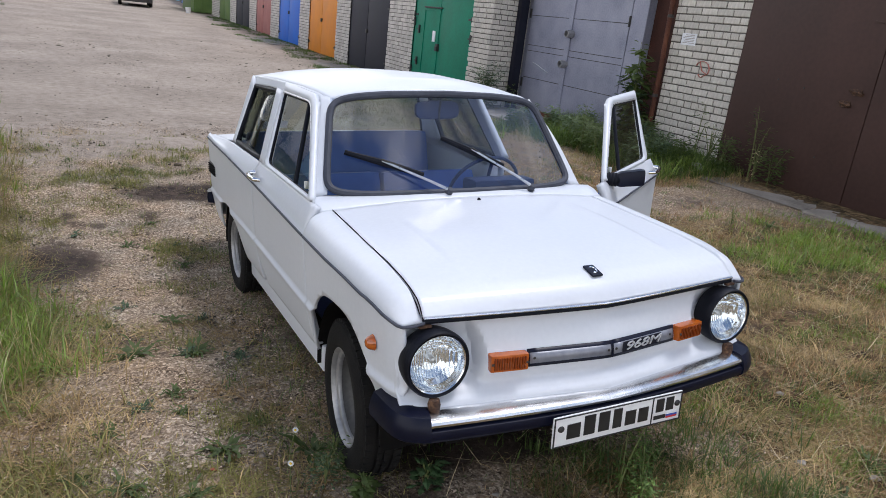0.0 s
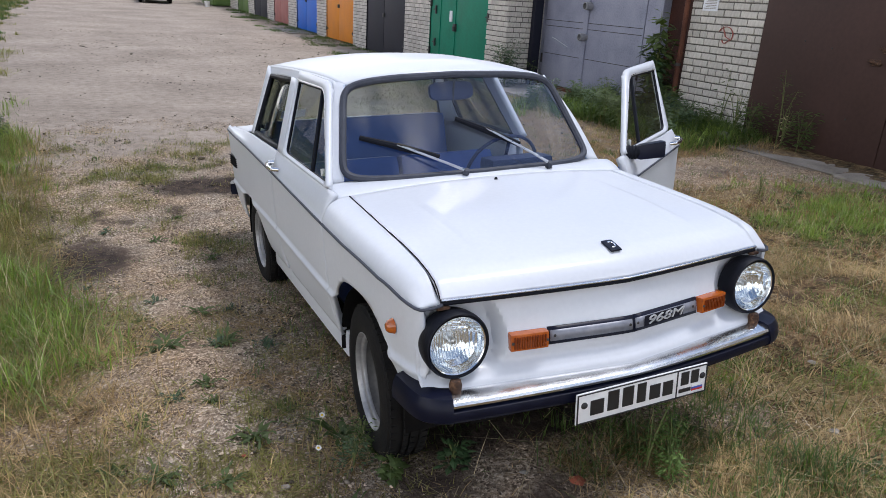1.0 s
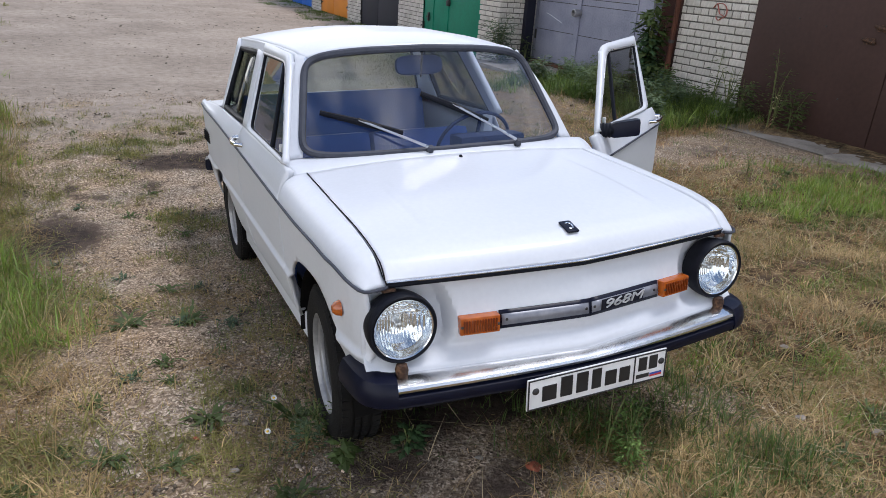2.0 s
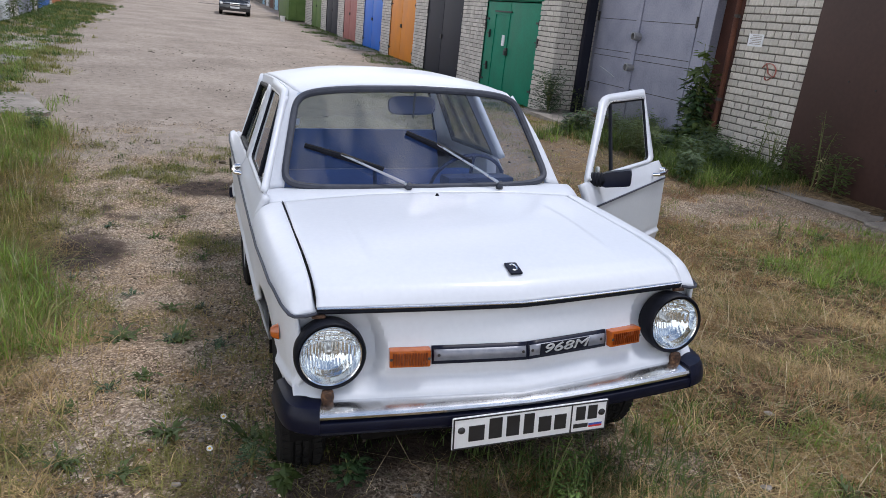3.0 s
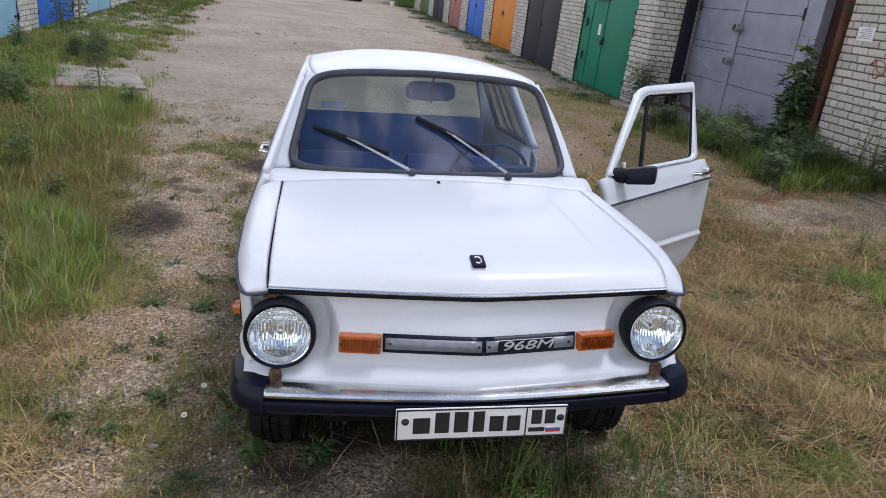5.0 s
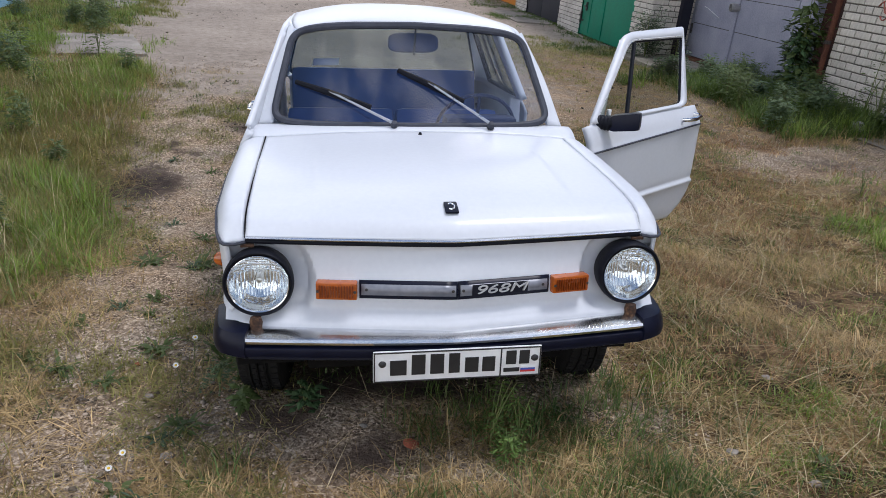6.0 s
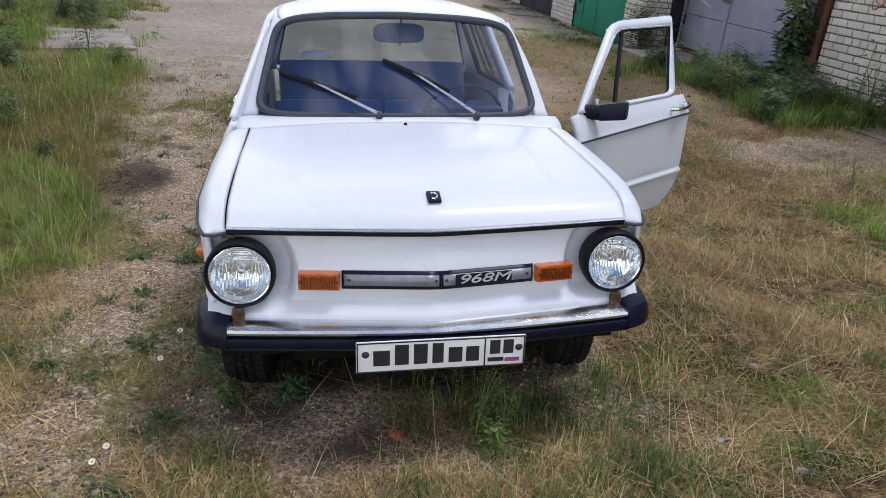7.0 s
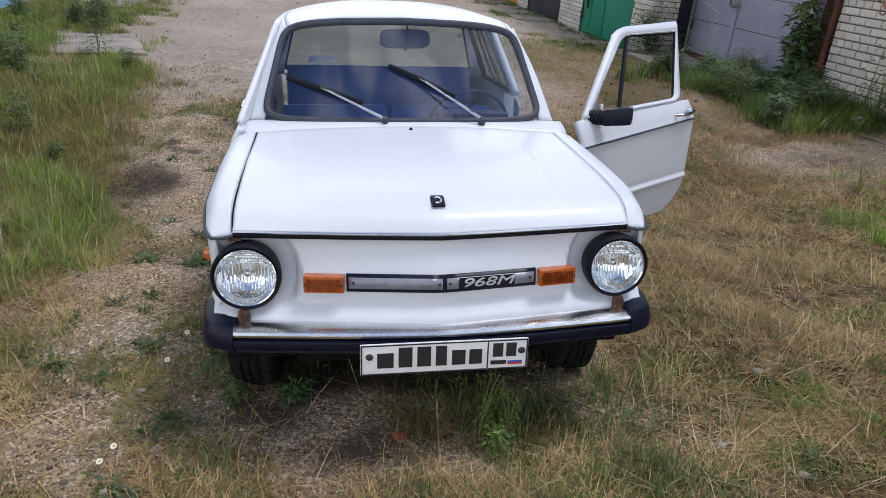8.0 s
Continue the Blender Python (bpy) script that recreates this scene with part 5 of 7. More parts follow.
tail = part("tail_panel", sheet(tail_f, 20, 12), paint, car)
thick(tail, 0.012)
for sgn in (-1, 1):
    part("tail_lamp", boxed(sgn * 0.5, sgn * 0.64, 3.57, 3.615, 0.6, 0.74, 0.012), flag_red, tail, "red tail lamp")
rp = [(x, 3.64 - 0.03 * (abs(x) / 0.62) ** 2) for x in np.linspace(0.66, -0.66, 15)]
rb_ = part("rear_bumper", sweep(rp, [(-0.02, 0.47), (0.03, 0.475), (0.04, 0.51), (0.03, 0.54), (-0.02, 0.545)]), chrome, car, "bright rear bumper bar")
for sgn in (-1, 1):
    pts = [(sgn * 0.65, 3.615), (sgn * 0.695, 3.59), (sgn * 0.712, 3.52), (sgn * 0.716, 3.46)]
    part("bumper_corner", sweep(pts if sgn < 0 else pts[::-1], [(-0.02, 0.47), (0.03, 0.475), (0.035, 0.51), (0.03, 0.55), (-0.02, 0.555)]), bumper_plastic, rb_, "black moulded bumper corner")


# roof
def roof_half(y):
    return lerp(y, [1.2, 1.3, 1.6, 2.2, 2.75, 2.85], [0.49, 0.52, 0.535, 0.54, 0.53, 0.52])


def roof_f(u, v):
    k = 2 * u - 1
    yf = 1.225 + 0.07 * abs(k) ** 2.2
    yr = 2.80 - 0.05 * abs(k) ** 2
    y = yf + (yr - yf) * v
    x = k * roof_half(y)
    ze = lerp(y, [1.2, 1.35, 1.6, 2.1, 2.6, 2.8], [1.335, 1.352, 1.376, 1.392, 1.396, 1.390])
    zc = lerp(y, [1.2, 1.3, 1.5, 1.9, 2.3, 2.6, 2.8], [1.375, 1.399, 1.429, 1.457, 1.459, 1.444, 1.418])
    z = ze + (zc - ze) * (1 - abs(k) ** 2.6)
    end = smooth01(0.12 - v, 0, 0.12) * abs(k) ** 5
    return (x * (1 - 0.03 * end), y, z - 0.012 * end)


roof = part("roof", sheet(roof_f, 44, 40), paint, car)
thick(roof, 0.018)
for sgn in (-1, 1):
    pts = [Vector(roof_f((sgn + 1) / 2, v)) + Vector((sgn * 0.006, 0, -0.012)) for v in np.linspace(0.07, 0.97, 24)]
    part("drip_rail", tube(bmesh.new(), pts, 0.009, 8), paint, roof)


def ruled(name, a, b, material, parent, t=0.02, n=20, bulge=0.0, label=""):
    """A strip between two curves."""
    a, b = spline(a, n), spline(b, n)
    c = np.array([0, 2.0, 0.9])

    def f(u, v):
        k = int(round(u * n))
        p = a[k] * (1 - v) + b[k] * v
        if bulge:
            d = np.array([p[0], 0, p[2] - 0.8])
            p = p + d / np.linalg.norm(d) * bulge * math.sin(math.pi * v)
        return tuple(p)
    return thick(part(name, sheet(f, n, 6), material, parent, label), t, 0.0)


for sgn in (-1, 1):
    wb, wt = ws_bottom(0.6), ws_top(0.505)
    ruled("front_pillar", [(sgn * 0.602, wb.y + 0.005, wb.z), (sgn * 0.556, (wb.y + wt.y) / 2 + 0.01, 1.155), (sgn * 0.500, wt.y + 0.014, 1.333)],
          [(sgn * 0.668, 1.035, 0.944), (sgn * 0.607, 1.175, 1.15), (sgn * 0.530, 1.335, 1.342)], paint, car, 0.02, bulge=0.006)
    ruled("roof_side_rail", [(sgn * 0.512, 1.315, 1.334), (sgn * 0.525, 1.42, 1.354), (sgn * 0.536, 1.7, 1.372), (sgn * 0.542, 2.2, 1.388), (sgn * 0.53, 2.74, 1.386)],
          [(sgn * 0.536, 1.345, 1.316), (sgn * 0.550, 1.42, 1.322), (sgn * 0.556, 1.7, 1.33), (sgn * 0.556, 2.2, 1.345), (sgn * 0.552, 2.68, 1.34)], paint, car, 0.018)
    ruled("middle_pillar", [(sgn * 0.69, 1.755, 0.985), (sgn * 0.556, 1.90, 1.335)], [(sgn * 0.69, 1.85, 0.988), (sgn * 0.553, 2.015, 1.345)], paint, car, 0.035, 12)
    ruled("rear_pillar", [(sgn * 0.685, 2.575, 1.0), (sgn * 0.552, 2.605, 1.345)], [(sgn * 0.642, 2.81, 0.99), (sgn * 0.536, 2.705, 1.388)], paint, car, 0.03, 14, bulge=0.012)
    q = [Vector((sgn * 0.684, 1.862, 0.997)), Vector((sgn * 0.556, 2.025, 1.331)), Vector((sgn * 0.555, 2.585, 1.335)), Vector((sgn * 0.679, 2.562, 1.01))]
    qm = bmesh.new()
    qm.faces.new([qm.verts.new(p) for p in q])
    pane = part("quarter_window", qm, side_glass, car, "tinted rear side window")
    thick(pane, 0.004)
    part("seal", tube(bmesh.new(), [q[0].lerp(q[1], t) for t in (0, 0.33, 0.66)] + [q[1].lerp(q[2], t) for t in (0, 0.33, 0.66)] + [q[2].lerp(q[3], t) for t in (0, 0.33, 0.66)] + [q[3].lerp(q[0], t) for t in (0, 0.33, 0.66)], 0.016, 8, True), rubber, pane, "black rubber window seal")


# windscreen and rear window
def screen_f(u, v, inset=0.0):
    k = 2 * u - 1
    b, t = ws_bottom(k * (0.61 - inset)), ws_top(k * (0.514 - inset))
    return b.lerp(t, v)


ws = part("windscreen", sheet(lambda u, v: screen_f(u, v) + Vector((0, -0.004, 0.002)), 40, 24), screen_glass, car, "large curved windscreen", auto=0)
ws.visible_shadow = False


def rounded_loop(n=100, r=0.10):
    """Round-cornered loop in the unit square."""
    out = []
    for k in range(n):
        a = 2 * math.pi * k / n
        c, s = math.cos(a), math.sin(a)
        e = 0.22
        out.append((0.5 + 0.5 * math.copysign(abs(c) ** e, c), 0.5 + 0.5 * math.copysign(abs(s) ** e, s)))
    return out


loop = [screen_f(u, v) + Vector((0, -0.008, 0.004)) for u, v in rounded_loop(160)]
part("windscreen_seal", tube(bmesh.new(), loop, 0.0155, 8, True), gasket_rubber, ws, "wide grey rubber windscreen seal")


def rear_f(u, v):
    k = 2 * u - 1
    b = Vector((k * 0.635, 2.99 - 0.19 * abs(k) ** 3, 1.0))
    t = Vector((k * 0.53, 2.79 - 0.09 * abs(k) ** 3, 1.405 - 0.022 * k * k))
    return b.lerp(t, v)


rw = part("rear_window", sheet(rear_f, 24, 12), side_glass, car, "rear window", auto=0)
thick(rw, 0.004)
rw.visible_shadow = False
part("seal", tube(bmesh.new(), [rear_f(u, v) for u, v in rounded_loop(80)], 0.014, 8, True), rubber, rw)
part("sticker", sheet(lambda u, v: Vector(rear_f(0.12 + 0.14 * u, 0.14 + 0.12 * v)) + Vector((0, -0.012, 0)), 4, 2), plate_white, rw, "pale sticker in the rear window")


# doors, drawn closed on the +x side and mirrored with sgn
def door(sgn, angle):
    low = lambda y: 0.375 + 0.06 * smooth01(1.0 - (1.862 - y) / 0.1, 0, 1) ** 2
    d = part("door", side_panel(0.878, 1.862, low, False, sgn, 40, 40, warp=lambda z, u: -0.085 * u ** 6 * smooth01(0.55 - z, 0, 0.18) ** 1.3), paint, car, "white car door standing wide open" if angle else "closed white car door")
    thick(d, 0.03)
    part("moulding", mould_strip(0.882, 1.858, sgn), gasket_rubber, d, "dark body moulding")
    corners = [Vector((sgn * 0.688, 0.955, 0.97)), Vector((sgn * 0.566, 1.352, 1.312)), Vector((sgn * 0.558, 1.876, 1.329)), Vector((sgn * 0.684, 1.722, 0.994))]
    outer = [Vector((sgn * 0.697, 0.905, 0.958)), Vector((sgn * 0.553, 1.322, 1.350)), Vector((sgn * 0.540, 1.900, 1.382)), Vector((sgn * 0.697, 1.765, 0.985))]

    def ring(cs, n=16, e=0.16):
        out = []
        for k in range(4):
            a, b, c_ = cs[k - 1], cs[k], cs[(k + 1) % 4]
            w = (0.07, 0.12, 0.055, 0.09)[k]
            p0, p1 = b.lerp(a, w), b.lerp(c_, w)
            for j in range(7):
                t = j / 6
                out.append(p0.lerp(b, t).lerp(b.lerp(p1, t), t))
        return out
    ro, ri = ring(outer), ring(corners)
    fb = bmesh.new()
    n = len(ro)
    vo = [fb.verts.new(p) for p in ro]
    vm = [fb.verts.new(p.lerp(q, 0.5) + Vector((sgn * 0.002, 0, 0))) for p, q in zip(ro, ri)]
    vi = [fb.verts.new(p) for p in ri]
    for k in range(n):
        for a, b in ((vo, vm), (vm, vi)):
            fb.faces.new((a[k], a[(k + 1) % n], b[(k + 1) % n], b[k]))
    fr = part("window_frame", fb, paint, d)
    thick(fr, 0.024, 0.0)
    # the strip of the frame that turns in to meet the front pillar
    ruled("frame_flange", [(sgn * 0.692, 0.915, 0.957), (sgn * 0.626, 1.12, 1.154), (sgn * 0.567, 1.29, 1.318)],
          [(sgn * 0.671, 1.030, 0.944), (sgn * 0.610, 1.172, 1.15), (sgn * 0.552, 1.30, 1.318)], paint, d, 0.012)
    gb = bmesh.new()
    gb.faces.new([gb.verts.new(p) for p in ri])
    pane = part("window_pane", gb, side_glass, d, "tinted door window")
    part("pane_seal", tube(bmesh.new(), ri, 0.0085, 8, True), rubber, fr)
    part("pane_bead", tube(bmesh.new(), [p.lerp(q, 0.18) + Vector((sgn * 0.012, 0, 0)) for p, q in zip(ri, ro)], 0.0032, 6, True), brushed, fr, "thin bright window bead")
    part("vent_bar", tube(bmesh.new(), [corners[0].lerp(corners[3], 0.34), corners[1].lerp(corners[2], 0.10)], 0.0105, 8), rubber, d, "black quarter-light bar")
    part("vent_catch", boxed(sgn * 0.675 - 0.008, sgn * 0.675 + 0.008, 1.07, 1.09, 0.985, 1.015, 0.004), plate_white, d)
    hx = sgn * (half(1.77) - 0.008)
    hz = 0.925
    hb = bmesh.new()
    tube(hb, [(hx, 1.68, hz), (hx + sgn * 0.03, 1.69, hz + 0.004), (hx + sgn * 0.036, 1.75, hz + 0.006), (hx + sgn * 0.03, 1.81, hz + 0.012), (hx, 1.825, hz + 0.012)], [0.010, 0.011, 0.012, 0.011, 0.01], 10)
    handle = part("door_handle", hb, chrome, d, "chrome pull handle")
    part("button", lathe(bmesh.new(), [(0, 0.03), (0.012, 0.028), (0.014, 0)], 14, Matrix.Translation((hx, 1.795, hz + 0.02)) @ pose(0, 0, 0, 0, sgn * 90, 0)), chrome, handle)
    card = part("inner_card", sheet(lambda u, v: (sgn * (half(1.4) - 0.062 - 0.02 * v), 0.985 + 0.82 * u, 0.44 + 0.47 * v), 8, 8), interior_blue, d, "blue vinyl door card")
    thick(card, 0.012)
    if angle:
        turn_m = Matrix.Translation((sgn * 0.692, 0.985, 0.975)) @ pose(0, 0, 0, 0, 0, 26)
        mb = box(bmesh.new(), 0.045, 0.185, -0.036, 0.034, -0.050, 0.046, 0.022, turn_m)
        for v in mb.verts:
            # deep and full at its middle, drawn in towards the bellows and the outer end
            q_ = turn_m.inverted() @ v.co
            t_ = 1 - smooth01(q_.x, 0.045, 0.10)
            o_ = smooth01(q_.x, 0.09, 0.185)
            q_.z = q_.z * (1 - 0.30 * t_ - 0.16 * o_) + 0.010 * o_ - 0.008 * t_
            q_.y *= 1 - 0.3 * t_
            v.co = turn_m @ q_
        mirror = part("door_mirror", mb, bumper_plastic, d, "black plastic wing mirror with bellows base")
        bel = lathe(bmesh.new(), [(0.040, -0.015), (0.038, 0.0)] + [(0.036 - 0.004 * (k % 2), 0.008 + 0.008 * k) for k in range(8)] + [(0.025, 0.08)], 20, turn_m @ Matrix.Translation((-0.012, 0, -0.010)) @ pose(0, 0, 0, 0, 90, 0))
        part("bellows", bel, rubber, mirror)
    hinge = Vector((sgn * 0.715, 0.885, 0))
    swung = Vector((sgn * 0.075, 0.10, 0.008)) if angle else Vector()
    d.matrix_basis = Matrix.Translation(hinge + swung) @ pose(0, 0, 0, 0, 0, -sgn * angle) @ Matrix.Translation(-hinge)
    return d


door(-1, 0)
door(1, 55.6)
# sills and the edges of the open doorway
for sgn in (-1, 1):
    part("sill", boxed(sgn * 0.60, sgn * 0.672, 0.86, 2.33, 0.26, 0.375, 0.015), paint, car)
part("door_post", boxed(0.60, 0.685, 0.885, 0.985, 0.38, 0.905, 0.01), paint, car)
part("lock_post", boxed(0.64, 0.70, 1.86, 1.90, 0.38, 0.98, 0.01), paint, car, "white door post")


# wipers
def wiper(px, tip, heel):
    p = Vector((px, 0.922, 0.968))
    up = Vector((0, -0.022, 0.014))
    cap = part("wiper", lathe(bmesh.new(), [(0.0, 0.022), (0.011, 0.02), (0.014, 0.012), (0.014, -0.006), (0.011, -0.012)], 16, Matrix.Translation(p + Vector((0, -0.006, 0.006))) @ pose(0, 0, 0, 35)), gasket_rubber, car, "chrome windscreen wiper with black blade")
    part("boot", lathe(bmesh.new(), [(0.016, 0.0), (0.013, -0.03), (0.016, -0.04)], 12, Matrix.Translation(p + Vector((0, -0.004, 0.0))) @ pose(0, 0, 0, 35)), rubber, cap)
    t = Vector(tip) + up * 0.8
    heel = Vector(heel) + up * 0.8
    j = heel.lerp(t, 0.55) + up * 0.7
    part("arm", tube(bmesh.new(), [p + Vector((0, -0.01, 0.016)), p.lerp(j, 0.3) + up * 0.9, j], [0.0068, 0.0058, 0.004], 8), brushed, cap)
    blade = part("blade", tube(bmesh.new(), [heel - up * 0.1, heel.lerp(t, 0.5) + up * 0.1, t - up * 0.1], [0.0125, 0.015, 0.0105], 8), rubber, cap, "black wiper blade")
    part("bridge", tube(bmesh.new(), [heel.lerp(t, 0.12), j + up * 0.3, heel.lerp(t, 0.55) + up * 0.25, heel.lerp(t, 0.92)], 0.005, 6), iron, blade)


def on_screen(x, z):
    v = (z - 0.966) / (1.36 - 0.966)
    k = x / (0.597 + (0.503 - 0.597) * v)
    return screen_f((k + 1) / 2, v)


wiper(-0.10, on_screen(-0.495, 1.128), on_screen(-0.19, 1.03))
wiper(0.315, on_screen(-0.07, 1.175), on_screen(0.205, 1.055))


# inside
dash = part("dashboard", boxed(-0.6, 0.6, 0.98, 1.24, 0.70, 0.925, 0.05), interior_dark, car, "dark blue dashboard")
part("instrument_hood", boxed(0.16, 0.5, 1.16, 1.3, 0.86, 0.975, 0.03), interior_dark, dash)
sw_m = Matrix.Translation((0.35, 1.42, 0.885)) @ pose(0, 0, 0, -62, 0, 0)
sw = part("steering_wheel", tube(bmesh.new(), [sw_m @ Vector((0.195 * math.cos(a), 0.195 * math.sin(a), 0)) for a in np.linspace(0, 2 * math.pi, 40, endpoint=False)], 0.009, 8, True), interior_dark, car, "thin dark steering wheel")
for a in (0.15, math.pi - 0.15, -math.pi / 2):
    part("spoke", tube(bmesh.new(), [sw_m @ Vector((0, 0, -0.02)), sw_m @ Vector((0.19 * math.cos(a), 0.19 * math.sin(a), 0))], 0.009, 6), interior_dark, sw)
part("column", tube(bmesh.new(), [sw_m @ Vector((0, 0, 0)), sw_m @ Vector((0, 0, -0.3))], 0.025, 10), interior_dark, sw)


def seat(x, name, w=0.25):
    s = part(name, boxed(x - w, x + w, 1.45, 1.93, 0.42, 0.58, 0.05), interior_blue, car, "blue vinyl car seat")
    part("backrest", boxed(x - w, x + w, -0.06, 0.06, 0.0, 0.385, 0.05, Matrix.Translation((0, 1.93, 0.52)) @ pose(0, 0, 0, -14, 0, 0)), interior_blue, s)


seat(-0.30, "front_seat", 0.296)
seat(0.30, "front_seat", 0.296)
bench = part("rear_bench", boxed(-0.58, 0.58, 2.2, 2.6, 0.45, 0.6, 0.05), interior_blue, car, "blue rear bench seat")
part("backrest", boxed(-0.60, 0.60, -0.07, 0.07, 0, 0.515, 0.05, Matrix.Translation((0, 2.62, 0.55)) @ pose(0, 0, 0, -12, 0, 0)), interior_blue, bench)
part("parcel_shelf", boxed(-0.6, 0.6, 2.68, 2.99, 0.965, 0.985, 0.006), interior_blue, car)
part("floor_pan", boxed(-0.62, 0.62, 0.93, 2.7, 0.41, 0.43), interior_dark, car, smooth=False)
part("firewall", boxed(-0.6, 0.6, 0.92, 0.96, 0.42, 0.93), under_black, car, smooth=False)
mirror_m = Matrix.Translation((0.021, 1.32, 1.290)) @ pose(0, 0, 0, -8, 0, 6)
mirror_shell = bmesh.new()
rims = []
for yy, k in ((-0.015, 0.86), (-0.010, 1.0), (0.008, 1.0), (0.018, 0.8)):
    ring = []
    for a in np.linspace(0, 2 * math.pi, 40, endpoint=False):
        c, q = math.cos(a), math.sin(a)
        ring.append(mirror_shell.verts.new(mirror_m @ Vector((0.117 * k * math.copysign(abs(c) ** 0.45, c), yy, 0.043 * k * math.copysign(abs(q) ** 0.6, q)))))
    rims.append(ring)
for lo_ring, hi_ring in zip(rims, rims[1:]):
    for k in range(40):
        mirror_shell.faces.new((lo_ring[k], lo_ring[(k + 1) % 40], hi_ring[(k + 1) % 40], hi_ring[k]))
mirror_shell.faces.new(rims[0])
mirror_shell.faces.new(rims[-1][::-1])
bmesh.ops.recalc_face_normals(mirror_shell, faces=mirror_shell.faces)
mir = part("rear_view_mirror", mirror_shell, interior_dark, car, "dark interior rear-view mirror")
part("stalk", tube(bmesh.new(), [(0.030, 1.29, 1.372), (0.026, 1.302, 1.29), (0.024, 1.304, 1.236)], 0.005, 6), iron, mir)

# ---- slabs, stones and loose things of the yard ----


def slab(label, cx, cy, lx, ly, turn, up=0.02, thickness=0.14, seed=0):
    rng = random.Random(seed)
    bm = boxed(-lx / 2, lx / 2, -ly / 2, ly / 2, -thickness, 0, 0.02)
    for v in bm.verts:
        v.co += Vector((rng.uniform(-1, 1), rng.uniform(-1, 1), 0)) * 0.02
    s = tagged(part("concrete_slab", bm, concrete), label, "slab")
    s.matrix_basis = Matrix.Translation((cx, cy, height(cx, cy) + up)) @ pose(0, 0, 0, 0, 0, turn)
    return s


slab("worn grey concrete slab sunk in the grass verge", -3.35, 8.14, 0.98, 1.65, 18, 0.035, seed=1)
slab("worn grey concrete slab before the pale blue door", -5.0, 16.6, 1.7, 3.4, -4, seed=2)
slab("worn grey concrete apron before the blue door", -4.85, 13.2, 1.6, 1.4, -6, seed=3)
for k, (a, b) in enumerate(((0.4, 1.62), (1.64, 2.9), (2.92, 4.3))):
    slab("weathered concrete slab at the brown gate's foot", 5.2, (a + b) / 2, 0.62, b - a, 2, 0.004, 0.16, 4 + k)
slab("cracked concrete apron before the grey garage", 5.2, 8.6, 1.15, 2.9, 1, 0.03, 0.12, 8)
for k, (a, b) in enumerate(((15.0, 18.0), (19.2, 22.2), (23.3, 26.4))):
    slab("sand-strewn concrete apron before a garage door", 4.55, (a + b) / 2, 0.95, b - a, 1, 0.015, 0.12, 9 + k)


slab("pale strip of broken concrete across the lane", 0.25, 61.2, 2.6, 1.6, 4, 0.02, 0.1, 20)


def stone(label, x, y, r, mat, squash=0.6, seed=0, category="stone", name="stone"):
    rng = random.Random(seed)
    bm = bmesh.new()
    bmesh.ops.create_icosphere(bm, subdivisions=2, radius=r)
    off = Vector((rng.uniform(0, 50), rng.uniform(0, 50), 0))
    stretch_x = rng.uniform(0.75, 1.35)
    cuts = [(Vector((rng.uniform(-1, 1), rng.uniform(-1, 1), rng.uniform(-0.3, 1))).normalized(), r * rng.uniform(0.5, 0.8)) for _ in range(7)]
    for v in bm.verts:
        v.co *= 1 + 0.45 * noise.noise(v.co / r * 1.1 + off)
        # broken faces
        for nrm, dist in cuts:
            over = v.co.dot(nrm) - dist
            if over > 0:
                v.co -= nrm * over
        v.co.x *= stretch_x
        v.co.z *= squash
    ob = tagged(part(name, bm, mat, auto=18), label, category)
    ob.matrix_basis = Matrix.Translation((x, y, height(x, y) + r * squash * 0.45)) @ pose(0, 0, 0, 0, 0, rng.uniform(0, 360))
    return ob


stone("pale grey field stone at the foot of the weeds", 5.05, 4.5, 0.13, stone_mat, 0.75, 1)
stone("small pale crumpled stone in the straw", 1.39, 0.30, 0.034, concrete, 0.5, 2)
stone("small pale pebble in the straw", 1.0, -0.12, 0.022, concrete, 0.6, 3)
stone("small pale pebble in the straw", 1.2, -0.3, 0.024, concrete, 0.6, 4)
stone("flat grey stone near the bumper", -0.27, 0.13, 0.035, stone_mat, 0.5, 6)
stone("broken piece of red brick on the bare soil", -0.11, 0.02, 0.034, red_bit, 0.5, 7, "brick piece", "brick_piece")
stone("small reddish brick chip on gravel", -1.15, 0.64, 0.014, red_bit, 0.5, 8, "brick piece", "brick_piece")
stone("small grey stone by the wheel", -1.05, 0.40, 0.020, concrete, 0.5, 9)
stone("small grey stone on gravel", -1.04, -0.14, 0.024, concrete, 0.45, 10)
stone("grey stone on gravel", -0.92, 0.05, 0.020, concrete, 0.5, 11)


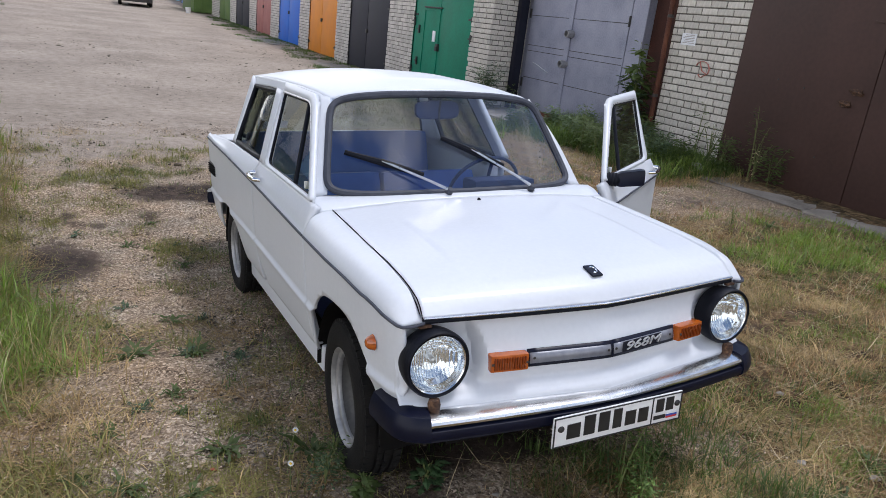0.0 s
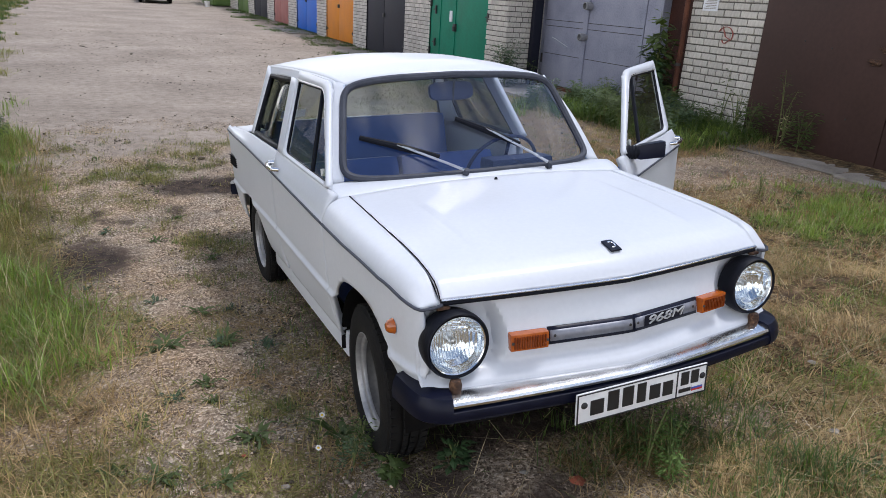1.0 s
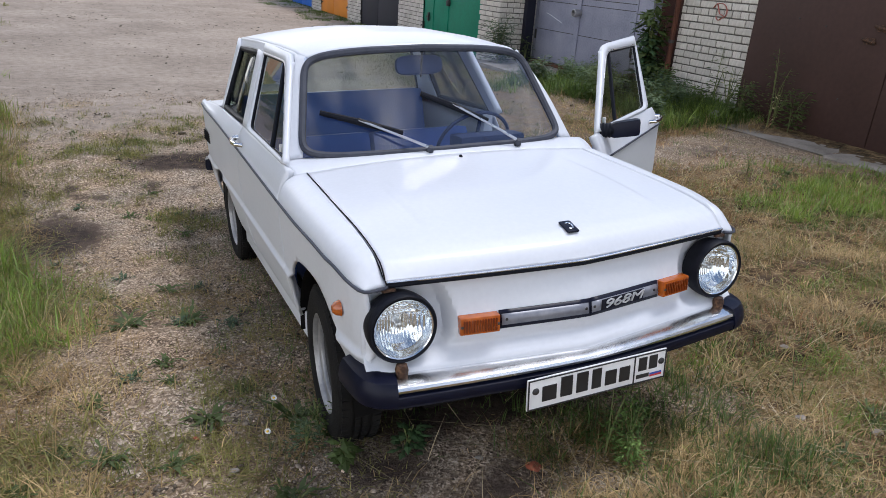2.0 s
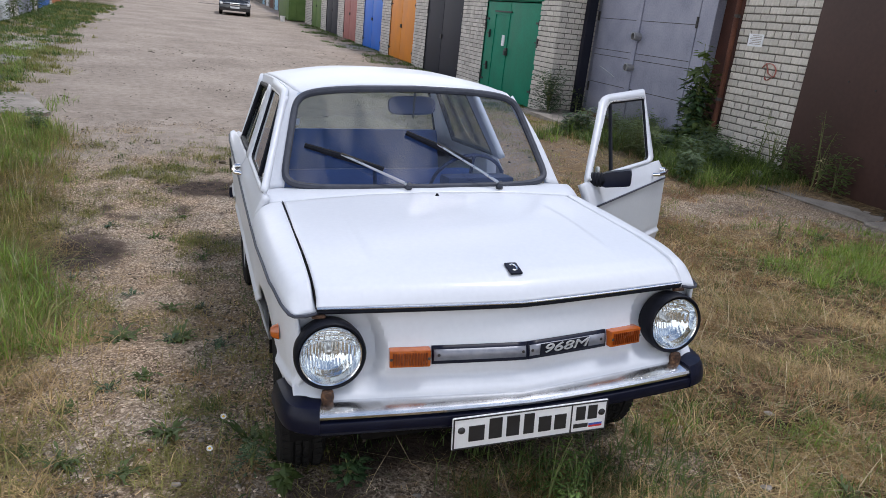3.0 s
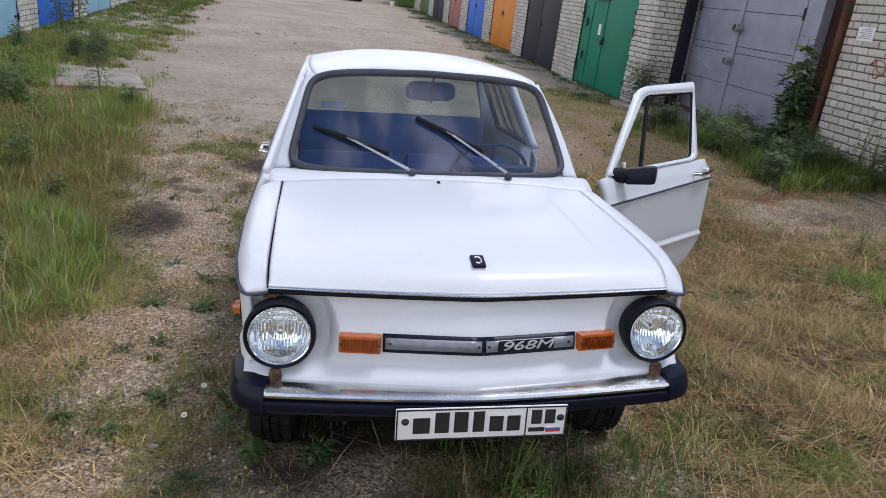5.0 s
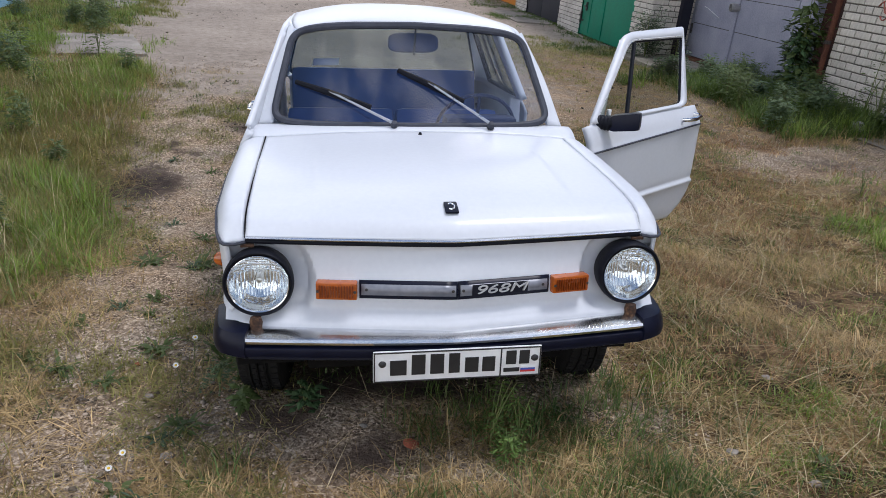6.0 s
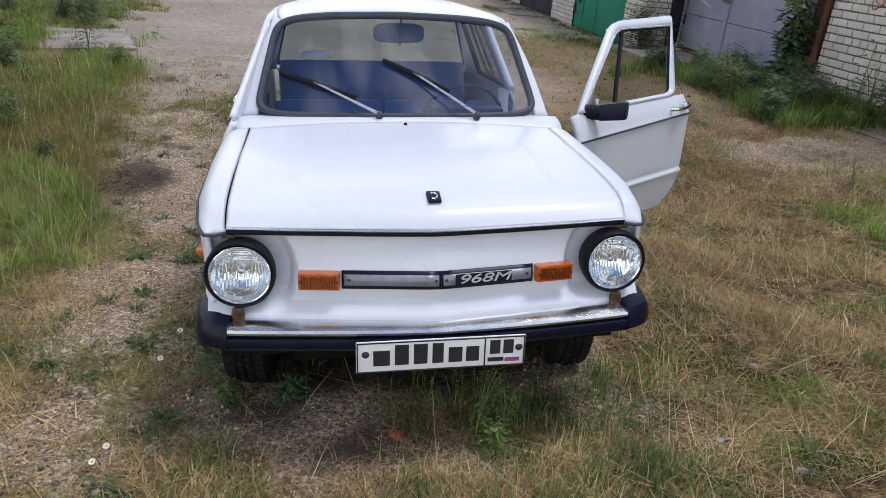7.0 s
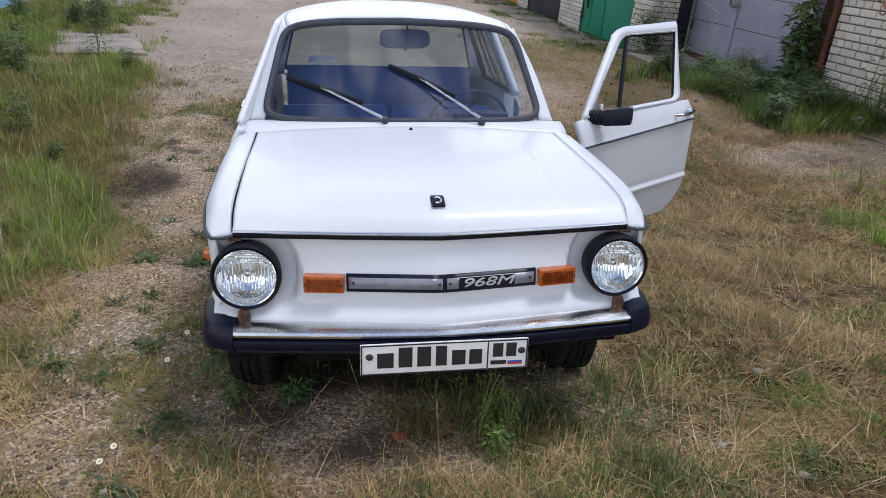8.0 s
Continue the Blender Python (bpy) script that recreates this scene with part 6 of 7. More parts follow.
def scatter(name, label, mat, pts, sizes, seed):
    """Many small stones as one joined mesh."""
    rng = np.random.default_rng(seed)
    bm = bmesh.new()
    bmesh.ops.create_icosphere(bm, subdivisions=1, radius=1)
    v0 = np.array([v.co[:] for v in bm.verts])
    f0 = np.array([[v.index for v in f.verts] for f in bm.faces])
    bm.free()
    n = len(pts)
    v = np.repeat(v0[None], n, 0) * (1 + rng.uniform(-0.25, 0.25, (n, len(v0), 1)))
    v *= (sizes[:, None] * np.stack([rng.uniform(0.7, 1.3, n), rng.uniform(0.7, 1.3, n), rng.uniform(0.35, 0.7, n)], -1))[:, None, :]
    v += pts[:, None, :]
    f = (f0[None] + (np.arange(n) * len(v0))[:, None, None]).reshape(-1, 3)
    me = bpy.data.meshes.new(name)
    me.from_pydata(v.reshape(-1, 3).tolist(), [], f.tolist())
    me.shade_smooth()
    me.materials.append(mat)
    return tagged(new(name, me), label, "gravel", kind="stuff")


rng = np.random.default_rng(11)
n = 46000
px, py = rng.uniform(-2.6, 1.0, n), rng.uniform(-0.9, 7.5, n)
keep = (ripple(px, py, 1.1) + rng.normal(0, 0.6, n) > -0.3) & ~((np.abs(px) < 0.55) & (py > 0.6) & (py < 3.3))
px, py = px[keep], py[keep]
clean = np.maximum(blot(px, py, -1.82, 3.3, 0.45, 0.5), blot(px, py, -0.75, 4.75, 0.7, 0.36)) + blot(px, py, -0.22, -0.02, 0.28, 0.2) < 0.35
px, py = px[clean], py[clean]
n2 = 5200
qx, qy = rng.uniform(-3.0, 4.2, n2), rng.uniform(5.5, 22, n2)
keep2 = ripple(qx, qy, 1.7) + rng.normal(0, 0.7, n2) > 0.5
qx, qy = qx[keep2], qy[keep2]
scatter("lane_clods", "scattered dark clods and leaf litter on the lane", clod_mat, np.stack([qx, qy, height_np(qx, qy)], -1), rng.gamma(1.3, 0.005, len(qx)) + 0.0035, 13)
scatter("gravel", "loose grey-brown gravel over the yard soil", pebble_mat, np.stack([px, py, height_np(px, py) + 0.003], -1), np.minimum(rng.gamma(1.2, 0.0018, len(px)) + 0.0022, 0.009), 12)
bx, by = rng.uniform(-2.3, -0.7, 150), rng.uniform(-0.6, 4.5, 150)
scatter("coarse_gravel", "larger pale stones lying in the gravel", pebble_mat, np.stack([bx, by, height_np(bx, by) + 0.003], -1), rng.gamma(1.5, 0.0022, 150) + 0.005, 14)

ux, uy = rng.uniform(-2.3, -0.55, 16000), rng.uniform(-0.5, 6.4, 16000)
spill = np.maximum(blot(ux, uy, -1.82, 3.3, 0.4, 0.46), blot(ux, uy, -0.75, 4.75, 0.6, 0.3))
near_car = 0.5 * np.exp(-((ux + 0.85) / 0.3) ** 2) * (uy > 0.3) * (uy < 4.0)
scraps = ripple(ux, uy, 0.42) + 0.7 * ripple(uy, ux, 0.2) + 0.4 * ripple(ux + 4, uy, 0.11)
lie = rng.uniform(0, 1, 16000) < 0.5 / (1 + np.exp(-(scraps - 1.0) / 0.16)) + 0.6 * spill + 0.3 * near_car + 0.45 / (1 + np.exp(-(ripple(ux, uy, 0.5) - 0.8) / 0.12))
ux, uy = ux[lie], uy[lie]
scatter("leaf_litter", "dark crumbs and dead leaf litter on the gravel", clod_mat, np.stack([ux, uy, height_np(ux, uy) + 0.003], -1), np.minimum(rng.gamma(1.3, 0.0022, len(ux)) + 0.003, 0.011), 15)

# ---- grass ----


def blades(name, label, mat, x, y, tall, width, lean, seed, droop=0.5, comb=0.0):
    """Grass as curved blades: root pair, middle pair, tip."""
    r = np.random.default_rng(seed)
    n = len(x)
    tall = tall * r.uniform(0.55, 1.25, n)
    a = r.uniform(0, 2 * np.pi, n)
    if comb:
        a = 2.6 * ripple(x + 7, y - 4, 1.6) + r.normal(0, comb, n)
    d = np.stack([np.cos(a), np.sin(a), np.zeros(n)], -1)
    s = np.stack([-np.sin(a), np.cos(a), np.zeros(n)], -1) * (width * r.uniform(0.6, 1.4, n))[:, None]
    ln = lean * r.uniform(0.2, 1.6, n)
    root = np.stack([x, y, height_np(x, y) - 0.006], -1)
    up = np.array([0, 0, 1.0])
    mid = root + d * (tall * ln * 0.4)[:, None] + up * (tall * 0.6 * np.maximum(0.08, 1 - 0.45 * ln))[:, None]
    tip = root + d * (tall * ln)[:, None] + up * (tall * np.maximum(0.06, 1 - droop * ln))[:, None]
    v = np.stack([root - s, root + s, mid - s * 0.75, mid + s * 0.75, tip], 1)
    f = np.array([[0, 1, 3], [0, 3, 2], [2, 3, 4]])[None] + (np.arange(n) * 5)[:, None, None]
    me = bpy.data.meshes.new(name)
    me.vertices.add(n * 5)
    me.vertices.foreach_set("co", v.astype(np.float32).ravel())
    me.loops.add(n * 9)
    me.loops.foreach_set("vertex_index", f.astype(np.int32).ravel())
    me.polygons.add(n * 3)
    me.polygons.foreach_set("loop_start", np.arange(0, n * 9, 3, dtype=np.int32))
    me.update(calc_edges=True)
    me.materials.append(mat)
    return tagged(new(name, me), label, "grass", kind="stuff")


def sown(n, x0, x1, y0, y1, density, seed):
    """Points in a rectangle, kept by a density of 0 to 1."""
    r = np.random.default_rng(seed)
    x, y = r.uniform(x0, x1, n), r.uniform(y0, y1, n)
    k = r.uniform(0, 1, n) < density(x, y)
    return x[k], y[k]


def tufts(n, per, wide, x0, x1, y0, y1, density, seed):
    """Blades gathered in tufts of about that many and that width."""
    cx, cy = sown(n, x0, x1, y0, y1, density, seed)
    r = np.random.default_rng(seed + 500)
    k = r.poisson(per * r.uniform(0.3, 1.6, len(cx)))
    w = np.repeat(wide * r.uniform(0.5, 1.5, len(cx)), k)
    return np.repeat(cx, k) + w * r.normal(0, 1, len(w)), np.repeat(cy, k) + w * r.normal(0, 1, len(w))


def sig(v, s):
    return 1 / (1 + np.exp(np.clip(-v / s, -50, 50)))


def off_car(x, y):
    """0 under the middle of the car and under the wheels."""
    under = (np.abs(x) < 0.74) & (y > 0.38) & (y < 3.5)
    return np.where(under, 0.0, 1.0)


def verge(x, y):
    """Left verge: 1 inside the grass."""
    return sig(np.interp(y, EDGE_Y, EDGE_X) + 0.10 * ripple(x, y, 0.7) - x, 0.06)


def clear_slabs(x, y):
    a = (np.abs(x + 3.35 + 0.32 * (y - 8.14)) < 0.6) & (np.abs(y - 8.14) < 0.95)
    b = (x > 4.9) & (x < 5.5) & (y < 4.3)
    c = (x > 4.65) & (y > 7.2) & (y < 10)
    return np.where(a | b | c, 0.04, 1.0)


G = grass_green
NEAR = lambda y: sig(2.9 - y, 0.35)
# the left verge: fresh and long at its near end, straw-mixed in the middle, darker beyond
x, y = tufts(900, 46, 0.05, -3.6, -1.5, 1.2, 3.4, lambda x, y: verge(x, y) * NEAR(y) * sig(y - 1.45, 0.1), 21)
x, y = x[::3], y[::3]
blades("verge_grass", "long fresh green grass of the verge", grass_fresh, x, y, 0.20 + 0.05 * ripple(x, y, 0.6), 0.003, 0.9, 22, 0.45)
x, y = tufts(2600, 26, 0.06, -5.2, -1.6, 1.0, 7.6, lambda x, y: verge(x, y) * (0.25 + 0.75 * sig(ripple(x, y, 0.55), 0.25)) * clear_slabs(x, y), 61)
blades("verge_mixed_grass", "olive green grass mixed through the verge", grass_olive, x, y, 0.15 + 0.04 * ripple(x, y, 1.5), 0.0026, 0.9, 62, 0.5)
x, y = tufts(1100, 30, 0.07, -5.2, -1.8, 4.2, 8.6, lambda x, y: verge(x, y) * sig(y - 5.0 + 0.5 * ripple(x, y, 1.0), 0.3) * clear_slabs(x, y), 63)
blades("verge_far_grass", "green grass round the sunken slab", grass_fresh, x, y, 0.15 + 0.04 * ripple(x, y, 1.5), 0.0032, 0.7, 64)
x, y = tufts(1400, 24, 0.06, -5.2, -1.5, 1.4, 6.5, lambda x, y: verge(x, y) * sig(ripple(y, x, 0.8), 0.25) * clear_slabs(x, y), 65)
blades("verge_green_tufts", "green tufts in the verge", grass_fresh, x, y, 0.17, 0.003, 0.7, 66)
x, y = tufts(2800, 16, 0.09, -5.2, -1.3, 0.0, 7.2, lambda x, y: np.maximum(verge(x, y), verge(x - 0.25, y) * 0.5) * (0.25 + 0.75 * sig(ripple(x + 2, y, 0.9), 0.25)) * clear_slabs(x, y), 23)
blades("verge_straw", "dry yellow stalks among the verge grass", grass_dry, x, y, 0.17, 0.0018, 1.3, 24, 0.55, 1.2)
x, y = tufts(3600, 24, 0.07, -3.9, -1.5, 1.0, 6.0, lambda x, y: verge(x, y) * sig(y - 1.7, 0.3) * (0.3 + 0.7 * sig(ripple(x - 4, y, 0.7), 0.3)), 95)
blades("verge_tangle", "tangled yellow-green grass of the verge", grass_olive, x, y, 0.17, 0.0024, 1.3, 96, 0.5, 1.4)
x, y = tufts(1500, 18, 0.08, -3.9, -1.5, 1.0, 6.0, lambda x, y: verge(x, y) * sig(y - 1.5, 0.3), 97)
blades("verge_hay", "bleached grass lying over the verge", grass_dry, x, y, 0.16, 0.0018, 1.7, 98, 0.5, 1.4)
edge_band = lambda x, y: sig(-1.64 - x + 0.15 * ripple(x, y, 0.5), 0.08) * sig(2.0 - y, 0.2)
x, y = tufts(1500, 18, 0.07, -2.6, -1.3, -0.4, 2.2, lambda x, y: edge_band(x, y) * (0.3 + 0.7 * sig(ripple(x, y, 0.5), 0.25)), 123)
blades("edge_straw", "dry straw along the edge of the verge", grass_dry, x, y, 0.14, 0.0019, 1.7, 124, 0.52)
x, y = tufts(900, 18, 0.06, -2.6, -1.3, -0.4, 2.2, lambda x, y: edge_band(x, y) * sig(ripple(y, x, 0.5), 0.25), 125)
blades("edge_grass", "olive grass along the edge of the verge", grass_olive, x, y, 0.13, 0.0021, 1.2, 126, 0.5)
x, y = sown(900, -3.6, -1.7, 1.0, 6.0, lambda x, y: verge(x, y), 67)
blades("verge_stalks", "tall thin dry seed stalks standing in the verge", dry_stem, x, y, 0.36, 0.0013, 0.5, 68, 0.4)
x, y = tufts(6000, 26, 0.055, -7.5, -2.6, 8.0, 40, lambda x, y: sig(np.interp(y, EDGE_Y, EDGE_X) - 0.15 + 0.3 * ripple(x, y, 2.0) - x, 0.10) * (0.2 + 0.8 * sig(ripple(x, y, 1.3), 0.3)) * clear_slabs(x, y), 25)
blades("lane_side_grass", "unkempt grass along the far garages", G, x, y, 0.075 + 0.0022 * y, 0.004 + 0.00012 * y, 0.9, 26)
x, y = tufts(3000, 20, 0.06, -7.5, -2.6, 8.0, 40, lambda x, y: sig(np.interp(y, EDGE_Y, EDGE_X) - 0.05 + 0.3 * ripple(x, y, 2.0) - x, 0.12) * sig(ripple(y, x, 1.1), 0.3) * clear_slabs(x, y), 27)
blades("lane_side_straw", "yellowed grass along the far garages", grass_olive, x, y, 0.07 + 0.0022 * y, 0.004 + 0.00012 * y, 0.9, 28)

x, y = tufts(3400, 24, 0.07, -7.0, -2.2, 8.7, 16, lambda x, y: sig(np.interp(y, EDGE_Y, EDGE_X) + 0.2 * ripple(x, y, 1.2) - x, 0.1) * (0.45 + 0.55 * sig(ripple(x, y, 0.8), 0.3)) * clear_slabs(x, y) * np.where((x < -4.0) & (x > -5.6) & (y > 12.6) & (y < 13.8), 0.1, 1) * np.where((x < -4.2) & (x > -5.8) & (y > 15), 0.1, 1), 127)
blades("far_verge_mat", "low olive grass covering the far verge", grass_olive, x, y, 0.11, 0.0042, 1.2, 128, 0.5)
x, y = tufts(1500, 24, 0.07, -7.0, -2.4, 8.7, 16, lambda x, y: sig(np.interp(y, EDGE_Y, EDGE_X) - 0.1 + 0.2 * ripple(x, y, 1.2) - x, 0.1) * sig(ripple(y, x, 0.9), 0.3) * clear_slabs(x, y), 129)
blades("far_verge_fresh", "fresh grass tufts in the far verge", grass_fresh, x, y, 0.15, 0.0042, 1.0, 130, 0.5)


def straw_field(x, y):
    bare = np.maximum(blot(x, y, 4.0, 3.6, 1.0, 0.9), blot(x, y, 4.75, 3.3, 0.5, 1.2))
    bare = np.maximum(bare, np.maximum(blot(x, y, 1.98, 0.95, 0.2, 0.13), blot(x, y, 2.5, 1.05, 0.24, 0.12)))
    return sig(x - 0.8 + 0.2 * ripple(x, y, 0.8), 0.1) * (1 - 0.9 * bare) * sig(4.6 - y + 0.5 * ripple(x, y, 1.2), 0.3) * off_car(x, y)


# straw on the right and in front: short and trampled flat, every way across itself
x, y = tufts(6400, 13, 0.08, 0.55, 4.7, -1.3, 5.2, lambda x, y: straw_field(x, y) * (0.22 + 0.78 * sig(ripple(x, y, 0.7) + 0.05, 0.2)), 31)
blades("straw", "trampled dry yellow grass", grass_dry, x, y, 0.10, 0.0022, 2.1, 32, 0.6, 1.1)
x, y = tufts(3200, 15, 0.07, 0.55, 4.7, -1.3, 5.2, lambda x, y: straw_field(x, y) * (0.15 + 0.85 * sig(ripple(y, x, 0.75) - 0.1, 0.25)), 69)
blades("olive_mat", "flattened olive green grass in the straw", grass_olive, x, y, 0.085, 0.0024, 1.5, 70, 0.58)
x, y = tufts(4600, 20, 0.05, 0.55, 4.6, -1.3, 5.6, lambda x, y: sig(x - 0.8, 0.12) * straw_field(x, y) * sig(ripple(x, y, 0.9) - 0.2, 0.15) * off_car(x, y) + 0.03 * (x > 0.8), 33)
blades("short_grass", "short green grass among the straw", G, x, y, 0.065, 0.0018, 0.9, 34)
x, y = tufts(4600, 15, 0.07, 0.55, 2.9, -1.2, 2.6, lambda x, y: straw_field(x, y) * np.maximum(0.25 + 0.75 * sig(ripple(x + 5, y, 0.5), 0.25), blot(x, y, 1.5, -0.5, 0.4, 0.25)), 87)
blades("fine_straw", "fine matted dry grass", grass_dry, x, y, 0.08, 0.0017, 2.3, 88, 0.55, 1.2)
x, y = tufts(2400, 14, 0.06, 0.55, 2.9, -1.2, 2.6, lambda x, y: straw_field(x, y) * (0.2 + 0.8 * sig(ripple(y + 5, x, 0.5), 0.25)), 89)
blades("fine_olive", "fine matted olive grass", grass_olive, x, y, 0.06, 0.0013, 1.8, 90, 0.55)
x, y = tufts(6200, 15, 0.07, 0.55, 4.4, -1.3, 4.4, lambda x, y: straw_field(x, y) * sig(ripple(x + 9, y, 0.9) + 0.4 * ripple(y, x, 0.4) - 0.1, 0.2), 99)
blades("tawny_straw", "reddish brown withered grass in the straw", grass_tawny, x, y, 0.08, 0.0021, 2.0, 100, 0.58)
FRESH = ((0.52, -0.24, 0.16, 0.13), (0.91, -0.35, 0.13, 0.1), (1.26, -0.25, 0.13, 0.1), (1.5, 0.15, 0.14, 0.12), (2.2, 0.75, 0.2, 0.12), (1.7, -0.1, 0.16, 0.1), (2.6, 0.55, 0.2, 0.12), (0.95, 0.35, 0.14, 0.1))
x, y = tufts(2600, 16, 0.04, 0.3, 2.9, -0.7, 1.2, lambda x, y: sum(blot(x + 0.06 * ripple(x, y, 0.2), y, *f) for f in FRESH) * 0.75, 121)
blades("fresh_patches", "fresh green grass in small patches", grass_fresh, x, y, 0.06, 0.0017, 0.9, 122, 0.5)
x, y = sown(8200, 0.6, 4.4, -1.3, 4.6, lambda x, y: straw_field(x, y) * (0.2 + 0.8 * sig(ripple(x - 3, y, 0.6), 0.25)), 85)
blades("lying_stalks", "long dry stalks lying criss-cross on the trampled grass", dry_stem, x, y, 0.18, 0.0015, 3.2, 86, 0.30)
x, y = tufts(3000, 14, 0.09, -3.5, 5.0, -4.5, -1.2, lambda x, y: (0.2 + 0.8 * sig(ripple(x, y, 0.8), 0.25)) * (0.25 + 0.75 * sig(x - 0.3 + 0.3 * ripple(x, y, 1.5), 0.3)), 81)
blades("front_straw", "dry grass of the yard before the car", grass_dry, x, y, 0.09, 0.0018, 1.9, 82, 0.58)
x, y = tufts(1600, 14, 0.09, -3.5, 5.0, -4.5, -0.9, lambda x, y: sig(ripple(y, x, 0.9) - 0.1, 0.25) * np.where(np.abs(x) < 0.9, 0.5, 1), 83)
blades("front_grass", "patchy green grass of the yard before the car", grass_olive, x, y, 0.10, 0.0023, 1.2, 84)
patch = lambda x, y: 1 - np.minimum(1, 1.3 * blot(x, y, -0.24, 0.0, 0.24, 0.17))
x, y = tufts(3600, 15, 0.05, -1.1, 1.0, -1.1, 0.6, lambda x, y: sig(ripple(x, y, 0.55) + 0.5 * ripple(y, x, 1.2) + 0.1, 0.2) * patch(x, y) * sig(x + 0.75 + 0.2 * ripple(x, y, 0.6), 0.12) * sig(0.16 - y + 0.1 * ripple(x, y, 0.4), 0.05), 35)
blades("bumper_straw", "dry tangled grass under the bumper", grass_dry, x, y, 0.105, 0.0015, 1.7, 36, 0.58)
x, y = tufts(1150, 20, 0.045, -0.95, 1.1, -0.9, 0.9, lambda x, y: np.maximum(sig(ripple(x, y, 0.45) - 0.5, 0.15), np.maximum(0.9 * blot(x, y, 0.25, 0.12, 0.4, 0.22), 0.5 * blot(x, y, -0.42, 0.28, 0.25, 0.12))) * patch(x, y) * sig(0.24 - y + 0.1 * ripple(x, y, 0.4), 0.06) * (0.25 + 0.75 * sig(x + 0.05, 0.08)), 37)
blades("bumper_grass", "green grass growing under the bumper", G, x, y, 0.125, 0.002, 0.8, 38)
x, y = sown(9000, -0.74, 0.74, 0.35, 3.5, lambda x, y: 0.35 + 0.4 * sig(ripple(x, y, 0.6), 0.3), 39)
blades("shaded_grass", "thin grass in the shade of the car", G, x, y, 0.07, 0.002, 0.8, 40)
# along the near garages
WALLSIDE = lambda x, y: sig(x - 4.2 - 0.35 * ripple(x, y, 1.3) - 0.5 * np.maximum(0, 4.9 - y), 0.12)
x, y = tufts(1900, 30, 0.06, 3.4, 5.56, 4.3, 7.6, lambda x, y: WALLSIDE(x, y) * (0.4 + 0.6 * sig(ripple(x, y, 0.5), 0.3)), 41)
blades("wall_grass", "rank green grass at the foot of the brick pier", G, x, y, 0.24 + 0.06 * ripple(x, y, 0.9), 0.0036, 0.8, 42, 0.45)
x, y = tufts(420, 36, 0.05, 3.6, 5.5, 4.3, 7.2, lambda x, y: WALLSIDE(x, y) * sig(ripple(y, x, 0.7), 0.3), 71)
blades("wall_fresh_grass", "fresh long grass among the weeds", grass_fresh, x, y, 0.26, 0.0032, 0.9, 72, 0.42)
x, y = tufts(260, 26, 0.06, 3.3, 5.4, 3.9, 7.0, lambda x, y: WALLSIDE(x + 0.3, y), 73)
blades("wall_straw", "dry stalks at the edge of the weeds", grass_dry, x, y, 0.17, 0.0018, 1.2, 74)
x, y = tufts(1100, 40, 0.07, 3.0, 5.5, 0.6, 4.4, lambda x, y: np.maximum(blot(x, y, 3.9, 2.0, 0.55, 0.45), np.maximum(0.6 * blot(x, y, 4.5, 1.6, 0.4, 0.8), 0.9 * sig(x - 5.42, 0.04) * (y > 3.3))) * clear_slabs(x, y), 43)
blades("gate_grass", "green grass patch before the brown gate", grass_fresh, x, y, 0.12, 0.003, 0.9, 44)
x, y = tufts(3600, 20, 0.07, 2.6, 5.2, 9.4, 40, lambda x, y: np.maximum(sig(x - 4.75 - 0.25 * ripple(x, y, 1.5), 0.08), sig(ripple(x, y, 2.2) - 0.6, 0.12) * (x > 3.6) * 0.9), 45)
blades("row_grass", "grass tufts along the garage row", G, x, y, 0.09, 0.0045, 0.8, 46)
x, y = tufts(3200, 16, 0.07, 1.3, 5.0, 5.0, 12.5, lambda x, y: np.maximum(sig(ripple(x, y, 0.9) - 0.25, 0.15) * sig(x - 1.9, 0.3), 0.9 * sig(x - 2.6, 0.2) * sig(y - 9.4, 0.3) * sig(11.4 - y, 0.3)) * clear_slabs(x, y), 47)
blades("yard_grass", "sparse grass before the green door", grass_olive, x, y, 0.07, 0.003, 1.1, 48)
x, y = tufts(3400, 11, 0.06, -2.2, -0.5, -1.0, 2.6, lambda x, y: sig(ripple(x, y, 0.5) + 0.4 * ripple(y, x, 0.3) - 0.35 + 0.5 * sig(0.2 - y, 0.3), 0.2) * (1 - 0.7 * sig(y - 1.0, 0.3)) * patch(x, y), 91)
blades("corner_straw", "dry stalks and short straw over the gravel before the wheel", grass_dry, x, y, 0.065, 0.0017, 2.2, 92, 0.58)
x, y = tufts(3400, 12, 0.05, -2.2, -0.5, -1.0, 2.6, lambda x, y: sig(ripple(y, x, 0.5) - 0.4 + 0.45 * sig(0.3 - y, 0.3), 0.2) * (1 - 0.7 * sig(y - 1.0, 0.3)) * patch(x, y), 93)
blades("corner_grass", "short olive grass over the gravel before the wheel", grass_olive, x, y, 0.055, 0.0018, 1.3, 94, 0.55)
# mats and thin growth on the gravel


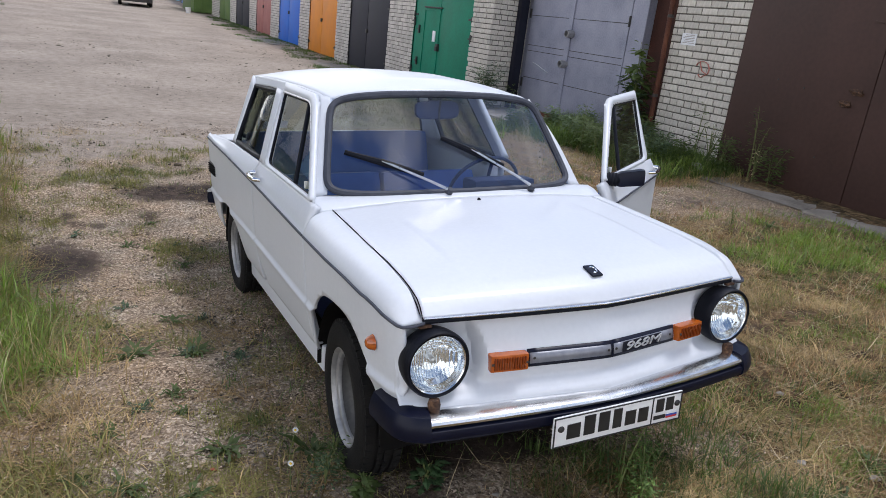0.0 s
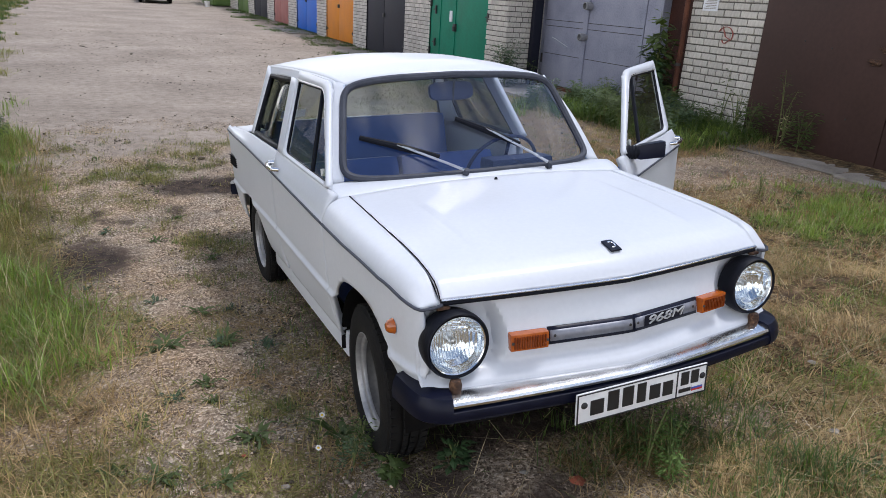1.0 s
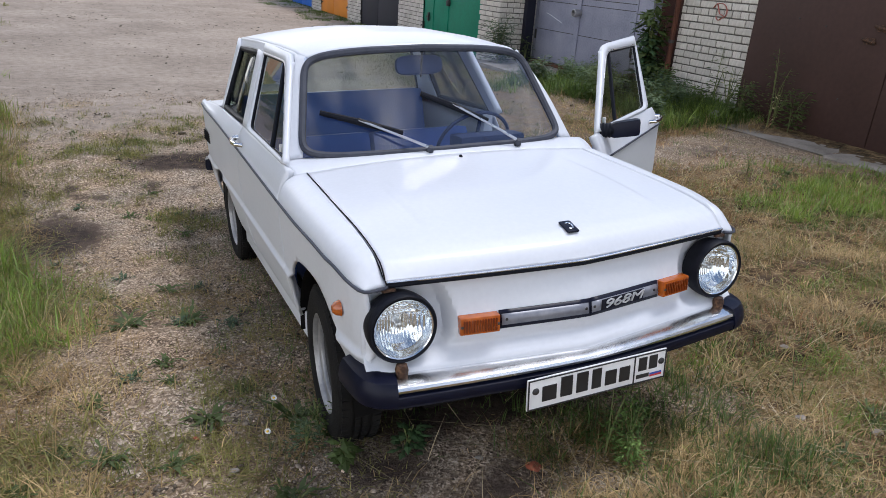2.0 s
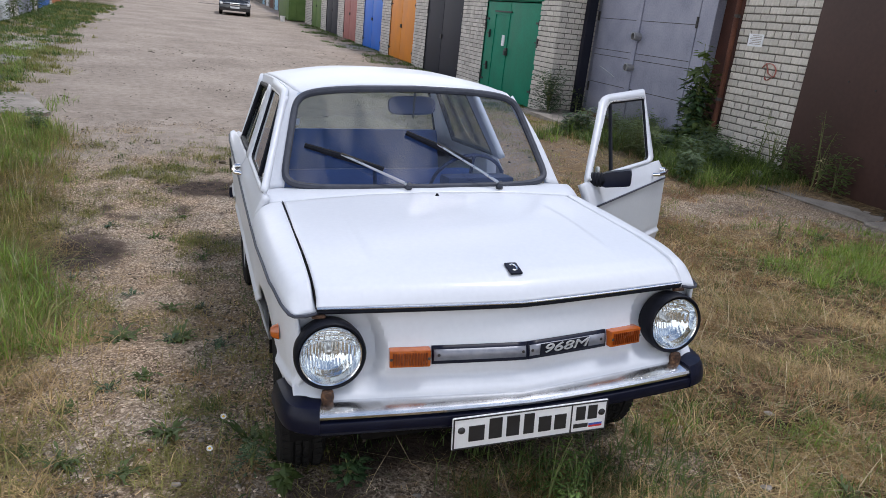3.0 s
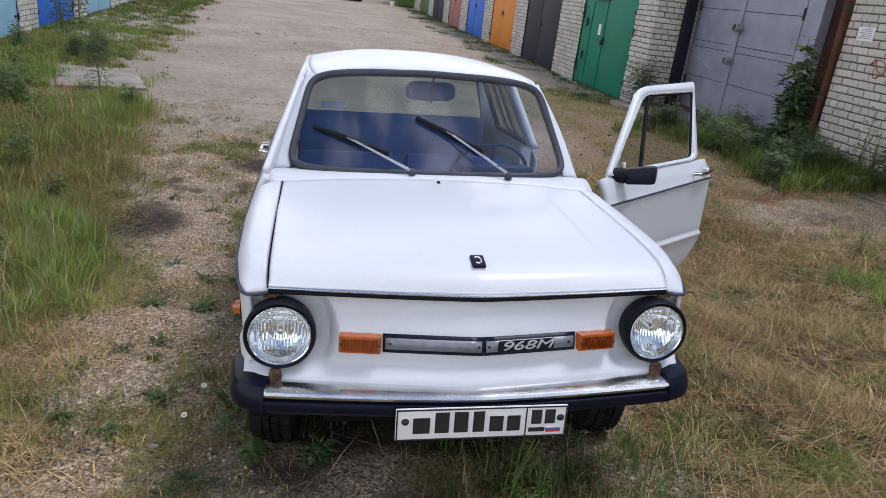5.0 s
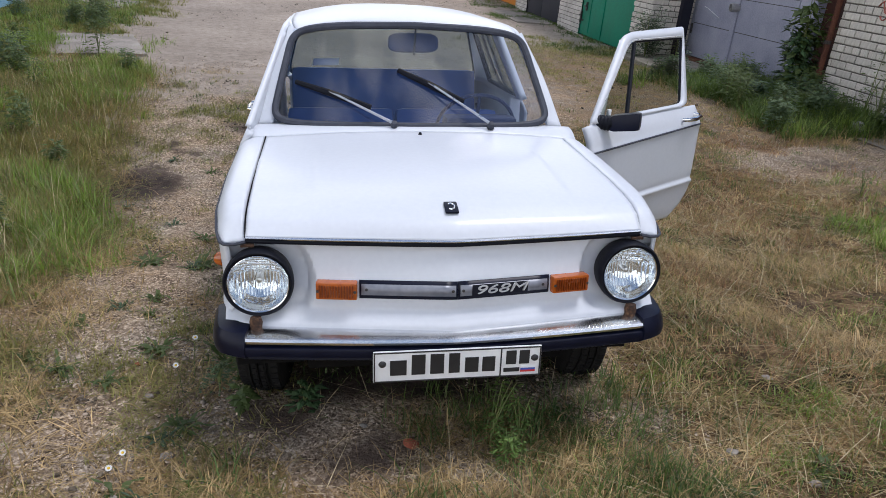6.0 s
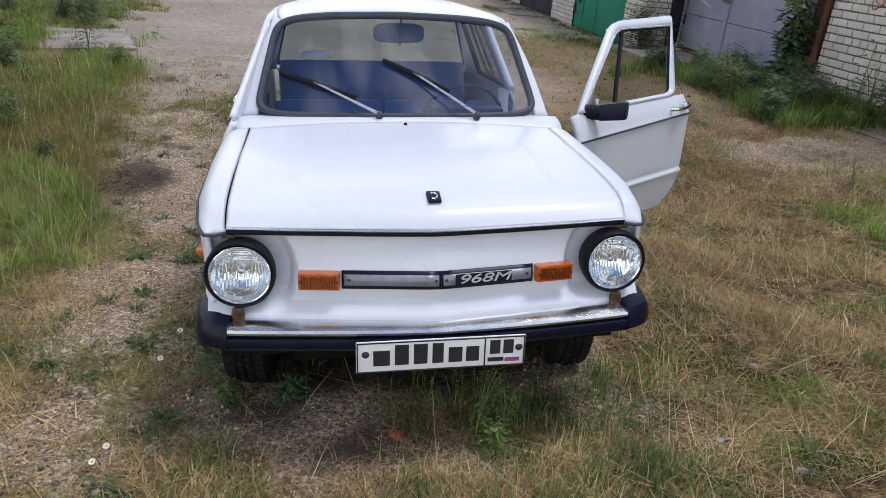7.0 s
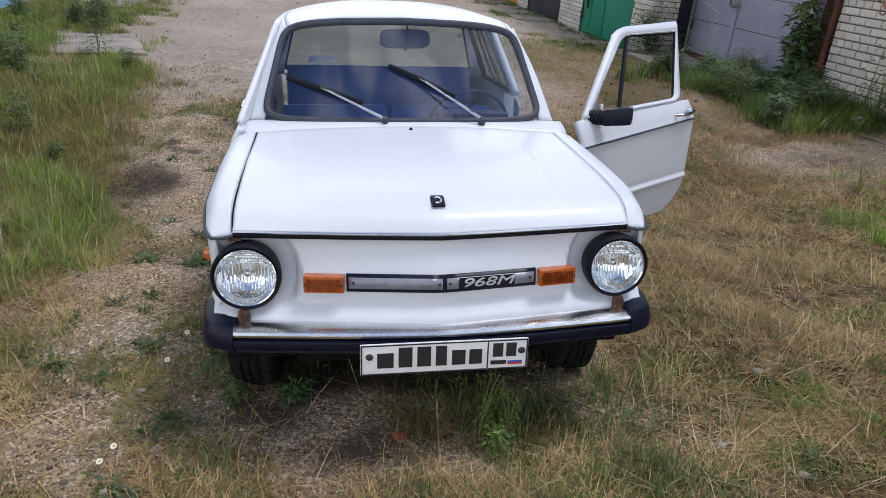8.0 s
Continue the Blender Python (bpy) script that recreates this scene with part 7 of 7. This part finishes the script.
def mats(x, y):
    v = np.zeros_like(x)
    for cx, cy, rx, ry, k in ((-1.72, 4.38, 0.42, 0.24, 1.0), (-1.84, 3.88, 0.2, 0.16, 0.8), (-1.55, 5.1, 0.35, 0.2, 0.7), (-1.25, 3.95, 0.3, 0.18, 0.5), (-1.1, 5.2, 0.45, 0.2, 0.9), (-0.87, 3.45, 0.22, 0.2, 0.8), (-1.75, 2.3, 0.22, 0.16, 0.9), (-0.5, 5.9, 0.6, 0.25, 0.6), (-1.9, 5.9, 0.3, 0.2, 0.6), (-1.02, 2.8, 0.25, 0.2, 0.5), (0.6, 6.4, 0.7, 0.2, 0.4), (-0.9, 0.85, 0.22, 0.2, 0.5)):
        v = np.maximum(v, k * blot(x + 0.12 * ripple(x, y, 0.4), y + 0.1 * ripple(y, x, 0.5), cx, cy, rx, ry))
    return sig(v - 0.42, 0.12)


x, y = tufts(14000, 20, 0.035, -2.4, 1.4, 0.4, 6.8, lambda x, y: mats(x, y) * 0.8 * off_car(x, y) + 0.008 * off_car(x, y), 51)
blades("gravel_grass", "flat mats of short grass growing through the gravel", grass_olive, x, y, 0.055, 0.0018, 1.1, 52, 0.5)
x, y = tufts(12000, 14, 0.035, -2.4, 1.0, -0.8, 6.8, lambda x, y: mats(x, y) * 0.6 * sig(ripple(y, x, 0.4), 0.3) * off_car(x, y) + 0.03 * sig(ripple(x, y, 0.35), 0.3) * off_car(x, y), 75)
blades("gravel_green", "small green tufts growing through the gravel", G, x, y, 0.05, 0.0019, 1.0, 76, 0.5)
x, y = tufts(4200, 9, 0.07, -2.4, 3.4, -0.9, 7.4, lambda x, y: (0.10 + 0.6 * sig(ripple(y, x, 0.7) - 0.6, 0.12) + 0.9 * blot(x, y, -1.43, 5.57, 0.35, 0.14) + 0.5 * blot(x, y, -1.75, 1.1, 0.25, 0.5)) * off_car(x, y), 53)
blades("gravel_straw", "scattered dry stalks on the gravel", grass_dry, x, y, 0.065, 0.0018, 2.2, 54, 0.64, 1.2)

# ---- weeds ----


def rosette(label, x, y, r, count, seed, mat=None, rise=0.5):
    """A low broad-leaved weed: leaves out of one root."""
    g = random.Random(seed)
    root = base("weed", label, "weed", Matrix.Translation((x, y, height(x, y))))
    count = int(count * 2.2)
    for k in range(count):
        a = 2 * math.pi * k / count + g.uniform(-0.4, 0.4)
        ln, w, up = r * g.uniform(0.3, 1.25), r * g.uniform(0.08, 0.16), rise * g.uniform(0.1, 1.7)
        bend = g.uniform(-0.7, 0.7)
        bm = bmesh.new()

        def leaf_f(u, v, a=a, ln=ln, w=w, up=up, bend=bend):
            a = a + bend * u
            side = (v - 0.5) * 2 * w * math.sin(math.pi * min(0.98, u * 0.9 + 0.06)) ** 0.8 * (0.62 + 0.38 * math.cos(14 * u))
            z = ln * up * (u - 0.55 * u * u) + 0.25 * abs(v - 0.5) * w + 0.006 * math.sin(9 * u + k)
            return (ln * u * math.cos(a) - side * math.sin(a), ln * u * math.sin(a) + side * math.cos(a), z + 0.004)
        part("leaf", sheet(leaf_f, 9, 2, bm), mat or leaf_green, root, auto=0)
    return root


for k, (x, y, r, c) in enumerate(((-1.35, 1.74, 0.13, 11), (-1.07, 1.70, 0.11, 9), (-1.21, 1.26, 0.085, 8), (-1.47, 1.0, 0.08, 7), (-1.09, 0.74, 0.10, 9), (-0.80, 0.62, 0.11, 9), (-0.70, 0.46, 0.09, 8), (-1.44, 0.62, 0.08, 7), (-1.13, 2.2, 0.09, 7), (-1.30, 3.6, 0.09, 8), (-0.95, 3.2, 0.08, 7), (-0.90, 0.20, 0.10, 8), (0.45, 0.12, 0.08, 8), (-1.03, -0.14, 0.09, 7), (0.91, -0.35, 0.10, 9), (1.26, -0.25, 0.09, 8), (3.6, 2.3, 0.13, 9), (4.1, 2.6, 0.12, 9), (4.3, 1.8, 0.12, 9))):
    rosette("low broad-leaved green weed on the gravel" if x < 1 else "broad-leaved green weed near the gate", x, y, r, c, 60 + k)


for k in range(16):
    g_ = random.Random(700 + k)
    wx, wy = g_.uniform(-1.75, -0.72), g_.uniform(-0.2, 4.6)
    rosette("small ragged green weed on the gravel", wx, wy, g_.uniform(0.05, 0.09), 7, 720 + k, leaf_dark if k % 3 else leaf_green, 0.35)


def daisy(x, y, tall, seed):
    g = random.Random(seed)
    d = base("daisy", "small white daisy with a yellow middle", "flower", Matrix.Translation((x, y, height(x, y))), "daisies")
    lx, ly = g.uniform(-0.02, 0.02), g.uniform(-0.03, 0.0)
    part("stem", tube(bmesh.new(), [(0, 0, 0), (lx * 0.4, ly * 0.4, tall * 0.6), (lx, ly, tall)], 0.0016, 5), stem_mat, d)
    m = Matrix.Translation((lx, ly, tall)) @ pose(0, 0, 0, 30, g.uniform(-15, 15), 0)
    part("middle", lathe(bmesh.new(), [(0, 0.003), (0.003, 0.0025), (0.0048, 0)], 10, m), pollen, d)
    for k in range(11):
        part("petal", sheet(lambda u, v: m @ pose(0, 0, 0, 0, 0, 360 / 11 * k) @ Vector((0.004 + 0.0065 * u, (v - 0.5) * 0.004 * (0.6 + u * (1.4 - u)), 0.001 * u)), 3, 2), petal, d, auto=0)


for k, (x, y, t) in enumerate(((-0.93, 0.40, 0.15), (-1.06, 0.0, 0.03), (-1.05, 0.06, 0.03), (-0.91, 0.52, 0.19))):
    daisy(x, y, t, 90 + k)


def herb(label, x, y, tall, leaves, size, seed, mat=None, spread=0.5, name="tall_weed", stems=1, droop=0.3, wide=1.0):
    """An upright weed: stems with small leaves up their height."""
    g = random.Random(seed)
    plant = base(name, label, "weed", Matrix.Translation((x, y, height(x, y))))
    verts, faces = [], []
    for s in range(stems):
        a = g.uniform(0, 6.28)
        lean = g.uniform(0.05, 0.3) * (1 if stems > 1 else 0.4)
        h = tall * g.uniform(0.7, 1.0)
        pts = [Vector((math.cos(a) * lean * h * t * t, math.sin(a) * lean * h * t * t, h * t)) for t in np.linspace(0, 1, 7)]
        part("stem", tube(bmesh.new(), pts, [0.006 * max(0.25, tall) * (1.2 - t) + 0.001 for t in np.linspace(0, 1, 7)], 6), stem_mat, plant)
        for k in range(leaves // stems):
            t = g.uniform(0.12, 1.0)
            i = min(5, int(t * 6))
            p = pts[i].lerp(pts[i + 1], t * 6 - i)
            b = g.uniform(0, 6.28)
            reach = spread * tall * g.uniform(0.05, 0.35) * (1.1 - 0.7 * t)
            p = p + Vector((math.cos(b), math.sin(b), g.uniform(-0.2, 0.5))) * reach
            ln, w = size * g.uniform(0.6, 1.3), size * wide * g.uniform(0.16, 0.3)
            d = Vector((math.cos(b), math.sin(b), g.uniform(-droop, 0.5))).normalized()
            sd = d.cross(Vector((0, 0, 1))).normalized()
            n = len(verts)
            up = Vector((0, 0, 1))
            verts += [p, p + d * ln * 0.5 + sd * w - up * 0.05 * ln, p + d * ln - up * 0.15 * ln, p + d * ln * 0.5 - sd * w - up * 0.05 * ln, p + d * ln * 0.5 + up * 0.04 * ln]
            faces += [(n, n + 1, n + 4), (n + 1, n + 2, n + 4), (n + 2, n + 3, n + 4), (n + 3, n, n + 4)]
    me = bpy.data.meshes.new("foliage")
    me.from_pydata([tuple(v) for v in verts], [], faces)
    me.materials.append(mat or leaf_green)
    ob = new("foliage", me)
    ob.parent = plant
    return plant


herb("tall leafy climbing weed beside the drain pipe", 5.44, 6.28, 1.42, 240, 0.14, 101, stems=4, spread=0.36, droop=0.8, wide=1.7)
herb("dense dark leafy growth under the climbing weed", 5.45, 6.25, 0.95, 380, 0.11, 142, leaf_dark, stems=7, spread=0.7, droop=0.6, wide=1.6)
herb("dense green weed under the pier", 5.3, 5.7, 0.5, 520, 0.075, 102, stems=6, spread=1.0)
for k in range(30):
    g_ = random.Random(300 + k)
    wx, wy = g_.uniform(4.1, 5.4), g_.uniform(4.6, 7.4)
    herb("bushy green weed in the rank growth by the pier", wx, wy, g_.uniform(0.3, 0.52), 240, g_.uniform(0.05, 0.085), 320 + k, (leaf_green, leaf_grey, leaf_green, leaf_dark)[k % 4], stems=6, spread=1.1, name="bushy_weed")
herb("grey-green bushy weed before the pier", 5.0, 5.1, 0.42, 520, 0.05, 103, leaf_grey, stems=7, spread=1.1)
herb("green weed growing against white brick", 5.52, 5.05, 0.85, 120, 0.06, 104, stems=2)
herb("dark shrub against the brick corner", 5.0, 9.75, 0.9, 900, 0.075, 105, leaf_dark, stems=12, spread=1.0)
herb("tall thin weed against the brown gate", 5.4, 4.05, 0.95, 150, 0.05, 106, stems=3)
herb("leafy weed at the foot of the brown gate", 5.38, 3.75, 0.45, 220, 0.07, 107, stems=5, spread=1.0)
herb("leafy weed at the foot of the brown gate", 5.3, 4.4, 0.5, 260, 0.07, 108, stems=6, spread=1.0)
herb("weed growing before the grey garage door", 5.6, 9.8, 0.6, 160, 0.06, 109, stems=4, spread=0.9)
herb("feathery bright green weed before the number plate", 0.15, -0.02, 0.31, 130, 0.020, 110, leaf_fresh, stems=3, spread=0.4)
herb("feathery bright green weed before the bumper", 0.25, -0.02, 0.22, 110, 0.019, 111, leaf_fresh, stems=3, spread=0.5)
herb("leafy green weed under the bumper", -0.48, 0.27, 0.12, 60, 0.045, 143, leaf_dark, stems=6, spread=1.2, wide=1.2)
herb("bushy grass-green weed before the bumper", 0.19, -0.09, 0.13, 150, 0.022, 145, leaf_fresh, stems=7, spread=1.3)
herb("feathery grey-green weed beside the front wheel", -0.80, 0.42, 0.12, 150, 0.020, 146, leaf_grey, stems=9, spread=1.8)
herb("feathery green weed beside the front wheel", -0.74, 0.52, 0.14, 130, 0.020, 147, stems=8, spread=1.6)
herb("small bright leafy weed before the front wheel", -0.70, 0.30, 0.10, 26, 0.05, 148, leaf_green, stems=5, spread=0.5, wide=1.5)
herb("wiry weed on the bare soil", 3.75, 2.75, 0.22, 60, 0.03, 112, stems=4, spread=0.9)
for k in range(14):
    g_ = random.Random(800 + k)
    wy = g_.uniform(1.6, 7.0)
    wx = float(np.interp(wy, EDGE_Y, EDGE_X)) - g_.uniform(0.1, 1.3)
    herb("leafy green weed standing in the verge", wx, wy, g_.uniform(0.2, 0.38), 110, g_.uniform(0.04, 0.065), 820 + k, leaf_grey if k % 3 == 0 else leaf_green, stems=4, spread=0.9, name="verge_weed")
herb("leafy weed growing by the slab", -3.1, 7.25, 0.5, 120, 0.07, 113, stems=4, spread=0.9)
herb("leafy weed growing by the slab", -3.9, 7.1, 0.42, 120, 0.07, 114, stems=4, spread=0.9)
for k in range(22):
    g_ = random.Random(900 + k)
    wx, wy = g_.uniform(-5.2, -3.5), g_.uniform(5.4, 7.2) if k % 2 else g_.uniform(9.2, 10.6)
    herb("leafy dark green weed crowding round the sunken slab", min(wx, float(np.interp(wy, EDGE_Y, EDGE_X)) - 0.3), wy, g_.uniform(0.24, 0.46), 190, g_.uniform(0.05, 0.08), 920 + k, (leaf_green, leaf_green, leaf_grey)[k % 3], stems=6, spread=1.0, name="verge_weed")
herb("weed in the verge grass", -4.6, 6.9, 0.6, 200, 0.08, 115, stems=6, spread=0.9)
herb("weed by the pale blue door", -5.5, 14.6, 0.9, 260, 0.09, 116, stems=7, spread=0.9)
herb("tall weeds before the blue door", -5.3, 12.9, 0.9, 260, 0.09, 117, stems=7, spread=0.9)
for k, yy in enumerate((22.5, 25.0, 27.5, 40, 43, 46, 50, 54, 59)):
    herb("tall green weeds along the far garages", -6.0 - 0.03 * (yy - 20) + 0.3 * math.sin(k * 2.1), yy, 0.85 + 0.25 * math.sin(k), 420, 0.1, 120 + k, stems=9, spread=1.2, name="weed_clump")
herb("dry seed stalks by the brown gate", 5.3, 4.6, 0.6, 30, 0.04, 140, dry_stem, stems=14, spread=0.1, name="dry_stalks")
herb("dry seed stalks by the brown gate", 5.36, 3.95, 0.5, 26, 0.04, 141, dry_stem, stems=12, spread=0.1, name="dry_stalks")
x, y = sown(700, 0.7, 3.6, -1.0, 3.5, lambda x, y: sig(ripple(x, y, 0.8), 0.3), 55)
blades("long_stalks", "long bent dry grass stalks", dry_stem, x, y, 0.4, 0.0013, 2.4, 56, 0.45)
x, y = sown(160, -0.8, 0.9, -0.9, 0.3, lambda x, y: 0.8 + 0 * x, 57)
blades("bumper_stalks", "long dry stalks before the bumper", dry_stem, x, y, 0.30, 0.0013, 2.6, 59, 0.36)


# ---- cars down the lane ----
def far_car(label, m, paint_mat, length, wide, tall, suv=False):
    c = base("parked_car", label, "car", m)
    hood_z_, belt = (0.72, 0.92) if not suv else (0.95, 1.1)
    ends = [(-length / 2, 0.55), (-length / 2 + 0.06, hood_z_ - 0.04), (-length * 0.22, hood_z_ + 0.12), (-length * 0.09, tall - 0.06), (0.02, tall), (length * 0.22, tall - 0.03), (length * (0.34 if not suv else 0.44), belt + 0.06), (length / 2 - 0.03, belt - 0.02), (length / 2, 0.5)]
    prof = spline([(a, b) for a, b in ends], 40)

    def body_f(u, v):
        y, z = prof[int(round(u * 40))]
        k = 2 * v - 1
        narrow = 1 - 0.20 * smooth01(z, belt, tall)
        return (k * wide / 2 * narrow * (1 - 0.03 * abs(y) / length), y + 0.04 * k * k * (1 if y < 0 else -1), max(0.3, z - 0.03 * abs(k) ** 4))
    part("body", sheet(body_f, 40, 12), paint_mat, c)
    sb = bmesh.new()
    low = [(p[0], 0.24) for p in prof]
    for s in (-1, 1):
        cols = []
        for (y, z) in prof:
            narrow = 1 - 0.20 * smooth01(z, belt, tall)
            cols.append((sb.verts.new((s * wide / 2 * 0.97, y + 0.03 * (1 if y < 0 else -1), 0.24)), sb.verts.new((s * wide / 2, y + 0.03 * (1 if y < 0 else -1), min(z, 0.7))), sb.verts.new((s * wide / 2 * narrow, y + 0.04 * (1 if y < 0 else -1), max(0.3, z - 0.03)))))
        for a, b in zip(cols, cols[1:]):
            sb.faces.new((a[0], b[0], b[1], a[1]))
            sb.faces.new((a[1], b[1], b[2], a[2]))
    part("side", sb, paint_mat, c)
    part("nose", boxed(-wide * 0.48, wide * 0.48, -length / 2 - 0.02, -length / 2 + 0.1, 0.24, 0.6, 0.04), paint_mat, c)
    part("tail", boxed(-wide * 0.48, wide * 0.48, length / 2 - 0.1, length / 2 + 0.02, 0.24, 0.7, 0.04), paint_mat, c)

    def wf(u, v):
        k = 2 * u - 1
        y = -length * 0.215 + (length * 0.115) * v
        z = hood_z_ + 0.13 + (tall - 0.08 - hood_z_ - 0.13) * v
        return (k * wide / 2 * (0.86 - 0.1 * v), y - 0.012, z + 0.012)
    thick(part("windscreen", sheet(wf, 10, 4), car_glass, c), 0.01)
    for s in (-1, 1):
        def sf(u, v, s=s):
            y = -length * 0.13 + length * 0.40 * u + 0.25 * v * (0.5 - u) * 2 * 0.6
            z = belt + 0.03 + (tall - belt - 0.12) * v
            return (s * (wide / 2 * (1 - 0.20 * smooth01(z, belt, tall)) + 0.012), y, z)
        thick(part("side_window", sheet(sf, 8, 3), car_glass, c), 0.01)
        part("headlamp", boxed(s * wide * 0.47 - 0.16 * s, s * wide * 0.47, -length / 2 - 0.035, -length / 2 + 0.05, hood_z_ - 0.16, hood_z_ - 0.02, 0.02), lamp_clear, c)
        for yy in (-length * 0.31, length * 0.29):
            mw = Matrix.Translation((s * (wide / 2 - 0.09), yy, 0.31)) @ pose(0, 0, 0, 0, s * 90, 0)
            w = part("wheel", lathe(bmesh.new(), [(0.18, -0.08), (0.29, -0.09), (0.31, -0.06), (0.31, 0.06), (0.29, 0.09), (0.2, 0.095), (0.18, 0.08)], 24, mw), tyre_rubber, c)
            part("rim", lathe(bmesh.new(), [(0.0, 0.07), (0.1, 0.075), (0.19, 0.085), (0.2, 0.06)], 20, mw), rim_silver, w)
        part("door_mirror", boxed(s * (wide / 2), s * (wide / 2 + 0.16), -length * 0.13, -length * 0.13 + 0.08, belt, belt + 0.12, 0.02), paint_mat, c)
    part("grille", boxed(-0.28, 0.28, -length / 2 - 0.03, -length / 2 + 0.02, hood_z_ - 0.17, hood_z_ - 0.03, 0.01), chrome, c)
    part("bumper", boxed(-wide * 0.49, wide * 0.49, -length / 2 - 0.07, -length / 2 + 0.05, 0.34, 0.5, 0.03), paint_mat, c)
    part("number_plate", boxed(-0.26, 0.26, -length / 2 - 0.08, -length / 2 - 0.065, 0.38, 0.48, 0.004), plate_white, c)
    return c


far_car("black saloon car parked facing along the lane", Matrix.Translation((1.1, 45.3, height(1.1, 45) - 0.0)) @ pose(0, 0, 0, 0, 0, -2), dark_car, 4.6, 1.78, 1.42)
far_car("black tall estate car parked further down the lane", Matrix.Translation((0.6, 86, height(0.6, 86))) @ pose(0, 0, 0, 0, 0, 6), dark_car, 4.6, 1.85, 1.7, True)
far_car("dark blue car parked across the lane's end", Matrix.Translation((-6.0, 95, height(-6, 95))) @ pose(0, 0, 0, 0, 0, -80), blue_car, 4.3, 1.75, 1.45)


def bucket(x, y):
    b = base("bucket", "white plastic bucket beside the green container", "bucket", Matrix.Translation((x, y, height(x, y))))
    part("shell", lathe(bmesh.new(), [(0.0, 0.0), (0.12, 0.0), (0.155, 0.3), (0.16, 0.31), (0.15, 0.305), (0.115, 0.012), (0.0, 0.012)], 20), plate_white, b)
    part("handle", tube(bmesh.new(), [(0.158 * math.cos(a), 0.03, 0.3 - 0.1 * math.sin(a)) for a in np.linspace(0, math.pi, 9)], 0.004, 6), iron, b)


bucket(3.64, 41.77)

# ---- bricks ----
lay_bricks(wall_pier, pier_m, 4.72, 5.95, 0.0, 2.72, [], (4.7, 6.0, 0, 3), 1)
lay_bricks(wall_side, side_m, -7.6, -5.09, -0.05, 2.6, [], (-5.75, -5.0, 0, 3), 2)
lay_bricks(wall_east, row_m, 9.99, 54, -0.05, 2.6, holes, (9.9, 10.8, 0, 3), 3)
lay_bricks(wall_west, LEFT_M, -6, 40, -0.05, 2.7, lholes, (50, 50, 0, 0), 4)
lay_bricks(wall_south, pier_m, -4.0, 1.2, 0.0, 2.72, [], (50, 50, 0, 0), 5)
